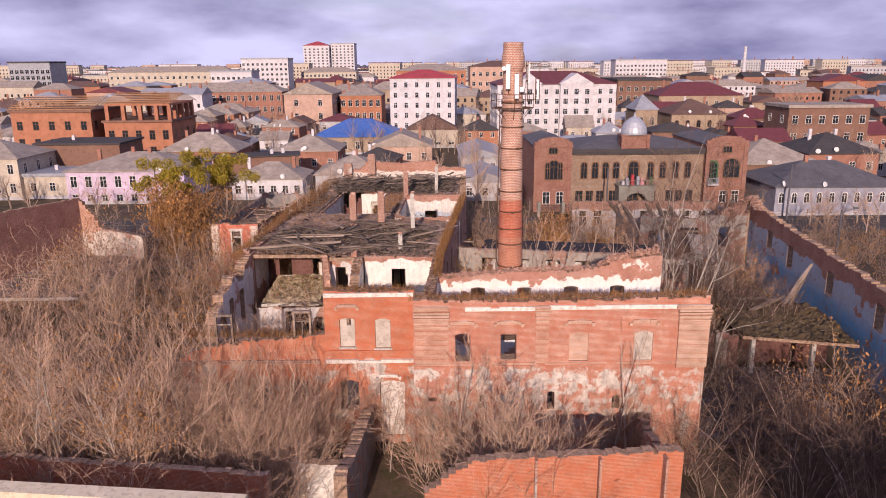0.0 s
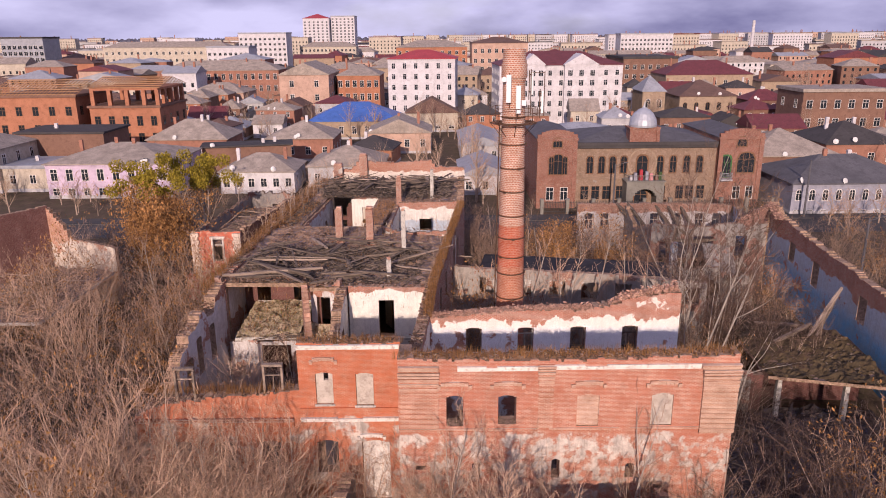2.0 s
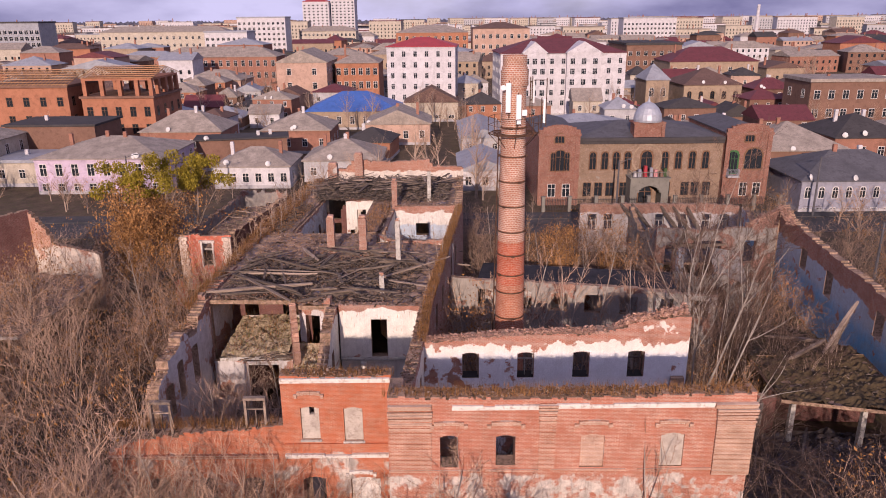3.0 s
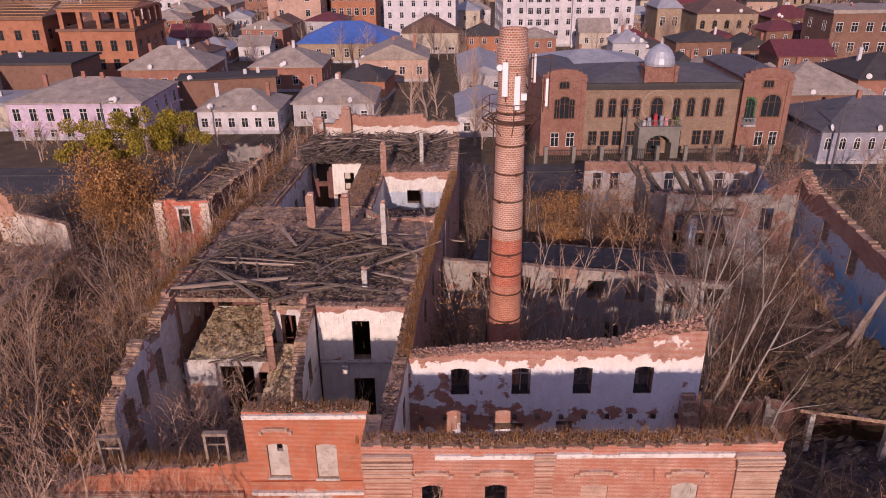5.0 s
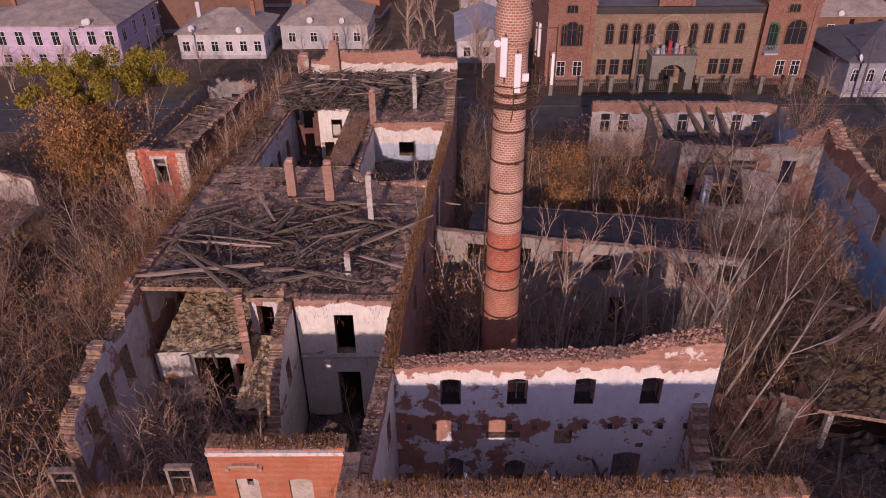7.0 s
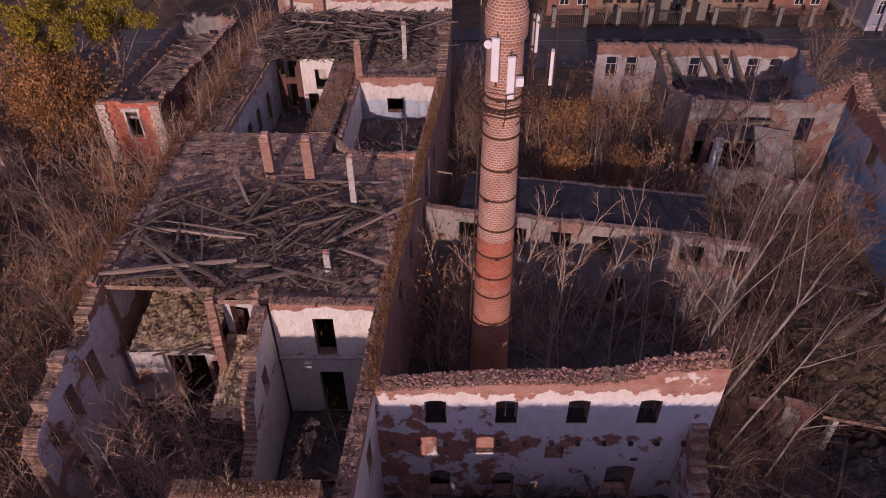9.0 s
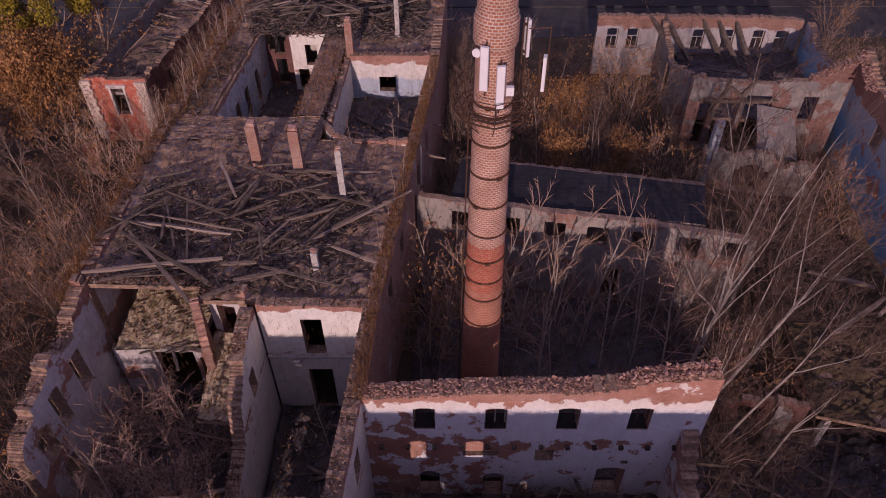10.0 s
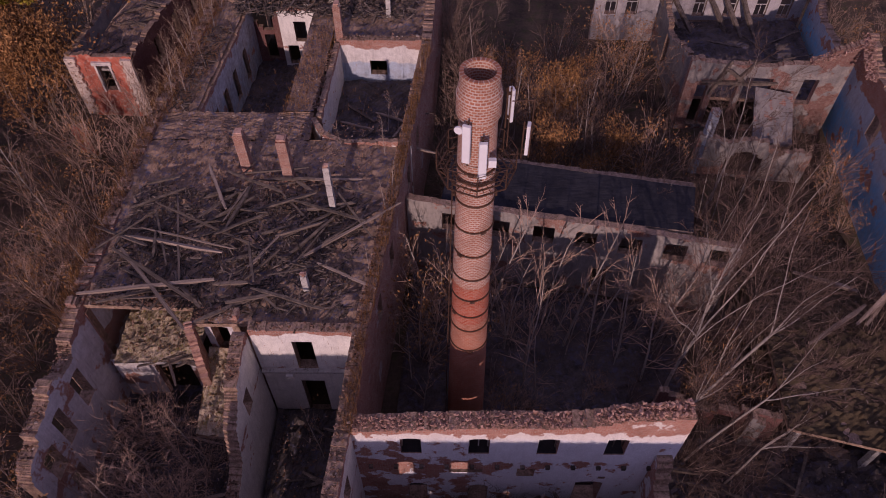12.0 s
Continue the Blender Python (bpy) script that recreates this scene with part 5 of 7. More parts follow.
    for a in (-1.5, 1.6):
        mm = Matrix.Translation((CX, CY, z)) @ Euler((0, 0, a + z * 0.7)).to_matrix().to_4x4()
        sh.box((r + 0.02, -0.12, -0.07), (r + 0.12, 0.12, 0.07), 0, mm)
    put("hoop", sh, m_metal_rust, ch)
sh = Shape()
for r in (1.62, 1.3, 1.0):
    sh.lathe([(r - 0.03, 21.56), (r + 0.03, 21.56), (r + 0.03, 21.62), (r - 0.03, 21.62), (r - 0.03, 21.56)], 8, 0, (CX, CY))
pf = put("platform", sh, m_metal_rust, ch, "rusty octagonal steel grating platform")
_bar = Shape()
_bar.tube((0.78, 0, 0), (1.58, 0, 0), 0.015, 0.015, 4)
GRATE = _bar.data("grating_bar", [m_metal_rust])
for k in range(32):
    put("grating_bar", GRATE, [], pf, m=pose(CX, CY, 21.59, 0, 0, 360 * k / 32))
for k in range(8):
    a, b = 2 * math.pi * k / 8, 2 * math.pi * (k + 1) / 8
    p, q = [Vector((CX + 1.62 * math.cos(t), CY + 1.62 * math.sin(t), 21.6)) for t in (a, b)]
    sh = Shape()
    sh.tube(p, p + Vector((0, 0, 1.05)), 0.025, 0.025, 5)
    put("rail_post", sh, m_metal_rust, pf)
    for h in (0.55, 1.05):
        sh = Shape()
        sh.tube(p + Vector((0, 0, h)), q + Vector((0, 0, h)), 0.02, 0.02, 5)
        put("rail", sh, m_metal_rust, pf)
    sh = Shape()
    sh.tube(p, Vector((CX + 0.80 * math.cos(a), CY + 0.80 * math.sin(a), 20.7)), 0.025, 0.025, 5)
    put("strut", sh, m_metal_rust, pf)


def antenna(x, y, z0, z1, yaw, w=0.32, d=0.14):
    t = thing("antenna", "white panel antenna clamped to the chimney platform", "antenna", "panel antennas")
    m = pose(x, y, 0, 0, 0, yaw)
    sh = Shape()
    e = 0.03
    prof = [(-w / 2, d / 2), (-w / 2, -d / 2 + e), (-w / 2 + e, -d / 2), (w / 2 - e, -d / 2), (w / 2, -d / 2 + e), (w / 2, d / 2)]
    lo, hi = [(a, b, z0) for a, b in prof], [(a, b, z1) for a, b in prof]
    n = len(prof)
    sh.mesh(lo + hi, [(k, (k + 1) % n, n + (k + 1) % n, n + k) for k in range(n)] + [tuple(range(n - 1, -1, -1)), tuple(range(n, 2 * n))])
    put("panel", sh, m_panel, t, m=m)
    sh = Shape()
    sh.tube((0, d / 2 + 0.12, z0 - 0.35), (0, d / 2 + 0.12, z1 + 0.1), 0.035, 0.035, 8)
    for zz in (z0 + 0.2, z1 - 0.2):
        sh.box((-0.05, d / 2 - 0.01, zz - 0.04), (0.05, d / 2 + 0.14, zz + 0.04))
    put("mast", sh, m_metal_rust, t, m=m)


antenna(5.38, 54.95, 23.05, 24.85, -20)
antenna(6.02, 54.8, 22.35, 24.15, 5)
antenna(7.85, 56.4, 22.2, 23.7, 80)
antenna(7.15, 57.0, 23.4, 24.95, 110)
sh = Shape()
sh.box((6.25, 54.85, 22.85), (6.55, 55.05, 23.2))
put("radio_box", sh, m_panel, ch)
sh = Shape()
sh.lathe([(0.0, -0.10), (0.10, -0.07), (0.17, 0.0), (0.17, 0.08), (0.0, 0.08)], 14)
put("dish", sh, m_panel, ch, m=pose(5.1, 55.1, 24.55, 90, 0, -20))
sh = Shape()
for z in (22.2, 24.9):
    sh.tube((7.1, 56.3, z), (7.95, 56.35, z), 0.025, 0.025, 5)
sh.tube((7.95, 56.35, 22.0), (7.95, 56.35, 25.0), 0.03, 0.03, 6)
sh.tube((7.1, 56.9, 22.0), (7.1, 56.9, 25.1), 0.03, 0.03, 6)
put("bracket", sh, m_metal_rust, ch)
sh = Shape()
for s in (-0.22, 0.22):
    sh.tube((CX - 1.25, CY + s, 0.3), (CX - 0.95, CY + s, 21.5), 0.025, 0.025, 5)
for k in range(60):
    z = 0.6 + k * 0.35
    x = CX - 1.25 + 0.3 * (z - 0.3) / 21.2
    sh.tube((x, CY - 0.22, z), (x, CY + 0.22, z), 0.014, 0.014, 4)
put("ladder", sh, m_metal_rust, ch)

# ---- trees and shrubs ----
def grow(sh_a, sh_b, p, d, L, r, level, spec, rnd, tips, stout=1, fine=0.010):
    """One branch and, along it, its side branches. The first levels of wood go into the first shape, the twigs into the second."""
    segs, sides, kids, spread, ratio, up, wob = spec[level]
    sh = sh_a if level < stout else sh_b
    last = level == len(spec) - 1
    step = L / segs
    pts = [(p, r)]
    for k in range(segs):
        d = (d + Vector((rnd.gauss(0, wob), rnd.gauss(0, wob), rnd.gauss(0, wob) + up))).normalized()
        p = p + d * step
        pts.append((p, r * (1 - 0.75 * (k + 1) / segs)))
    sh.pipe([q for q, _ in pts], [max(e, fine) for _, e in pts[:-1]] + [0], sides)
    if last:
        tips.append(p)
        return
    for j in range(kids):
        f = (j + rnd.random()) / kids * (0.80 if level == 0 else 0.88) + (0.20 if level == 0 else 0.12)
        i = min(int(f * segs), segs - 1)
        a, b = pts[i], pts[i + 1]
        g = f * segs - i
        at = a[0] * (1 - g) + b[0] * g
        main = (b[0] - a[0]).normalized()
        side = main.orthogonal().normalized()
        side.rotate(Matrix.Rotation(rnd.uniform(0, 6.283), 3, main))
        ang = spread * rnd.uniform(0.6, 1.25)
        nd_ = (main * math.cos(ang) + side * math.sin(ang)).normalized()
        grow(sh_a, sh_b, at, nd_, L * ratio * rnd.uniform(0.6, 1.25) * (1.2 - 0.65 * f), max((a[1] * (1 - g) + b[1] * g) * 0.5, fine), level + 1, spec, rnd, tips, stout, fine)


def leaf_clumps(sh, centres, count, size, radius, rnd, slot=1):
    for c in centres:
        for _ in range(count):
            o = Vector((rnd.gauss(0, 1), rnd.gauss(0, 1), rnd.gauss(0, 0.8))) * radius
            m = Matrix.Translation(c + o) @ Euler((rnd.uniform(0, 6.3), rnd.uniform(0, 6.3), rnd.uniform(0, 6.3))).to_matrix().to_4x4()
            s = size * rnd.uniform(0.6, 1.3)
            v = [m @ Vector(q) for q in ((-s, 0, 0), (0, -s * 0.45, s * 0.15), (s, 0, 0), (0, s * 0.45, s * 0.15))]
            sh.mesh(v, [(0, 1, 2), (0, 2, 3)], slot)


# stems, their lean, length and radius, levels of stout wood, and branch by branch: segments, sides, side branches, spread, ratio, rise, waver
WOOD = {
    "thicket": (9, (0.06, 0.55), (4.0, 7.2), (0.026, 0.046), 1, [(6, 3, 9, 0.72, 0.42, 0.01, 0.08), (2, 3, 6, 0.75, 0.52, 0.02, 0.15), (1, 3, 0, 0.6, 0.5, 0.03, 0.14)]),
    "bramble": (9, (0.10, 0.75), (3.4, 6.0), (0.022, 0.038), 1, [(5, 3, 9, 0.85, 0.44, 0.0, 0.11), (2, 3, 6, 0.8, 0.54, 0.01, 0.18), (1, 3, 0, 0.6, 0.5, 0.03, 0.14)]),
    "fan": (10, (0.12, 0.85), (4.8, 7.8), (0.026, 0.042), 1, [(6, 3, 9, 0.62, 0.42, 0.015, 0.07), (2, 3, 6, 0.68, 0.52, 0.02, 0.13), (1, 3, 0, 0.55, 0.5, 0.03, 0.12)]),
    "leafy": (8, (0.08, 0.50), (4.0, 6.6), (0.026, 0.045), 1, [(6, 3, 9, 0.7, 0.40, 0.02, 0.08), (2, 3, 5, 0.7, 0.5, 0.03, 0.15), (1, 3, 0, 0.6, 0.5, 0.04, 0.14)]),
    "tree": (1, (0.0, 0.10), (8.5, 10.0), (0.09, 0.12), 2, [(8, 5, 15, 0.62, 0.44, 0.01, 0.04), (4, 3, 7, 0.6, 0.42, 0.04, 0.09), (2, 3, 5, 0.6, 0.5, 0.04, 0.13), (1, 3, 0, 0.5, 0.5, 0.03, 0.14)]),
    "grove": (1, (0.0, 0.10), (8.5, 10.0), (0.06, 0.085), 1, [(8, 5, 13, 0.60, 0.40, 0.01, 0.04), (4, 3, 6, 0.6, 0.42, 0.04, 0.09), (2, 3, 4, 0.6, 0.5, 0.04, 0.13), (1, 3, 0, 0.5, 0.5, 0.03, 0.14)]),
    "broad": (1, (0.0, 0.06), (6.0, 6.6), (0.14, 0.17), 2, [(5, 6, 15, 0.78, 0.70, 0.02, 0.05), (5, 3, 8, 0.6, 0.42, 0.04, 0.09), (2, 3, 6, 0.6, 0.5, 0.04, 0.13), (1, 3, 0, 0.6, 0.5, 0.03, 0.14)]),
    "sapling": (1, (0.0, 0.12), (6.6, 7.6), (0.05, 0.065), 1, [(9, 5, 14, 0.62, 0.28, 0.01, 0.03), (3, 3, 5, 0.55, 0.45, 0.05, 0.10), (1, 3, 0, 0.5, 0.5, 0.04, 0.14)]),
    "town": (1, (0.0, 0.05), (7.0, 8.0), (0.15, 0.18), 2, [(4, 4, 18, 0.65, 0.5, 0.02, 0.05), (2, 3, 9, 0.55, 0.5, 0.06, 0.1), (1, 3, 0, 0.6, 0.5, 0.03, 0.14)]),
    "leafed": (2, (0.10, 0.30), (7.4, 8.6), (0.09, 0.12), 2, [(7, 5, 14, 0.6, 0.45, 0.02, 0.05), (4, 3, 7, 0.55, 0.45, 0.05, 0.1), (2, 3, 4, 0.6, 0.5, 0.03, 0.12)]),
    "host": (1, (0.0, 0.05), (8.8, 9.2), (0.18, 0.20), 2, [(7, 6, 15, 0.7, 0.55, 0.03, 0.05), (4, 4, 7, 0.6, 0.45, 0.05, 0.1), (3, 3, 4, 0.6, 0.5, 0.03, 0.12)]),
}


def woody(kind, seed):
    """Meshes of one plant: its wood, its twigs and, where it keeps them, its leaves."""
    rnd = random.Random(seed)
    a, b, tips = Shape(), Shape(), []
    stems, lean, long, thick, stout, spec = WOOD[kind]
    turn = rnd.uniform(0, 6.283)
    for k in range(stems):
        t = turn + 2.4 * k + rnd.uniform(-0.3, 0.3)
        e = rnd.uniform(*lean)
        grow(a, b, Vector((math.cos(t) * 0.02 * (stems > 1), math.sin(t) * 0.02 * (stems > 1), -0.5)), Vector((math.cos(t) * e, math.sin(t) * e, 1)).normalized(), rnd.uniform(*long), rnd.uniform(*thick), 0, spec, rnd, tips, stout)
    if kind == "leafy":
        leaf_clumps(b, [t for t in tips if rnd.random() < 0.4], 4, 0.085, 0.16, rnd, 1)
    if kind == "leafed":
        leaf_clumps(b, [t for t in tips if rnd.random() < 0.8], 18, 0.12, 0.42, rnd, 1)
    if kind == "host":
        leaf_clumps(b, [t for t in tips if t.z < 8.2 and rnd.random() < 0.5], 12, 0.12, 0.42, rnd, 1)
        summit = max(t.z for t in tips)
        balls = []
        for t in rnd.sample(tips, len(tips)):
            if t.z > summit - 3.0 and all((t - q).length > 0.95 for q in balls):
                balls.append(t)
        for t in balls[:20]:
            R = rnd.uniform(0.40, 0.72)
            for _ in range(300):
                o = Vector((rnd.gauss(0, 1), rnd.gauss(0, 1), rnd.gauss(0, 1))).normalized() * R * rnd.random() ** 0.4
                leaf_clumps(b, [t + o], 1, 0.11, 0.02, rnd, 2)
    bark = m_pale_bark if kind in ("sapling", "tree", "grove") else m_bark
    # Bramble and grove get the twigs with shade put into their colour.
    twig = m_twig_shade if kind in ("bramble", "leafed", "host", "grove") else m_twig
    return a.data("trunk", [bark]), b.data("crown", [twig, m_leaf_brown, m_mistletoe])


def leaning_tree(seed, foot, fork, tips_at, r):
    """A pale tree whose trunk rises from its foot to the fork, with limbs that reach for the places given and fine twigs along them."""
    rnd = random.Random(seed)
    a, b, tips = Shape(), Shape(), []
    limb = [(9, 5, 11, 0.66, 0.46, 0.012, 0.075), (5, 4, 6, 0.62, 0.46, 0.02, 0.10), (3, 3, 4, 0.6, 0.5, 0.03, 0.13), (1, 3, 0, 0.5, 0.5, 0.03, 0.14)]
    o, p, q = Vector(foot), Vector((0, 0, -0.5)), Vector(fork) - Vector(foot)
    bend = Vector((rnd.uniform(-0.25, 0.25), rnd.uniform(-0.2, 0.2), 0))
    n = 7
    line = [p.lerp(q, k / n) + bend * math.sin(math.pi * k / n) for k in range(n + 1)]
    a.pipe(line, [r * (1 - 0.35 * k / n) for k in range(n + 1)], 8)
    for k, end in enumerate(tips_at):
        at = line[n] if k < 3 else line[n - 1 - (k % 3)]
        d = Vector(end) - o - at
        grow(a, b, at, d.normalized(), d.length, r * (0.42 if k < 3 else 0.28), 0, limb, rnd, tips, 1)
    for k in range(5):
        at = line[2 + k % 5]
        d = Vector((rnd.uniform(-1, 1), rnd.uniform(-1, 1), 0.9)).normalized()
        grow(a, b, at, d, rnd.uniform(1.6, 3.2), r * 0.13, 1, limb, rnd, tips, 1)
    t = thing("tree", "tall bare pale-barked tree with leaning forked limbs", "tree", "leaning trees beside the ruin", m=Matrix.Translation(foot))
    put("trunk", a, m_tree_bark, t)
    put("crown", b, m_twig_shade, t)


PLANTS = {
    "thicket": [woody("thicket", k) for k in (1, 2, 3, 4, 5)], "bramble": [woody("bramble", k) for k in (6, 7, 8)], "fan": [woody("fan", k) for k in (81, 82, 83)], "leafy": [woody("leafy", k) for k in (5, 6)], "tree": [woody("tree", k) for k in (11, 12, 13)], "grove": [woody("grove", k) for k in (14, 15, 16)],
    "broad": [woody("broad", k) for k in (21, 22)], "sapling": [woody("sapling", k) for k in (31, 32, 33, 34)],
    "town": [woody("town", k) for k in (71, 72, 73, 74)], "leafed": [woody("leafed", k) for k in (51, 52)], "host": [woody("host", 61)]}
SAYS = {"grove": ("tree", "slender bare tree with a pale stem", "tree"), "bramble": ("shrub", "bare thicket shrub, twigs darkened in place of shade", "shrub"), "fan": ("shrub", "wide bare shrub of fine tan rods", "shrub"), "thicket": ("shrub", "bare brown many-stemmed shrub of the thicket", "shrub"), "leafy": ("shrub", "brown shrub keeping some dry leaves", "shrub"), "tree": ("tree", "bare leafless tree with fine brown twigs", "tree"),
        "broad": ("tree", "broad bare tree with spreading crown", "tree"), "sapling": ("sapling", "thin pale-barked birch sapling, leafless", "sapling"),
        "town": ("tree", "bare brown street tree among the houses", "tree"), "leafed": ("tree", "tree with dry orange-brown leaves", "tree"), "host": ("tree", "tree hung with yellow-green mistletoe balls", "tree")}
plant_rnd = random.Random(77)


JOINED = {}


def join_plants(name, label, cat):
    """All the plants gathered under a name, as one mesh."""
    vs, loops, starts, totals, slots, n, l = [], [], [], [], [], 0, 0
    for (trunk, crown), m in JOINED[name]:
        for me, first in ((trunk, 0), (crown, 1)):
            co = np.empty(len(me.vertices) * 3, np.float32)
            me.vertices.foreach_get("co", co)
            r = np.array(m.to_3x3(), np.float32)
            vs.append(co.reshape(-1, 3) @ r.T + np.array(m.translation, np.float32))
            ix = np.empty(len(me.loops), np.int32)
            me.loops.foreach_get("vertex_index", ix)
            k = len(me.polygons)
            st, sl = np.empty(k, np.int32), np.empty(k, np.int32)
            me.polygons.foreach_get("loop_start", st)
            me.polygons.foreach_get("material_index", sl)
            loops.append(ix + n)
            starts.append(st + l)
            slots.append(sl + first)
            n += len(me.vertices)
            l += len(ix)
    me = bpy.data.meshes.new(name)
    me.vertices.add(n)
    me.vertices.foreach_set("co", np.concatenate(vs).ravel())
    me.loops.add(l)
    me.loops.foreach_set("vertex_index", np.concatenate(loops))
    st = np.concatenate(starts)
    me.polygons.add(len(st))
    me.polygons.foreach_set("loop_start", st)
    for mat in (m_bark, m_twig, m_leaf_brown):
        me.materials.append(mat)
    me.polygons.foreach_set("material_index", np.concatenate(slots))
    me.update(calc_edges=True)
    put(name, me, [], label=label, category=cat, kind="stuff")


def plant(kind, x, y, s=1.0, z=None, yaw=None, lean=(0, 0), which=None, group="", joined=""):
    name, label, cat = SAYS[kind]
    z = ground_height(x, y) if z is None else z
    i = plant_rnd.randrange(len(PLANTS[kind])) if which is None else which
    yaw = plant_rnd.uniform(0, 360) if yaw is None else yaw
    m = pose(x, y, z - 0.05, lean[0], lean[1], 0) @ pose(0, 0, 0, 0, 0, yaw) @ Matrix.Diagonal((s, s, s * plant_rnd.uniform(0.9, 1.12), 1))
    if joined:
        JOINED.setdefault(joined, []).append((PLANTS[kind][i], m))
        return
    t = thing(name, label, cat, group, m=m)
    for part_name, me in zip(("trunk", "crown"), PLANTS[kind][i]):
        put(part_name, me, [], t)
    return t


def scatter(kinds, x0, x1, y0, y1, gap, s, seed, skip=lambda x, y: False, group="", z=None, joined=""):
    rnd = random.Random(seed)
    y = y0
    while y < y1:
        x = x0 + rnd.uniform(0, gap)
        while x < x1:
            px, py = x + rnd.uniform(-0.4, 0.4) * gap, y + rnd.uniform(-0.4, 0.4) * gap
            if not skip(px, py):
                plant(rnd.choice(kinds), px, py, rnd.uniform(*s), group=group, z=z, joined=joined)
            x += gap
        y += gap


def off_left(x, y):
    return x > -18.2 + (y - 50) * 0.07 or (x > -29.5 and y > 81.5) or (x < -39 and y > 62 and x > -47) or (y > 77 and x < -28)
scatter(("thicket", "leafy", "thicket", "bramble", "fan", "leafy"), -58, -17, 39.5, 84, 3.75, (0.95, 1.5), 101, off_left, "thicket west of the ruin")
scatter(("tree", "broad"), -56, -20, 44, 80, 9.5, (0.7, 0.95), 102, off_left, "trees west of the ruin")
scatter(("thicket", "fan"), -15.5, -8.0, 36.8, 43, 2.1, (0.75, 1.15), 143, group="thicket before the front wall")
for k in range(9):
    plant(("sapling", "tree", "sapling")[k % 3], -15.6 + k * 0.95, 40.6 + 0.8 * (k % 3), (1.0, 0.72, 1.15)[k % 3], group="trees before the front wall")
scatter(("thicket", "fan", "leafy"), -31, -16.0, 36.8, 43, 2.5, (1.0, 1.5), 103, group="thicket before the front wall")
scatter(("tree", "broad", "tree", "fan"), -30, -16.0, 37.5, 43, 3.6, (0.8, 1.15), 120, group="trees before the front wall")
scatter(("bramble", "thicket", "bramble"), -34, -7, 31.8, 35.0, 2.9, (0.7, 1.05), 121, group="shrubs along the yard wall")
scatter(("thicket", "fan"), -8, -1, 39.3, 42.5, 2.2, (0.6, 1.05), 104, lambda x, y: -6.5 < x < -4, "thicket before the front wall")
# Thickets here carry the darker twigs in place of shade.
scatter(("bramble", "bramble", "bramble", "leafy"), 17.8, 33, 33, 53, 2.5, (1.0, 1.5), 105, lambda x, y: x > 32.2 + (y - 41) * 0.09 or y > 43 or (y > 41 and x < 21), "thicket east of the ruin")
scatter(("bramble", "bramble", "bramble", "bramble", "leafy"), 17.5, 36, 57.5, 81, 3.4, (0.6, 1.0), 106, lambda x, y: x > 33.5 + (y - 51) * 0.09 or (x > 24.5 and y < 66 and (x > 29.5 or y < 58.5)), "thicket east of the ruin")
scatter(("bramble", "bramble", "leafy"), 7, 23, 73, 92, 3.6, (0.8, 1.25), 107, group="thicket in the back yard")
scatter(("bramble", "thicket", "leafy"), 2.5, 19.5, 52.5, 65, 3.1, (0.4, 0.8), 108, lambda x, y: (x - CX) ** 2 + (y - CY) ** 2 < 4, "shrubs in the court")
scatter(("bramble", "thicket"), 0.8, 15.8, 45.0, 49.6, 2.2, (0.35, 0.62), 123, group="weeds in the hall", z=0.9)
scatter(("thicket",), -15.5, -7.5, 45.5, 54.6, 2.5, (0.65, 1.05), 109, group="shrubs in the west room", z=1.0)
scatter(("bramble",), 26, 36, 77, 83, 3.0, (0.6, 0.9), 110, group="shrubs in the yard ruin")
scatter(("thicket",), 3.5, 6.5, 72, 98, 3.0, (0.9, 1.3), 111, group="shrubs beside the wing", joined="brush")
scatter(("thicket",), -19.5, -16.2, 84, 100, 2.6, (0.8, 1.2), 112, lambda x, y: x < -20.5 + (y - 85) * 0.13 or x > -15.6 + (y - 84) * 0.1, "shrubs beside the wing", joined="brush")
scatter(("bramble", "bramble", "leafy"), 39.5, 62, 52, 103, 5.0, (0.8, 1.3), 122, lambda x, y: x < 38.5 + (y - 61) * 0.09 or (x > 50 and y > 98), "shrubs beyond the yard wall", joined="brush")
scatter(("bramble", "thicket", "leafy"), -58, -36, 83, 97, 4.2, (0.6, 1.0), 144, lambda x, y: y < 84 and x < -40, "brush behind the roofless shed", joined="brush")
plant("broad", 3.0, 33.6, 1.15, yaw=40)
for x, y, s in ((4.4, 33.4, 1.15), (5.8, 34.0, 1.0), (2.2, 35.0, 1.0), (7.4, 33.4, 0.8)):
    plant("broad", x, y, s, group="round shrubs before the pit")
for x, y, s in ((3.6, 34.4, 1.15), (5.2, 33.2, 1.05), (6.6, 34.4, 0.95), (2.4, 33.2, 1.0), (8.0, 34.2, 0.75), (1.0, 40.1, 1.25), (2.0, 40.2, 1.1), (0.2, 39.6, 0.95), (11.0, 40.1, 0.9), (12.6, 39.9, 0.75), (-0.8, 39.4, 0.9), (15.6, 40.0, 0.9), (14.0, 40.2, 0.7)):
    plant("fan", x, y, s, group="shrubs before the front wall")
plant("sapling", 11.7, 40.0, 1.3, which=0)
plant("sapling", 1.3, 39.9, 1.15, which=1)
plant("tree", 1.0, 39.6, 0.9)
plant("sapling", 10.6, 39.8, 1.2)
plant("broad", 6.2, 38.5, 0.75)
plant("fan", 4.6, 34.6, 0.9)
plant("fan", 1.4, 33.8, 0.8)
for k in range(8):
    plant("fan", -18.4 + k * 1.45, 40.0 + 1.1 * (k % 2), (1.4 if k < 2 else 0.95) + 0.12 * (k % 3), group="thicket before the front wall")
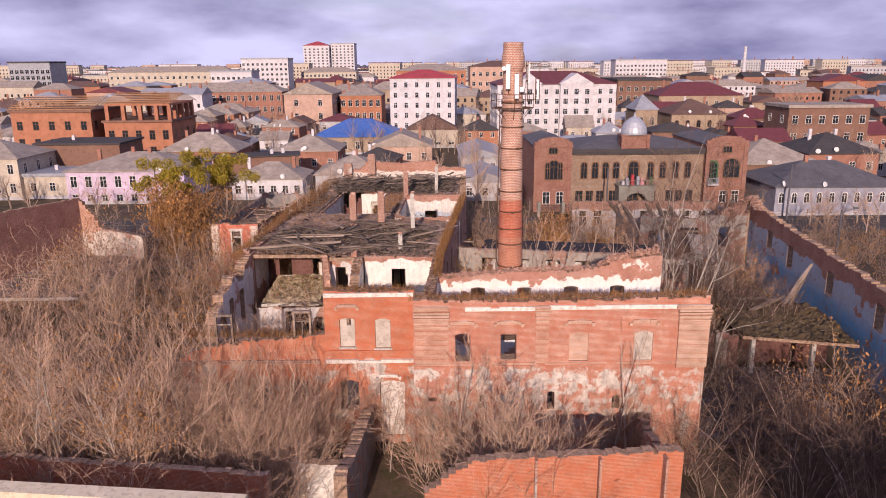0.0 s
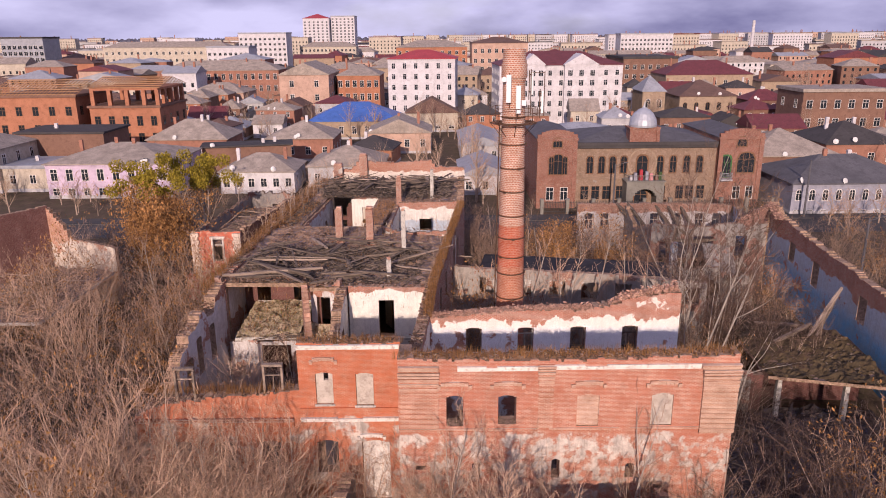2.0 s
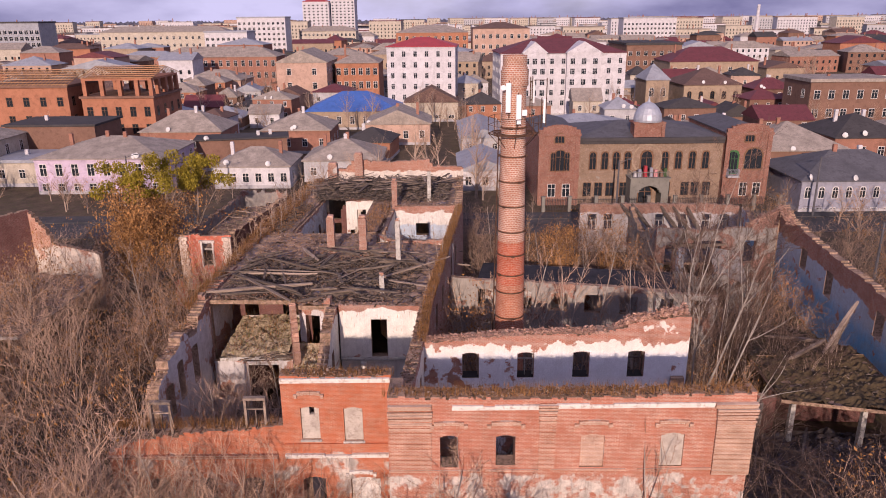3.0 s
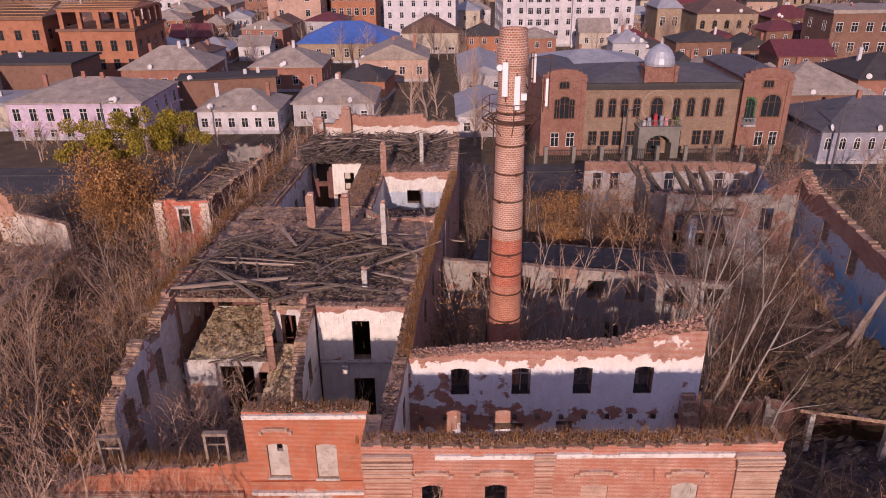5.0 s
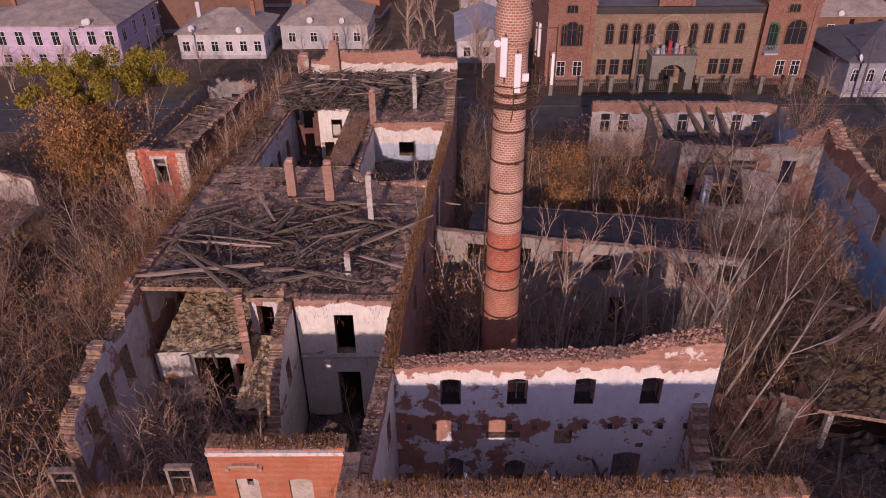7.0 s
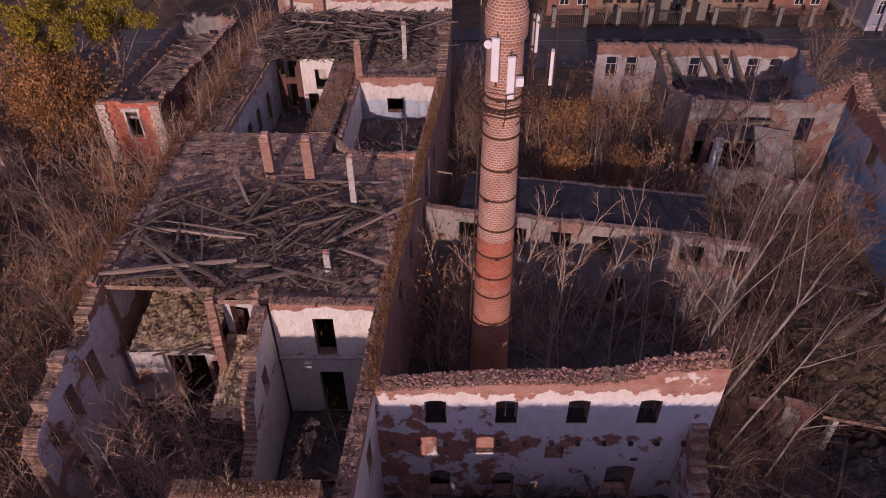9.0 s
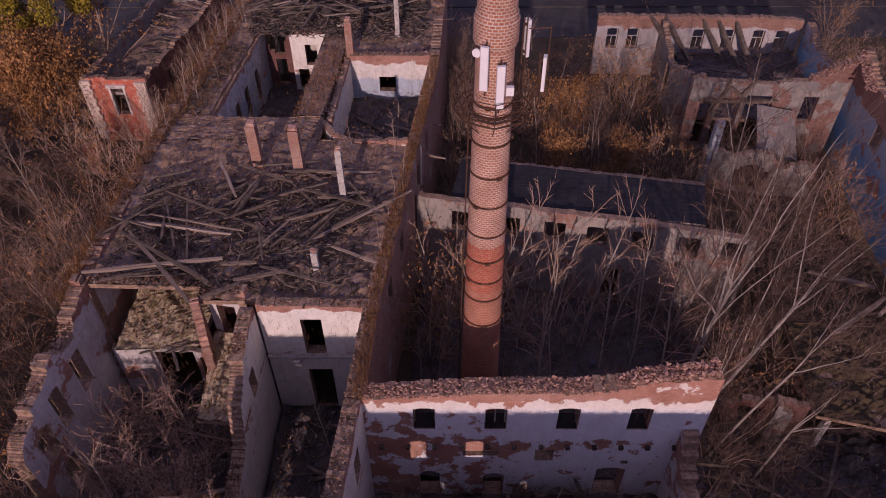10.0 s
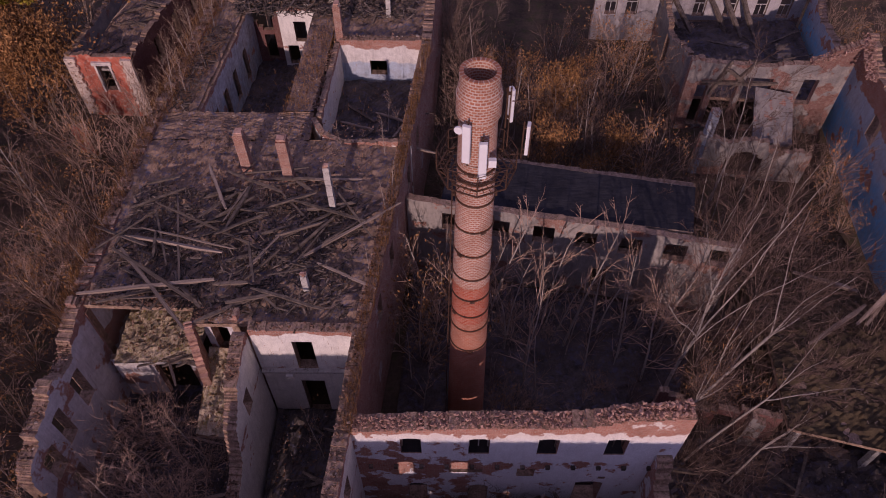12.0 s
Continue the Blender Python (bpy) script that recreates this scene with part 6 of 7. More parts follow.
for k in range(9):
    plant(("tree", "tree", "broad")[k % 3], -17.6 + k * 1.2, 41.6 + 0.9 * (k % 2), (0.85 if k < 2 else 0.6) + 0.1 * (k % 3), group="trees before the front wall")
for x, y, s in ((-7.8, 38.6, 1.0), (-10.4, 37.6, 1.05), (-13.0, 38.4, 1.1), (-6.6, 40.8, 0.8), (-9.2, 34.6, 0.9)):
    plant("fan", x, y, s)
for x, y, s in ((16.2, 39.6, 0.9), (17.6, 36.2, 1.3), (19.8, 34.2, 1.3), (23.0, 33.6, 1.4), (15.2, 34.8, 0.9)):
    plant("bramble", x, y, s)
for x, y, s in ((-3.2, 40.2, 0.8), (-6.0, 41.5, 0.75), (-8.4, 42.0, 0.95), (-10.6, 41.8, 0.9), (14.6, 39.6, 0.8)):
    plant("sapling", x, y, s)
for x, y, s in ((-12.5, 47.8, 1.0), (-11.2, 48.6, 0.9), (-14.2, 47.2, 0.8), (-9.4, 52.0, 0.9), (-2.6, 52.3, 0.75), (-13.2, 52.0, 0.85)):
    plant("sapling", x, y, s, z=1.0)
for x, y, s in ((9.7, 58.2, 1.35), (10.4, 57.4, 1.1), (8.6, 60.5, 1.2), (12.6, 60, 0.8), (7.9, 62.2, 0.8), (11.4, 62.6, 0.9), (14.2, 61.6, 0.8), (15.8, 59.4, 0.75), (2.4, 58.0, 0.7), (3.4, 63.8, 0.85), (9.0, 55.2, 0.6), (17.6, 62.0, 0.9), (13.3, 56.4, 0.6), (6.8, 63.4, 1.15), (8.2, 63.9, 1.0), (10.2, 62.9, 1.2), (12.2, 62.2, 1.1), (14.8, 62.8, 1.15), (16.4, 61.6, 1.1), (18.6, 60.8, 1.2), (19.4, 63.0, 1.1), (4.2, 65.2, 1.1), (3.2, 56.2, 0.8)):
    plant("sapling", x, y, s)
for k in range(13):
    plant("sapling", 3.6 + k * 1.25, 63.6 - k * 0.2 - 1.6 * (k % 3), 1.3 + 0.12 * (k % 4), group="saplings in the court")
plant("leafy", 3.0, 59.6, 1.5)
plant("leafy", 3.9, 62.6, 1.25)
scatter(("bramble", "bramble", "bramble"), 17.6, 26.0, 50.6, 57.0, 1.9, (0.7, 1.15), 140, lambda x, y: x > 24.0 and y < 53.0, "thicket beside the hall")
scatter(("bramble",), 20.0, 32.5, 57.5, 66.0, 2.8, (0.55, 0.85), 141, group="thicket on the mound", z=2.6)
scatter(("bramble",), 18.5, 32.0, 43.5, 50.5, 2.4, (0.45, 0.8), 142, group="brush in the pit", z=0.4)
leaning_tree(1, (18.2, 56.3, 0.0), (18.5, 56.5, 8.3), [(21.6, 59.0, 19.5), (18.6, 58.5, 18.0), (15.2, 56.2, 15.6), (23.4, 58.0, 16.2), (16.2, 54.6, 14.0)], 0.13)
leaning_tree(2, (18.6, 55.2, 0.0), (22.1, 56.0, 9.3), [(24.6, 57.2, 14.8), (22.4, 57.8, 16.8), (26.2, 56.6, 13.2), (24.0, 54.8, 13.4)], 0.11)
leaning_tree(3, (18.9, 52.7, 0.0), (21.2, 52.6, 8.4), [(23.9, 53.2, 12.4), (25.2, 52.6, 11.0), (22.4, 53.6, 12.8)], 0.08)
leaning_tree(4, (21.2, 51.4, 0.0), (22.0, 51.6, 4.6), [(24.8, 52.2, 7.4), (25.6, 51.4, 6.4), (23.0, 52.2, 8.2)], 0.08)
leaning_tree(5, (18.0, 52.9, 0.0), (17.9, 53.0, 7.2), [(17.3, 53.0, 12.6), (18.7, 53.6, 12.0), (19.6, 53.2, 10.6)], 0.075)
leaning_tree(6, (24.0, 72.0, 0.0), (24.6, 72.4, 6.5), [(27.0, 73.5, 13.5), (24.8, 74.0, 14.5), (22.4, 72.6, 12.5)], 0.11)
leaning_tree(7, (20.4, 60.2, 0.0), (20.9, 60.4, 6.4), [(23.4, 61.4, 13.0), (20.4, 61.4, 13.8), (18.6, 60.2, 12.0)], 0.10)
grove = random.Random(55)
for k in range(34):
    x, y = (19.5 + 12.0 * grove.random(), 66.0 + 11.0 * grove.random()) if k < 13 else (19.6 + 4.0 * grove.random(), 57.0 + 8.0 * grove.random()) if k < 20 else (7.0 + 13.0 * grove.random(), 74.0 + 14.0 * grove.random())
    plant("grove", x, y, grove.uniform(0.7, 1.05), group="slender trees beyond the court")
for x, y, s in ((14, 82, 1.1), (17.4, 77, 1.0), (10, 86, 1.0), (12, 76, 1.0), (15.5, 84, 1.0), (15.0, 74.5, 0.8)):
    plant("leafed", x, y, s * 0.7)
for x, y, s, yaw in ((-33.0, 89.6, 1.42, 0), (-30.8, 90.4, 1.52, 70), (-28.4, 90.6, 1.40, 150)):
    plant("host", x, y, s, yaw=yaw, group="trees with mistletoe")
for x, y, s in ((-33.8, 87.4, 1.25), (-32.2, 86.2, 1.3), (-31.2, 85.6, 1.15), (-30.4, 88.2, 1.28), (-33.4, 83.8, 1.0), (-32.0, 83.0, 0.9)):
    plant("leafed", x, y, s)
top_rnd = random.Random(8)
for k in range(26):
    y = 72 + k * 0.92
    plant("sapling", -15.9 + (y - 73) * 0.09 + top_rnd.uniform(-0.3, 1.0), y, top_rnd.uniform(0.25, 0.5), z=9.6, group="saplings on the wall top")
# saplings rooted on wall tops and in the attic
for x, y, z, s in ((-5.2, 44.3, 10.6, 0.28), (0.3, 59.5, 9.9, 0.35), (0.9, 64.5, 9.9, 0.35), (1.2, 66.5, 9.9, 0.4), (-15.9, 63, 9.6, 0.32), (-15.7, 66, 9.6, 0.3), (-15.3, 72, 9.6, 0.35), (-14.6, 80, 9.6, 0.4), (2.6, 78, 9.9, 0.3), (-14.2, 76, 9.6, 0.45), (-13.4, 79, 9.6, 0.4), (-13.8, 84, 9.7, 0.45), (-13.2, 88, 9.7, 0.5), (-12.6, 92, 9.7, 0.5), (0.2, 75.5, 6.3, 0.5), (1.2, 74, 6.3, 0.45), (-1.0, 73, 6.3, 0.4), (-15.9, 60, 9.6, 0.3), (-2.4, 70.2, 9.6, 0.3), (0.5, 69.8, 9.7, 0.4)):
    plant("sapling", x, y, s, z=z)
# dry grass along the wall tops
def tufts(name, runs, count, h, seed, label):
    rnd = random.Random(seed)
    sh = Shape()
    tot = sum((Vector(q) - Vector(p)).length for p, q, w in runs)
    for p, q, w in runs:
        p, q = Vector(p), Vector(q)
        for _ in range(int(count * (q - p).length / tot)):
            c = p + (q - p) * rnd.random() + Vector((rnd.uniform(-w, w), rnd.uniform(-w, w), 0))
            sh.tube(c, c + Vector((rnd.gauss(0, 0.12), rnd.gauss(0, 0.12), 1)) * h * rnd.uniform(0.4, 1.2), 0.012, 0.004, 3, 0, False)
    put(name, sh, m_leaf_brown, label=label, category="dry grass", kind="stuff")
tufts("dry_grass", [((-1.5, 41.6, 10.9), (16.5, 41.6, 10.95), 0.4), ((-7.4, 44.3, 10.6), (-1.7, 44.3, 10.6), 0.35), ((-17, 44.3, 7.6), (-7.6, 44.3, 7.5), 0.35)], 3000, 0.5, 1, "dry grass growing along the wall tops")
tufts("dry_grass", [((-0.1, 50, 9.8), (0.2, 55.7, 9.9), 0.3), ((0.2, 56, 9.9), (3, 81, 10), 0.35), ((-16.5, 56, 9.6), (-15.6, 73, 9.6), 0.5), ((-15.6, 73, 9.6), (-13.8, 96, 9.7), 0.9)], 5200, 0.75, 2, "dry grass growing along the wall tops")
tufts("dry_grass", [((-8, 57, 9.6), (-7.5, 73, 9.65), 7.0), ((-14.2, 74, 9.6), (-13.2, 84, 9.6), 0.8), ((-6.0, 74, 9.7), (-4.9, 84, 9.7), 1.0), ((-12.3, 56.4, 5.8), (-12.2, 61.4, 6.5), 2.1), ((-8.0, 52.2, 5.1), (-8.0, 56.2, 6.4), 1.0)], 3800, 0.35, 3, "dry weeds growing in the attic litter")

# ---- the town ----
def paint(name, c, rough=0.85, k=0.22, scale=0.35):
    return mottled(name, tuple(v * (1 - k) for v in c), tuple(min(v * (1 + k * 0.6), 0.9) for v in c), scale, rough=rough, bump=0.1, stain=tuple(v * 0.72 for v in c))


w_white, w_lilac, w_cream = paint("white_render", (0.55, 0.53, 0.545)), paint("lilac_render", (0.52, 0.42, 0.53)), paint("cream_render", (0.48, 0.42, 0.34))
# White darkened and cooled in place of a cloud's shadow.
w_shade_white = paint("cloud_shade_white", (0.29, 0.29, 0.34))
w_brick, w_orange, w_brown = paint("town_brick", (0.31, 0.15, 0.105)), paint("orange_brick", (0.38, 0.165, 0.095)), paint("brown_brick", (0.205, 0.115, 0.082))
w_peach, w_grey, w_tan = paint("peach_render", (0.46, 0.31, 0.24)), paint("grey_render", (0.42, 0.41, 0.42)), paint("tan_brick", (0.34, 0.255, 0.18))
r_slate, r_brown, r_red = paint("asbestos_roof", (0.33, 0.28, 0.235), k=0.42, scale=0.6), paint("brown_metal_roof", (0.14, 0.085, 0.07)), paint("red_metal_roof", (0.38, 0.045, 0.05), 0.5)
r_blue, r_grey, r_wine, r_dark = paint("blue_metal_roof", (0.06, 0.14, 0.42), 0.5), paint("grey_metal_roof", (0.30, 0.31, 0.34), 0.5), paint("wine_roof", (0.145, 0.04, 0.045), 0.6), paint("dark_roof", (0.062, 0.056, 0.056))
r_lead = paint("lead_grey_roof", (0.105, 0.102, 0.112), 0.75, 0.3)
r_silver = mottled("silver_dome_metal", (0.34, 0.36, 0.40), (0.48, 0.50, 0.54), 1.5, rough=0.55, metal=0.4, bump=0.1)
m_frame_white = paint("white_frame", (0.66, 0.63, 0.60))
m_frame_grey = paint("grey_frame", (0.55, 0.55, 0.57))
m_frame_dark = paint("brown_frame", (0.19, 0.105, 0.06))
w_porch = paint("porch_render", (0.20, 0.19, 0.165))
m_school_red = brickwork("school_red_brick", (0.31, 0.115, 0.075), (0.24, 0.085, 0.055), (0.28, 0.20, 0.16))
m_school_tan = brickwork("school_tan_brick", (0.31, 0.205, 0.135), (0.245, 0.16, 0.105), (0.27, 0.21, 0.165), dirt=1.0, cover=[(0, 0.3), (4.4, 0.36), (5, 0.2), (9, 0.3), (12, 0.4)], plaster=[(0, (0.25, 0.20, 0.16)), (12, (0.25, 0.20, 0.16))])
_windows = {}


def window_mesh(w, h, arch=0.0, frame_mat=None, bars=1, trim=0.0, deep=0.06):
    """Frame, sash bars and pane, standing before y = 0; its foot's middle is the origin."""
    key = (w, h, arch, frame_mat.name if frame_mat else "", bars, trim)
    if key in _windows:
        return _windows[key]
    sh = Shape()
    n = 7 if arch else 1
    top = [(-w / 2 + w * k / n, h - arch + (arch * math.sqrt(max(0, 1 - (2 * k / n - 1) ** 2)) if arch else 0)) for k in range(n + 1)]
    outline = [(-w / 2, 0), (w / 2, 0)] + top[::-1]
    sh.face([(x, -0.012, z) for x, z in outline], 1)
    f = 0.07 + trim
    cx, cz = 0, h / 2
    def outer(x, z):
        return (x + (f if x > cx else -f) * (1 if abs(x) > 1e-3 else 0), z + (f if z > cz else -f))
    for (x0, z0), (x1, z1) in zip(outline, outline[1:] + outline[:1]):
        a, b = outer(x0, z0), outer(x1, z1)
        sh.face([(x0, -deep, z0), (x1, -deep, z1), (b[0], -deep, b[1]), (a[0], -deep, a[1])][::-1], 0)
        sh.face([(x0, -deep, z0), (x1, -deep, z1), (x1, 0, z1), (x0, 0, z0)], 0)
        sh.face([(a[0], -deep, a[1]), (b[0], -deep, b[1]), (b[0], 0, b[1]), (a[0], 0, a[1])][::-1], 0)
    for k in range(bars):
        x = -w / 2 + w * (k + 1) / (bars + 1)
        sh.box((x - 0.03, -0.045, 0.01), (x + 0.03, -0.014, h - arch - 0.01 + (arch * 0.9 if arch else 0)))
    sh.box((-w / 2 + 0.01, -0.04, h * 0.66), (w / 2 - 0.01, -0.014, h * 0.66 + 0.06))
    _windows[key] = sh.data("window", [frame_mat or m_frame_white, m_glass])
    return _windows[key]


def roof_shape(w, d, eave, ridge, kind, over=0.4, along="x"):
    sh = Shape()
    x0, x1, y0, y1 = -w / 2 - over, w / 2 + over, -over, d + over
    t = 0.16
    if kind == "flat":
        sh.box((x0, y0, eave), (x1, y1, ridge))
        return sh
    if along == "x":
        k = min((y1 - y0) / 2, (x1 - x0) / 2 - 0.2) if kind == "hip" else 0.0
        a, b = (x0 + k, (y0 + y1) / 2, ridge), (x1 - k, (y0 + y1) / 2, ridge)
    else:
        k = min((x1 - x0) / 2, (y1 - y0) / 2 - 0.2) if kind == "hip" else 0.0
        a, b = ((x0 + x1) / 2, y0 + k, ridge), ((x0 + x1) / 2, y1 - k, ridge)
    c = [(x0, y0, eave), (x1, y0, eave), (x1, y1, eave), (x0, y1, eave)]
    lo = [(x, y, eave - t) for x, y, _ in c]
    if along == "x":
        faces = [(c[0], c[1], b, a), (c[2], c[3], a, b), (c[1], c[2], b), (c[3], c[0], a)]
    else:
        faces = [(c[1], c[2], b, a), (c[3], c[0], a, b), (c[0], c[1], a), (c[2], c[3], b)]
    for f in faces:
        sh.face(f, 0)
    for k in range(4):
        sh.face([lo[k], lo[(k + 1) % 4], c[(k + 1) % 4], c[k]], 0)
    sh.face(lo[::-1], 0)
    return sh


def house(label, x0, x1, y, d, eave, ridge, wall, roof, kind="hip", rows=(), rot=0.0, along="x", side_cols=0, chims=1, over=0.4, seed=0, group="", cat="house", band=None, sides=("left", "right"), pivot=None):
    """One house on the ground; rows: storeys of windows (foot, columns, width, height, arch, frame)."""
    rnd = random.Random(seed + int(x0 * 7 + y))
    w = x1 - x0
    m = pose((x0 + x1) / 2, y, 0, 0, 0, rot)
    t = thing("house", label, cat, group, m=m)
    sh = Shape()
    sh.box((-w / 2, 0, -0.5), (w / 2, d, eave - 0.17 if kind != "flat" else eave))
    put("wall", sh, wall, t)
    sh = Shape()
    sh.box((-w / 2 - 0.06, -0.06, -0.5), (w / 2 + 0.06, d + 0.06, 0.6))
    put("plinth", sh, w_grey, t)
    for z in band or ():
        sh = Shape()
        sh.box((-w / 2 - 0.07, -0.07, z), (w / 2 + 0.07, d + 0.07, z + 0.22))
        put("cornice", sh, wall, t)
    rf = put("roof", roof_shape(w, d, eave, ridge, kind, over, along), roof, t)
    for k in range(chims):
        cx, cy = rnd.uniform(-0.35, 0.35) * w, d * rnd.uniform(0.4, 0.6)
        sh = Shape()
        sh.box((cx - 0.3, cy - 0.25, eave + 0.1), (cx + 0.3, cy + 0.25, ridge + rnd.uniform(0.4, 1.1)))
        sh.box((cx - 0.36, cy - 0.31, ridge + 0.3), (cx + 0.36, cy + 0.31, ridge + 0.42))
        put("flue", sh, w_brick if rnd.random() < 0.6 else w_white, rf)
    if chims > 1 and y < 240:
        for k in range(rnd.randrange(1, 3)):
            put("satellite_dish", DISH, [], rf, "pale round satellite dish", m=pose(rnd.uniform(-0.45, 0.45) * w, -over + 0.1, eave + rnd.uniform(0.3, 0.9), 70, 0, rnd.uniform(-40, 40)))
    for r in rows:
        z, cols, ww, hh = r[:4]
        arch = r[4] if len(r) > 4 else 0.0
        fm = r[5] if len(r) > 5 else m_frame_white
        me = window_mesh(ww, hh, arch, fm, 1, 0.02 if fm is m_frame_white else 0.0)
        for k in range(cols):
            put("window", me, [], t, m=pose(-w / 2 + w * (k + 0.5) / cols, 0, z))
        if side_cols:
            for k in range(side_cols):
                if "left" in sides:
                    put("window", me, [], t, m=pose(-w / 2, d * (k + 0.5) / side_cols, z, 0, 0, -90))
                if "right" in sides:
                    put("window", me, [], t, m=pose(w / 2, d * (k + 0.5) / side_cols, z, 0, 0, 90))
    return t


_d = Shape()
_d.lathe([(0.0, 0.0), (0.25, -0.04), (0.48, -0.16), (0.5, -0.15), (0.25, -0.01), (0.0, 0.04)], 14)
_d.tube((0, 0, 0), (0, 0.25, -0.5), 0.03, 0.03, 5)
DISH = _d.data("satellite_dish", [paint("dish_white", (0.66, 0.65, 0.63))])
BLOCKED = []
def landmark(label, x0, x1, y, d, *args, **kw):
    BLOCKED.append((x0 - 3, x1 + 3, y - 3, y + d + 3))
    return house(label, x0, x1, y, d, *args, **kw)


# the old school across the street
sc = thing("school", "old red and yellow brick two-storey school with silver dome", "school building")
BLOCKED.append((12, 58, 112, 145))
for name, x0, x1, y0, y1, h, mat in (("left_wing", 16.4, 22.8, 120.4, 138, 11.4, m_school_red), ("middle", 22.8, 45.5, 121.2, 136, 10.1, m_school_tan), ("right_wing", 45.5, 52.6, 120.2, 138, 11.4, m_school_red)):
    sh = Shape()
    sh.box((x0, y0, -0.5), (x1, y1, h))
    sh.box((x0 - 0.08, y0 - 0.1, 4.55), (x1 + 0.08, y0 + 0.1, 4.85))
    sh.box((x0 - 0.15, y0 - 0.2, h - 0.35), (x1 + 0.15, y0 + 0.2, h))
    if "wing" in name:
        n = 10
        for k in range(n):
            a, b = x0 + (x1 - x0) * k / n, x0 + (x1 - x0) * (k + 1) / n
            q = (k + 0.5) / n * 2 - 1
            sh.box((a, y0, h), (b, y0 + 0.5, h + 1.35 * math.sqrt(max(0, 1 - q * q))))
        for x in (x0, x1 - 0.7):
            sh.box((x, y0 - 0.15, -0.5), (x + 0.7, y0 + 0.3, h + 0.35))
    else:
        for k in range(40):
            a = x0 + (x1 - x0) * k / 40
            sh.box((a, y0 - 0.35, h - 0.3), (a + 0.28, y0, h - 0.06))
    put(name, sh, mat, sc)
sh = Shape()
sh.box((22.85, 120.72, 9.7), (45.45, 121.14, 10.12))
sh.box((22.85, 120.5, 10.13), (45.45, 121.6, 10.62))
put("eave_board", sh, r_dark, sc, "dark band under the roof edge")
sh = roof_shape(22.6, 15.5, 10.65, 12.3, "hip", 0.1)
put("roof", sh, r_lead, sc, m=pose(34.15, 121.3, 0))
for cx, ww in ((19.6, 6.4), (49.05, 7.1)):
    put("roof", roof_shape(ww, 17.6, 11.42, 12.6, "hip", 0.15, "y"), r_lead, sc, m=pose(cx, 120.75, 0))
sh = Shape()
sh.box((31.3, 121.0, 10.66), (35.9, 123.6, 12.7))
sh.box((31.1, 120.85, 12.7), (36.1, 123.8, 12.95))
for x in (31.2, 35.5):
    sh.box((x, 120.8, 10.66), (x + 0.5, 121.2, 13.0))
dr = put("dome_drum", sh, m_school_red, sc)
sh = Shape()
sh.lathe([(2.15, 12.95), (2.2, 13.3), (2.05, 14.1), (1.6, 15.0), (0.95, 15.6), (0.25, 15.95), (0.12, 16.3), (0.0, 16.9)], 20, 0, (33.6, 122.4))
put("dome", sh, r_silver, dr, "ribbed silver metal dome", smooth=True)
up_win = window_mesh(0.98, 2.7, 0.48, m_frame_dark, 1, 0.1)
low_win = window_mesh(1.2, 2.1, 0.0, m_frame_dark, 1, 0.0)
low_white = window_mesh(1.1, 2.0, 0.0, m_frame_white, 1, 0.0)
for x in (25.1, 27.0, 28.8, 30.6, 36.5, 38.6, 40.8, 42.9):
    put("window", up_win, [], sc, m=pose(x, 121.18, 5.6))
for x in (24.4, 26.2, 28.0, 30.2, 37.0, 40.0, 41.6, 43.4):
    put("window", low_win, [], sc, m=pose(x, 121.18, 1.3))
for x, ww in ((18.7, 0.7), (19.8, 1.3), (20.9, 0.7)):
    put("window", window_mesh(ww, 3.2 if ww > 1 else 2.8, 0.3, m_frame_dark, 1, 0.06), [], sc, m=pose(x, 120.38, 5.6))
for x in (18.6, 20.9, 48.9, 51.0):
    put("window", low_white, [], sc, m=pose(x, (120.38 if x < 30 else 120.18), 1.4))
put("window", window_mesh(2.7, 3.2, 1.0, m_frame_dark, 2, 0.12), [], sc, m=pose(50.0, 120.18, 5.7))
put("balcony_door", window_mesh(1.5, 3.4, 0.7, paint("green_frame", (0.05, 0.14, 0.05)), 2, 0.16), [], sc, "green arched balcony door", m=pose(46.8, 120.18, 5.0))
put("balcony_door", window_mesh(1.7, 3.2, 0.8, m_frame_dark, 1, 0.15), [], sc, m=pose(33.6, 121.18, 5.2))
for cx, z in ((19.6, 10.0), (49.05, 10.0)):
    put("attic_window", window_mesh(1.4, 1.4, 0.7, m_frame_dark, 2, 0.1), [], sc, m=pose(cx, 120.3 if cx < 30 else 120.1, z))
sh = Shape()
n = 28
for k in range(n):
    a, b = 2 * math.pi * k / n, 2 * math.pi * (k + 1) / n
    for r0, r1 in ((2.15, 2.4),):
        sh.face([(33.6 + r0 * math.cos(a), 121.08, 7.2 + r0 * math.sin(a)), (33.6 + r1 * math.cos(a), 121.08, 7.2 + r1 * math.sin(a)), (33.6 + r1 * math.cos(b), 121.08, 7.2 + r1 * math.sin(b)), (33.6 + r0 * math.cos(b), 121.08, 7.2 + r0 * math.sin(b))][::-1], 0)
        sh.face([(33.6 + r1 * math.cos(a), 121.08, 7.2 + r1 * math.sin(a)), (33.6 + r1 * math.cos(b), 121.08, 7.2 + r1 * math.sin(b)), (33.6 + r1 * math.cos(b), 121.2, 7.2 + r1 * math.sin(b)), (33.6 + r1 * math.cos(a), 121.2, 7.2 + r1 * math.sin(a))], 0)
put("round_moulding", sh, w_tan, sc)
sh = Shape()
sh.box((30.6, 118.4, -0.4), (31.7, 121.3, 4.6))
sh.box((35.5, 118.4, -0.4), (36.6, 121.3, 4.6))
sh.box((31.7, 118.4, 3.5), (35.5, 121.3, 4.6))
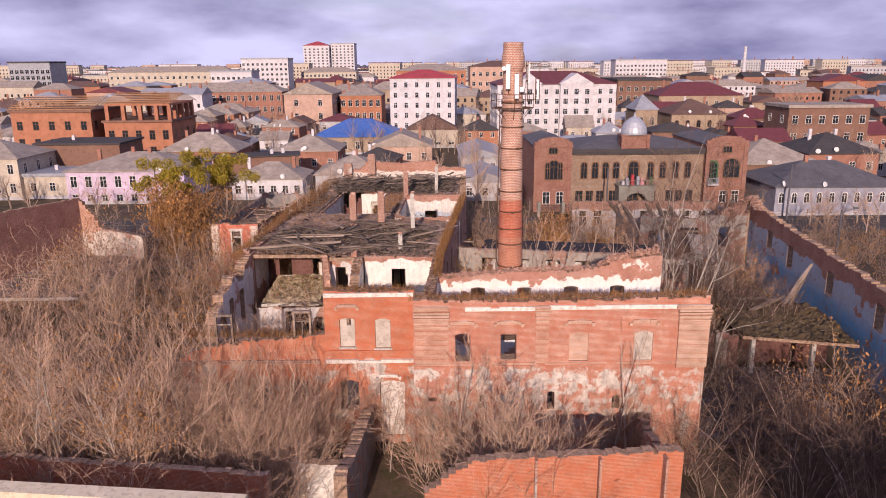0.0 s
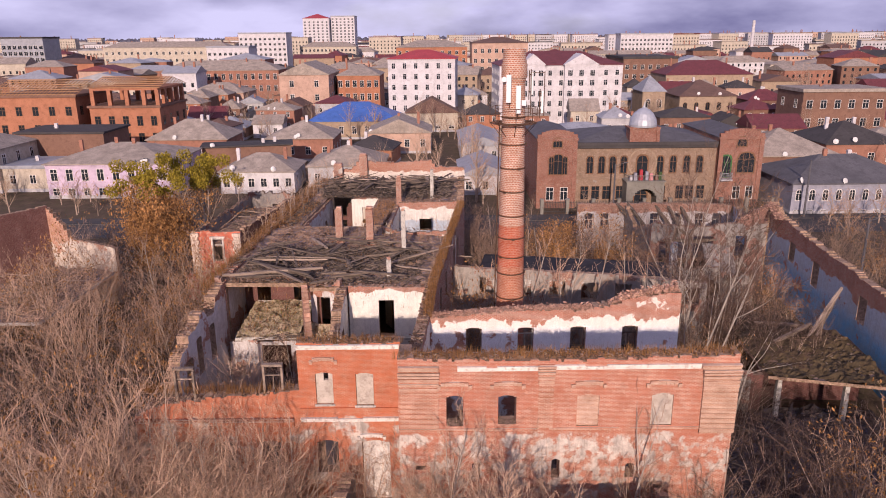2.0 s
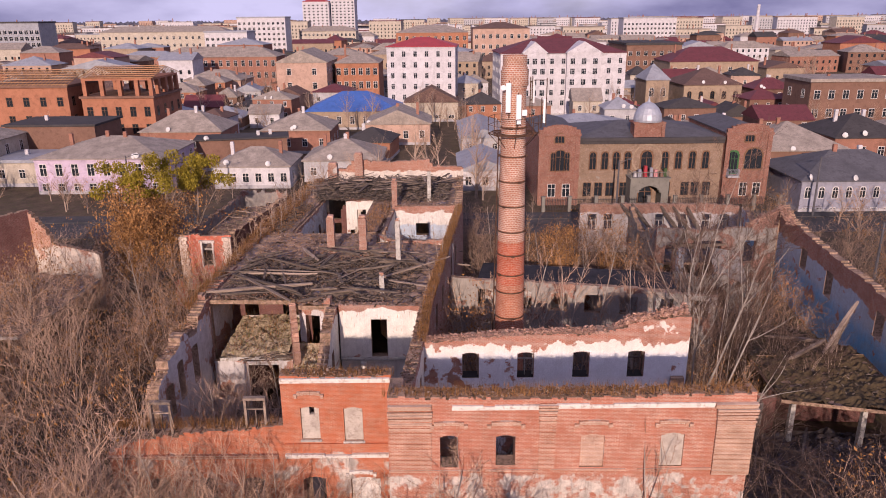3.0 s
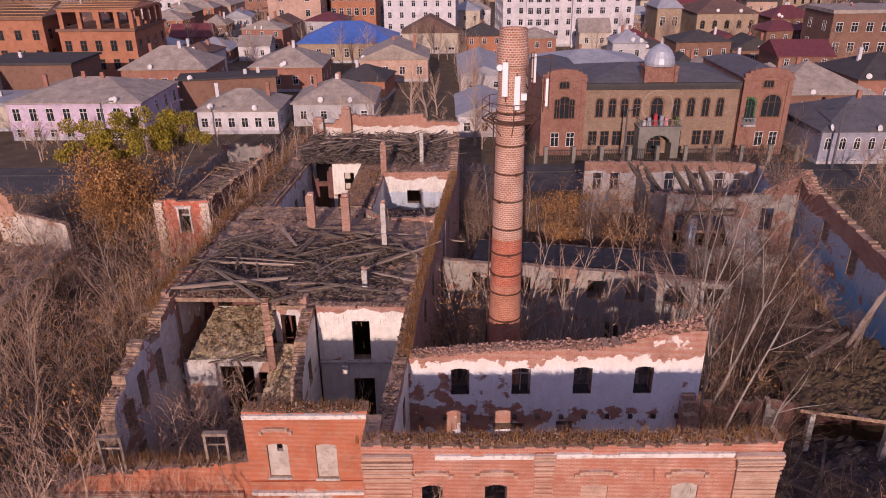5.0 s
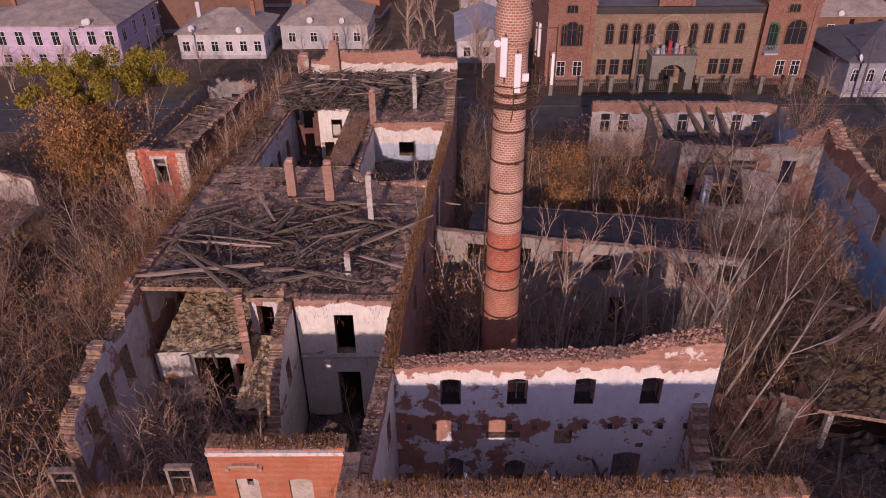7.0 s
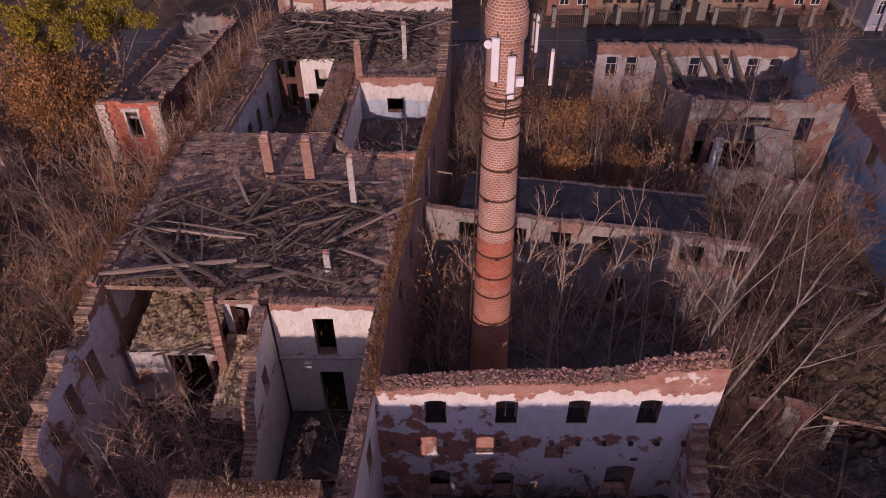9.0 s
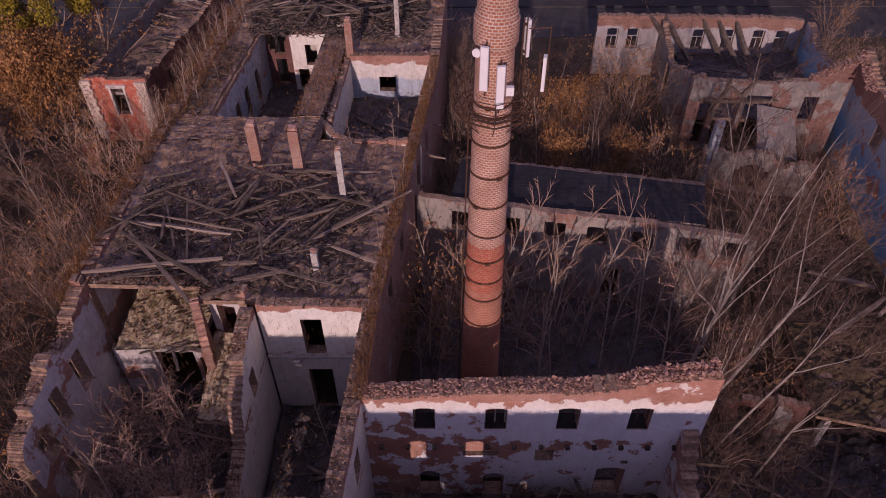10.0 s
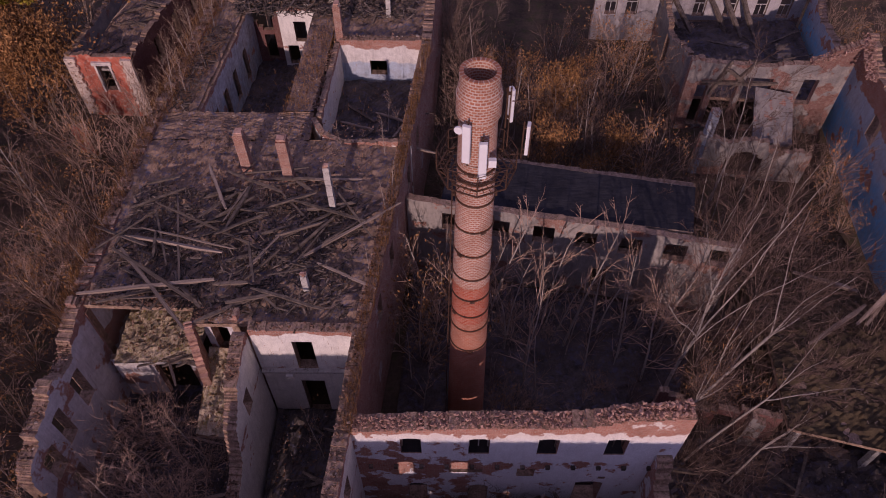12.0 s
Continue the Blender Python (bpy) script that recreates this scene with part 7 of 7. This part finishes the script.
for k in range(12):
    x0, x1 = 31.7 + 3.8 * k / 12, 31.7 + 3.8 * (k + 1) / 12
    q = (k + 0.5) / 12 * 2 - 1
    sh.box((x0, 118.4, 1.7 + 1.75 * math.sqrt(1 - q * q)), (x1, 119.2, 3.5))
sh.box((30.4, 118.2, 4.6), (36.8, 121.2, 4.75))
pc = put("porch", sh, w_porch, sc, "grey rendered entrance porch with round arch")
put("entrance_door", window_mesh(2.0, 2.7, 0.8, m_frame_dark, 1, 0.1), [], sc, m=pose(33.6, 120.88, 0.2))
def balustrade(parent, x0, x1, y0, y1, z, mat, n=14):
    """A top rail round a balcony and its balusters."""
    sh = Shape()
    sh.box((x0 - 0.04, y0, z + 0.95), (x1 + 0.04, y0 + 0.08, z + 1.03))
    for x in (x0, x1):
        sh.box((x - 0.04, y0 + 0.08, z + 0.95), (x + 0.04, y1, z + 1.03))
    put("top_rail", sh, mat, parent)
    sh = Shape()
    sh.box((-0.02, -0.02, 0), (0.02, 0.02, 0.95))
    me = sh.data("baluster", [mat])
    for k in range(n + 1):
        put("baluster", me, [], parent, m=pose(x0 + (x1 - x0) * k / n, y0 + 0.04, z))
    for x in (x0, x1):
        for k in range(5):
            put("baluster", me, [], parent, m=pose(x, y0 + 0.2 + (y1 - y0 - 0.3) * k / 4, z))
balustrade(pc, 30.7, 36.5, 118.5, 121.1, 4.6, w_porch)
for x, h, mat, lab in ((31.4, 0.8, w_grey, "grey box"), (32.1, 1.2, w_shade_white, "white washing"), (33.0, 1.7, paint("red_cloth", (0.40, 0.05, 0.06)), "red cloth hung out"), (33.9, 1.4, w_shade_white, "white washing"), (34.6, 1.1, paint("pink_cloth", (0.55, 0.25, 0.25)), "pink cloth hung out"), (35.5, 0.9, w_brown, "brown box"), (36.1, 1.3, paint("pot_green", (0.06, 0.10, 0.04)), "green potted plant")):
    sh = Shape()
    sh.box((x - 0.28, 119.0, 4.76), (x + 0.28, 119.4 + 0.2 * h, 4.75 + h), 0, taper=0.25)
    put("balcony_item", sh, mat, pc, lab)
sh = Shape()
sh.box((45.9, 119.0, 4.5), (47.7, 120.2, 4.75))
b2 = put("balcony", sh, w_grey, sc)
balustrade(b2, 46.0, 47.6, 119.05, 120.15, 4.75, r_grey, 8)
BLOCKED.append((-100, 110, 100, 117))
BLOCKED.append((-76, -12, 100, 130))
_bar = Shape()
_bar.box((-0.03, -0.03, 0), (0.03, 0.03, 1.95))
RAILING = _bar.data("railing_bar", [r_dark])
fence = thing("fence", "dark railing with concrete posts before the school", "fence")
for k in range(10):
    x = 16.6 + k * 4.05
    sh = Shape()
    sh.box((x, 116.3, -0.2), (x + 0.5, 116.8, 2.3))
    sh.box((x - 0.06, 116.24, 2.3), (x + 0.56, 116.86, 2.42))
    put("post", sh, w_porch, fence)
    if k < 9 and k != 4:
        for z in (0.35, 1.8):
            sh = Shape()
            sh.box((x + 0.5, 116.58, z), (x + 4.05, 116.62, z + 0.07))
            put("rail", sh, r_dark, fence)
        for j in range(14):
            put("railing_bar", RAILING, [], fence, m=pose(x + 0.65 + j * 0.25, 116.55, 0.15))

# named neighbours
landmark("lilac two-storey house with grey hipped roof", -68.6, -46.8, 131, 17, 6.2, 8.8, w_lilac, r_slate, rows=[(3.2, 8, 1.1, 2.0), (0.3, 8, 1.1, 1.5)], rot=0, side_cols=4, chims=3, band=(2.7, 5.7))
landmark("white house with arched windows and grey hipped roof", 55.3, 76.0, 114.5, 15, 5.0, 8.3, w_shade_white, r_lead, rows=[(2.3, 10, 0.8, 1.65, 0.4), (0.0, 10, 0.8, 0.7)], side_cols=0, chims=2, band=(4.2,))
landmark("long dark house with grey roof", 57, 73, 134, 16, 6.0, 10.0, w_brown, r_slate, rows=[(3, 5, 1.0, 1.6)], chims=2)
landmark("dark red house with grey gabled roof", 74, 88, 141, 15, 7.0, 10.5, w_brick, r_dark, rows=[(3.6, 4, 1.1, 1.6)], chims=2)
landmark("brick house with white windows and flat roof", 91, 112, 186, 14, 13.0, 13.8, w_brown, r_slate, "flat", rows=[(9, 6, 1.4, 2.0), (4.5, 6, 1.4, 2.0)], side_cols=2)
landmark("one-storey white house with grey roof", -39, -25.6, 134, 11, 4.0, 6.6, w_white, r_slate, rows=[(1.2, 6, 1.0, 1.5)], chims=2, side_cols=2)
landmark("brick house with hipped grey roof", -38.5, -23.4, 168, 14, 5.2, 8.6, w_brick, r_slate, rows=[(1.6, 4, 1.0, 1.6)], chims=2, side_cols=3, along="y")
landmark("brick house with grey hipped roof and dormer", -62, -45.0, 160, 13, 6.3, 10.0, w_brick, r_slate, rows=[(2.9, 7, 1.0, 1.6)], chims=2, side_cols=3)
landmark("long dark brick yard wall house", -47, -29.5, 151, 6, 6.0, 6.3, w_brown, r_dark, "flat", rows=[], chims=2, rot=12)
landmark("brown windowless brick block", -84, -66.5, 150, 12, 9.0, 9.4, w_brown, r_dark, "flat", rows=[], chims=1)
landmark("cream two-storey house with grey roof", -104, -80, 136, 14, 8.0, 11.0, w_cream, r_slate, rows=[(5.0, 8, 1.0, 1.8), (1.4, 8, 1.0, 1.8)], chims=2, side_cols=3)
landmark("cream low house beside the lilac one", -80, -69, 137, 10, 4.4, 5.0, w_cream, r_grey, "flat", rows=[(1.6, 3, 1.0, 1.5)])
landmark("small house with patched grey roof", -24, -10, 139, 13, 4.0, 7.2, w_grey, r_slate, rows=[(1.2, 4, 1.0, 1.4)], chims=3, along="y")
landmark("pinkish brick gabled house", -16.5, -1.4, 178, 14, 5.0, 8.2, w_peach, r_slate, "gable", rows=[(1.6, 4, 1.1, 1.7)], along="y", chims=2, side_cols=3)
landmark("stone hall with bright blue metal roof", -35, -10.2, 203, 18, 5.0, 9.4, w_tan, r_blue, "hip", rows=[(1.5, 7, 1.1, 2.0)], chims=0)
landmark("pale yellow stepped garage with brown roof", -9.0, 6.2, 217, 16, 5.6, 9.8, w_cream, r_brown, "gable", rows=[(1.0, 4, 1.6, 0.8)], along="y", chims=0)
landmark("long shed with grey metal roof", 5.5, 15.5, 166, 26, 3.6, 5.4, w_grey, r_grey, "gable", rows=[(1, 2, 1, 1.2)], along="y", chims=0)
landmark("grey metal-roofed shed behind the chimney", 4.4, 13.2, 131, 16, 3.6, 5.4, w_white, r_grey, "gable", rows=[(1, 3, 1, 1.4)], along="y", chims=0)
landmark("red workshop with grey metal roof", 20.5, 44, 158, 20, 5.6, 8.4, w_brick, r_grey, "hip", rows=[(2, 6, 1.1, 1.8)], chims=1)
landmark("white six-storey apartment block with red metal roof", -14.6, 5.6, 226, 16, 20.6, 23.0, w_white, r_red, "hip", rows=[(z, 6, 0.95, 1.5, 0, m_frame_grey) for z in (2.2, 5.3, 8.4, 11.5, 14.6, 17.7)], side_cols=4, chims=0, cat="apartment block", band=(20,), rot=-4)
landmark("white five-storey apartment block with dark red roof", 19.0, 56.5, 228, 22, 18.4, 22.2, w_white, r_wine, "hip", rows=[(z, 11, 1.05, 1.5, 0, m_frame_grey) for z in (3.0, 6.1, 9.2, 12.3, 15.2)], side_cols=5, chims=0, cat="apartment block", band=(17.9,), rot=2)
blk = thing("apartment_front", "projecting white gabled bays on the apartment block", "apartment block")
for x0, x1 in ((25.5, 32.5), (38.5, 48.5)):
    sh = Shape()
    sh.box((x0, 226.2, -0.4), (x1, 228.5, 18.4))
    sh.mesh([(x0 - 0.4, 226.0, 18.4), (x1 + 0.4, 226.0, 18.4), ((x0 + x1) / 2, 226.0, 21.6), (x0 - 0.4, 236, 18.4), (x1 + 0.4, 236, 18.4), ((x0 + x1) / 2, 236, 21.6)], [(0, 1, 2), (0, 2, 5, 3), (1, 4, 5, 2), (3, 5, 4)], 0)
    put("bay", sh, w_white, blk)
    for z in (3.0, 6.1, 9.2, 12.3, 15.2):
        for k in range(3):
            put("window", window_mesh(1.3, 1.6, 0.0, m_frame_grey, 2, 0.0), [], blk, m=pose(x0 + (x1 - x0) * (k + 0.5) / 3, 226.18, z))
landmark("unfinished orange brick building", -104, -84.5, 177, 18, 14.0, 14.6, w_orange, w_brown, "flat", rows=[(9.8, 5, 1.3, 2.0, 0, m_frame_dark), (5.6, 5, 1.3, 2.0, 0, m_frame_dark)], side_cols=4, chims=0, cat="unfinished building", band=(8.6,))
landmark("unfinished orange brick building", -82, -65.4, 178, 18, 11.4, 11.9, w_orange, w_brown, "flat", rows=[(7.2, 5, 1.3, 2.2, 0, m_frame_dark), (3.2, 5, 1.3, 2.2, 0, m_frame_dark)], side_cols=4, chims=0, cat="unfinished building", band=(11.0,))
us = thing("unfinished_storey", "open brick top storey with bare rafters", "unfinished building")
sh = Shape()
for x in (-81.6, -77.6, -73.5, -69.5, -66.3):
    sh.box((x, 178.3, 11.9), (x + 0.9, 179.3, 15.4))
    sh.box((x, 194.5, 11.9), (x + 0.9, 195.5, 15.4))
for y in (183, 187.5, 191.5):
    sh.box((-66.6, y, 11.9), (-65.6, y + 0.9, 15.4))
sh.box((-81.6, 178.2, 15.4), (-65.5, 195.6, 15.9))
put("frame", sh, w_orange, us)
m_new_timber = paint("new_timber", (0.42, 0.23, 0.11))
def beam_mesh(L):
    sh = Shape()
    sh.tube((0, 0, 0), (0, 0, L), 0.09, 0.09, 4)
    return sh.data("rafter", [m_new_timber])
for base_x0, base_x1, base_y, ez, rz in ((-104.5, -84, 176.5, 14.6, 17.4), (-82, -65, 178, 15.9, 18.0)):
    ang = math.degrees(math.atan2(9.1, rz - ez))
    raf, lat = beam_mesh(math.hypot(9.1, rz - ez)), beam_mesh(base_x1 - base_x0)
    for k in range(24):
        x = base_x0 + (base_x1 - base_x0) * k / 23
        put("rafter", raf, [], us, m=pose(x, base_y, ez, -ang, 0, 0))
        put("rafter", raf, [], us, m=pose(x, base_y + 18.4, ez, ang, 0, 0))
    for k in range(7):
        f = k / 6
        put("batten", lat, [], us, m=pose(base_x0, base_y + 9 * f, ez + (rz - ez) * f + 0.16, 0, 90, 0))
landmark("peach brick three-storey house with grey roof", -52.5, -36, 250, 26, 15.0, 18.8, w_peach, r_slate, "gable", rows=[(11, 2, 1.3, 2.0), (6.5, 2, 1.3, 2.0)], along="y", side_cols=6, chims=2)
landmark("peach brick three-storey house with grey roof", -35, -20, 262, 20, 14.0, 17.6, w_orange, r_slate, "hip", rows=[(10, 6, 1.3, 2.2), (5.5, 6, 1.3, 2.2)], chims=3)
landmark("long red brick building with white trim", -122, -70, 330, 18, 13.0, 17.0, w_brick, r_slate, "hip", rows=[(9, 16, 1.4, 2.4), (4, 16, 1.4, 2.4)], chims=4, band=(12.4, 7.5))
landmark("orange brick apartment house", -22, 16, 402, 22, 21.0, 24.5, w_orange, r_slate, "hip", rows=[(z, 10, 1.5, 2.0) for z in (5, 9, 13, 17)], chims=5, cat="apartment block", band=(20,))
landmark("orange brick apartment house", 18, 47, 390, 24, 23.0, 26.0, w_peach, r_brown, "hip", rows=[(z, 8, 1.5, 2.0) for z in (5, 9, 13, 18)], chims=4, cat="apartment block")
landmark("long house with wine-red roof", 92, 127, 300, 22, 11.2, 16.4, w_tan, r_wine, "hip", rows=[(6.6, 8, 1.4, 2.2)], chims=2)
landmark("brown mansion with round gable and brown roof", 75, 92.5, 230, 18, 8.6, 13.0, w_tan, r_brown, "hip", rows=[(4.4, 5, 1.2, 2.2, 0.5, m_frame_dark)], chims=2)
landmark("tower-like brown wing with grey roof", 64, 71, 232, 12, 10.0, 14.4, w_tan, r_grey, "hip", rows=[(5, 2, 1.4, 2.6, 0.6)], chims=0)
landmark("dark brick apartment house", 82, 106, 330, 34, 16.4, 17.4, w_brown, r_dark, "flat", rows=[(z, 7, 1.5, 1.8) for z in (4, 8, 12)], side_cols=8, cat="apartment block")
landmark("white apartment tower with red cap", -187, -151, 1040, 34, 50, 56, w_white, r_red, "hip", rows=[(z, 6, 2.4, 1.9) for z in range(4, 48, 4)], chims=0, cat="apartment tower")
landmark("pale green-white apartment tower", -150, -117, 1052, 34, 52, 53.5, w_white, r_grey, "flat", rows=[(z, 6, 2.4, 1.9) for z in range(4, 50, 4)], chims=0, cat="apartment tower")
landmark("pale flat-roofed apartment block", 171, 220, 700, 20, 26, 27, w_white, r_grey, "flat", rows=[(z, 14, 1.8, 1.8) for z in range(4, 24, 4)], chims=0, cat="apartment block")
landmark("white flat-roofed office building", -154, -126, 500, 22, 20, 21, w_white, r_grey, "flat", rows=[(z, 8, 1.8, 1.8) for z in range(3, 18, 4)], chims=0, cat="office block")
landmark("white flat-roofed office building", -159, -121, 600, 22, 29, 30, w_white, r_grey, "flat", rows=[(z, 10, 1.8, 1.8) for z in range(4, 26, 4)], chims=0, cat="office block")
landmark("dark glass office building", -290, -262, 500, 22, 27, 28, r_grey, r_dark, "flat", rows=[(z, 8, 2.4, 2.4) for z in range(4, 24, 4)], chims=0, cat="office block")
landmark("long cream building with grey roof", -241, -150, 540, 20, 20, 24, w_cream, r_slate, "hip", rows=[(z, 20, 1.6, 2.0) for z in (5, 10, 15)], chims=5)
landmark("long cream building with grey roof", -118, -70, 640, 20, 18, 22, w_cream, r_slate, "hip", rows=[(z, 14, 1.6, 2.0) for z in (5, 10, 14)], chims=4)
pole = thing("factory_stack", "slim white concrete stack far off", "chimney")
sh = Shape()
sh.tube((252, 600, 0), (252, 600, 36), 1.6, 1.1, 12)
put("shaft", sh, w_white, pole)

# Unseen house, added only to throw shade over the eastern thicket.
house("unseen two-storey brick house added to shade the eastern thicket", 16.0, 48.0, 5.0, 13.0, 9.2, 12.2, w_brick, r_slate, "gable", rows=[(1.2, 9, 1.1, 1.8), (5.0, 9, 1.1, 1.8)], chims=0)
# houses that fill the rows between them
town_rnd = random.Random(9)
WALLS = [w_white, w_cream, w_brick, w_brick, w_brown, w_peach, w_grey, w_tan, w_orange]
WORDS = {"white_render": "white", "cream_render": "cream", "town_brick": "red brick", "brown_brick": "brown brick", "peach_render": "peach", "grey_render": "grey", "tan_brick": "tan brick", "orange_brick": "orange brick"}
ROOFS = [(r_slate, "grey"), (r_slate, "grey"), (r_slate, "grey"), (r_brown, "brown"), (r_dark, "dark"), (r_grey, "grey metal"), (r_wine, "dark red")]


def free(x0, x1, y0, y1):
    return all(x1 < a or x0 > b or y1 < c or y0 > d for a, b, c, d in BLOCKED)


def far_rows(h, n_rows, w, cols, wall):
    return [(1.3 + 3.2 * k, cols, 0.85, 1.35) for k in range(n_rows)]


y = 121.0
while y < 300:
    x = -0.72 * y - 10
    while x < 0.72 * y + 25:
        w, d = town_rnd.uniform(7, 13), town_rnd.uniform(7, 12)
        xx, yy = x + town_rnd.uniform(0, 3), y + town_rnd.uniform(-3, 3)
        if free(xx, xx + w, yy, yy + d) and town_rnd.random() < 0.9:
            two = town_rnd.random() < 0.25 + (y - 120) / 500
            e = town_rnd.uniform(3.2, 4.4) + (3.2 if two else 0)
            # Darker walls and roofs in the east, partly replacing a cloud's shadow.
            east = xx > 45 and yy < 260
            wall, (roof, rw) = town_rnd.choice([w_brown, w_brick, w_grey, w_brown] if east else WALLS), town_rnd.choice([(r_dark, "dark"), (r_brown, "brown"), (r_slate, "grey"), (r_wine, "dark red")] if east else ROOFS)
            house(f"small {WORDS[wall.name]} town house with {rw} roof", xx, xx + w, yy, d, e, e + town_rnd.uniform(1.8, 3.4), wall, roof, town_rnd.choice(("hip", "gable", "hip")),
                  rows=far_rows(e, 2 if two else 1, w, max(2, int(w / 3)), wall), over=0.35, along=town_rnd.choice("xy"), chims=town_rnd.randrange(0, 3), rot=town_rnd.uniform(-8, 8), group="town houses", seed=int(x))
            BLOCKED.append((xx - 1, xx + w + 1, yy - 1, yy + d + 1))
        x += w + town_rnd.uniform(1.5, 5)
    y += 12.0
far_mats = [w_white, w_cream, w_brick, w_brown, w_peach, w_grey, w_tan, w_orange, r_slate, r_brown, r_dark, r_grey, r_wine, m_glass]
far = Shape()
while y < 1900:
    x = -0.68 * y - 10
    tall = y > 700
    while x < 0.68 * y + 25:
        w, d = town_rnd.uniform(13, 30) * (1.7 if tall else 1), town_rnd.uniform(11, 18)
        xx, yy = x + town_rnd.uniform(0, 6), y + town_rnd.uniform(-10, 10)
        if free(xx, xx + w, yy, yy + d) and town_rnd.random() < 0.9:
            e = town_rnd.choice((4, 6, 8, 10, 13)) if not tall else min(25, town_rnd.choice((9, 12, 15, 15, 18, 27, 27 if x > 0 else 15)))
            m = pose(xx + w / 2, yy, 0, 0, 0, town_rnd.uniform(-12, 12))
            wi_ = town_rnd.choice((0, 1, 2, 2, 3, 4, 6, 7) if not tall else (0, 0, 1, 1, 4, 5))
            far.box((-w / 2, 0, -0.5), (w / 2, d, e), wi_, m)
            rs = roof_shape(w, d, e + 0.16, e + (town_rnd.uniform(2.2, 4.2) if not tall else 0.9), "flat" if tall else town_rnd.choice(("hip", "gable")), along=town_rnd.choice("xy"))
            far.mesh([m @ Vector(p) for p in rs.v], rs.f, town_rnd.choice((8, 8, 8, 9, 10, 11, 12)))
            for k in range(town_rnd.randrange(0, 3)):
                cx = town_rnd.uniform(-0.4, 0.4) * w
                far.box((cx - 0.4, d * 0.4, e), (cx + 0.4, d * 0.4 + 0.7, e + 4.4), 2, m)
            n = int(w / 3.2)
            for k in range(n):
                for q in range(int(e / 3.3)):
                    cx = -w / 2 + w * (k + 0.5) / n
                    far.face([m @ Vector(v) for v in ((cx - 0.55, -0.05, 1.2 + 3.2 * q), (cx + 0.55, -0.05, 1.2 + 3.2 * q), (cx + 0.55, -0.05, 2.8 + 3.2 * q), (cx - 0.55, -0.05, 2.8 + 3.2 * q))], 13)
        x += w + town_rnd.uniform(3, 14)
    y += 30 if not tall else 90
put("distant_houses", far, far_mats, label="crowd of distant town houses and blocks up to the skyline", category="distant houses", kind="stuff")
for k in range(760):
    yy = 118 + 340 * town_rnd.random() ** 1.5
    xx = town_rnd.uniform(-0.66, 0.66) * yy
    if free(xx - 0.4, xx + 0.4, yy - 0.4, yy + 0.4):
        plant("town", xx, yy, town_rnd.uniform(0.8, 1.4), group="town trees", joined="town_trees" if yy > 185 else "")
scatter(("thicket", "town", "thicket"), -60, -6, 119, 131, 5.2, (0.45, 0.75), 130, lambda x, y: not (y < 128 or x > -24), "brush along the street", joined="brush")
scatter(("thicket", "town"), -30, 14, 100, 104, 4.6, (0.5, 0.8), 131, lambda x, y: -27 < x < -19, "brush along the street", joined="brush")
scatter(("town", "thicket"), 13, 56, 113.5, 119.5, 6.0, (0.4, 0.7), 132, lambda x, y: 29 < x < 38, "brush before the school", joined="brush")
for xx, yy, s in ((-58, 119, 0.9), (-50, 122, 0.8), (-70, 121, 0.8), (58, 108, 0.75), (62, 110, 0.7), (66, 109, 0.75), (70, 110, 0.7), (74, 109, 0.75), (64, 103, 0.7), (57, 101, 0.7), (71, 102, 0.7), (8, 124, 0.8), (2, 126, 0.8), (-44, 124, 0.7), (-64, 126, 0.6), (-60, 128, 0.55), (-54, 127, 0.6), (-48, 128, 0.55), (-74, 127, 0.8), (-80, 124, 0.8), (-40, 128, 0.6), (-34, 127, 0.55), (100, 205, 2.0)):
    plant("broad", xx, yy, s, group="street trees")
join_plants("brush", "bare brown brush along the street and behind the walls", "brush")
join_plants("town_trees", "bare brown trees among the farther houses", "trees")
# street poles
for x, y, h in ((47.3, 81.3, 8.0), (-47.0, 118.0, 9.0), (-38.0, 121.0, 8.5), (28.0, 116.0, 8.0), (56.5, 112.5, 9.0)):
    sp = thing("street_pole", "slim concrete street pole", "pole", "street poles")
    sh = Shape()
    sh.tube((x, y, -0.3), (x, y, h), 0.17, 0.11, 8)
    put("post", sh, r_lead, sp)
    sh = Shape()
    sh.tube((x, y, h - 0.3), (x + 1.5, y, h + 0.2), 0.04, 0.04, 5)
    sh.box((x + 1.3, y - 0.12, h + 0.12), (x + 1.9, y + 0.12, h + 0.26))
    put("lamp_arm", sh, r_lead, sp)
# far woods along the skyline
sh = Shape()
wood_rnd = random.Random(4)
for k in range(900):
    x, y = wood_rnd.uniform(-2000, 2000), wood_rnd.uniform(2350, 2700)
    r = wood_rnd.uniform(10, 26)
    sh.lathe([(r, -2), (r * 0.9, 8), (r * 0.5, 15), (0, wood_rnd.uniform(17, 24))], 6, 0, (x, y))
put("far_woods", sh, paint("far_wood", (0.10, 0.10, 0.13)), label="dark wooded skyline far beyond the town", category="woods", kind="stuff")
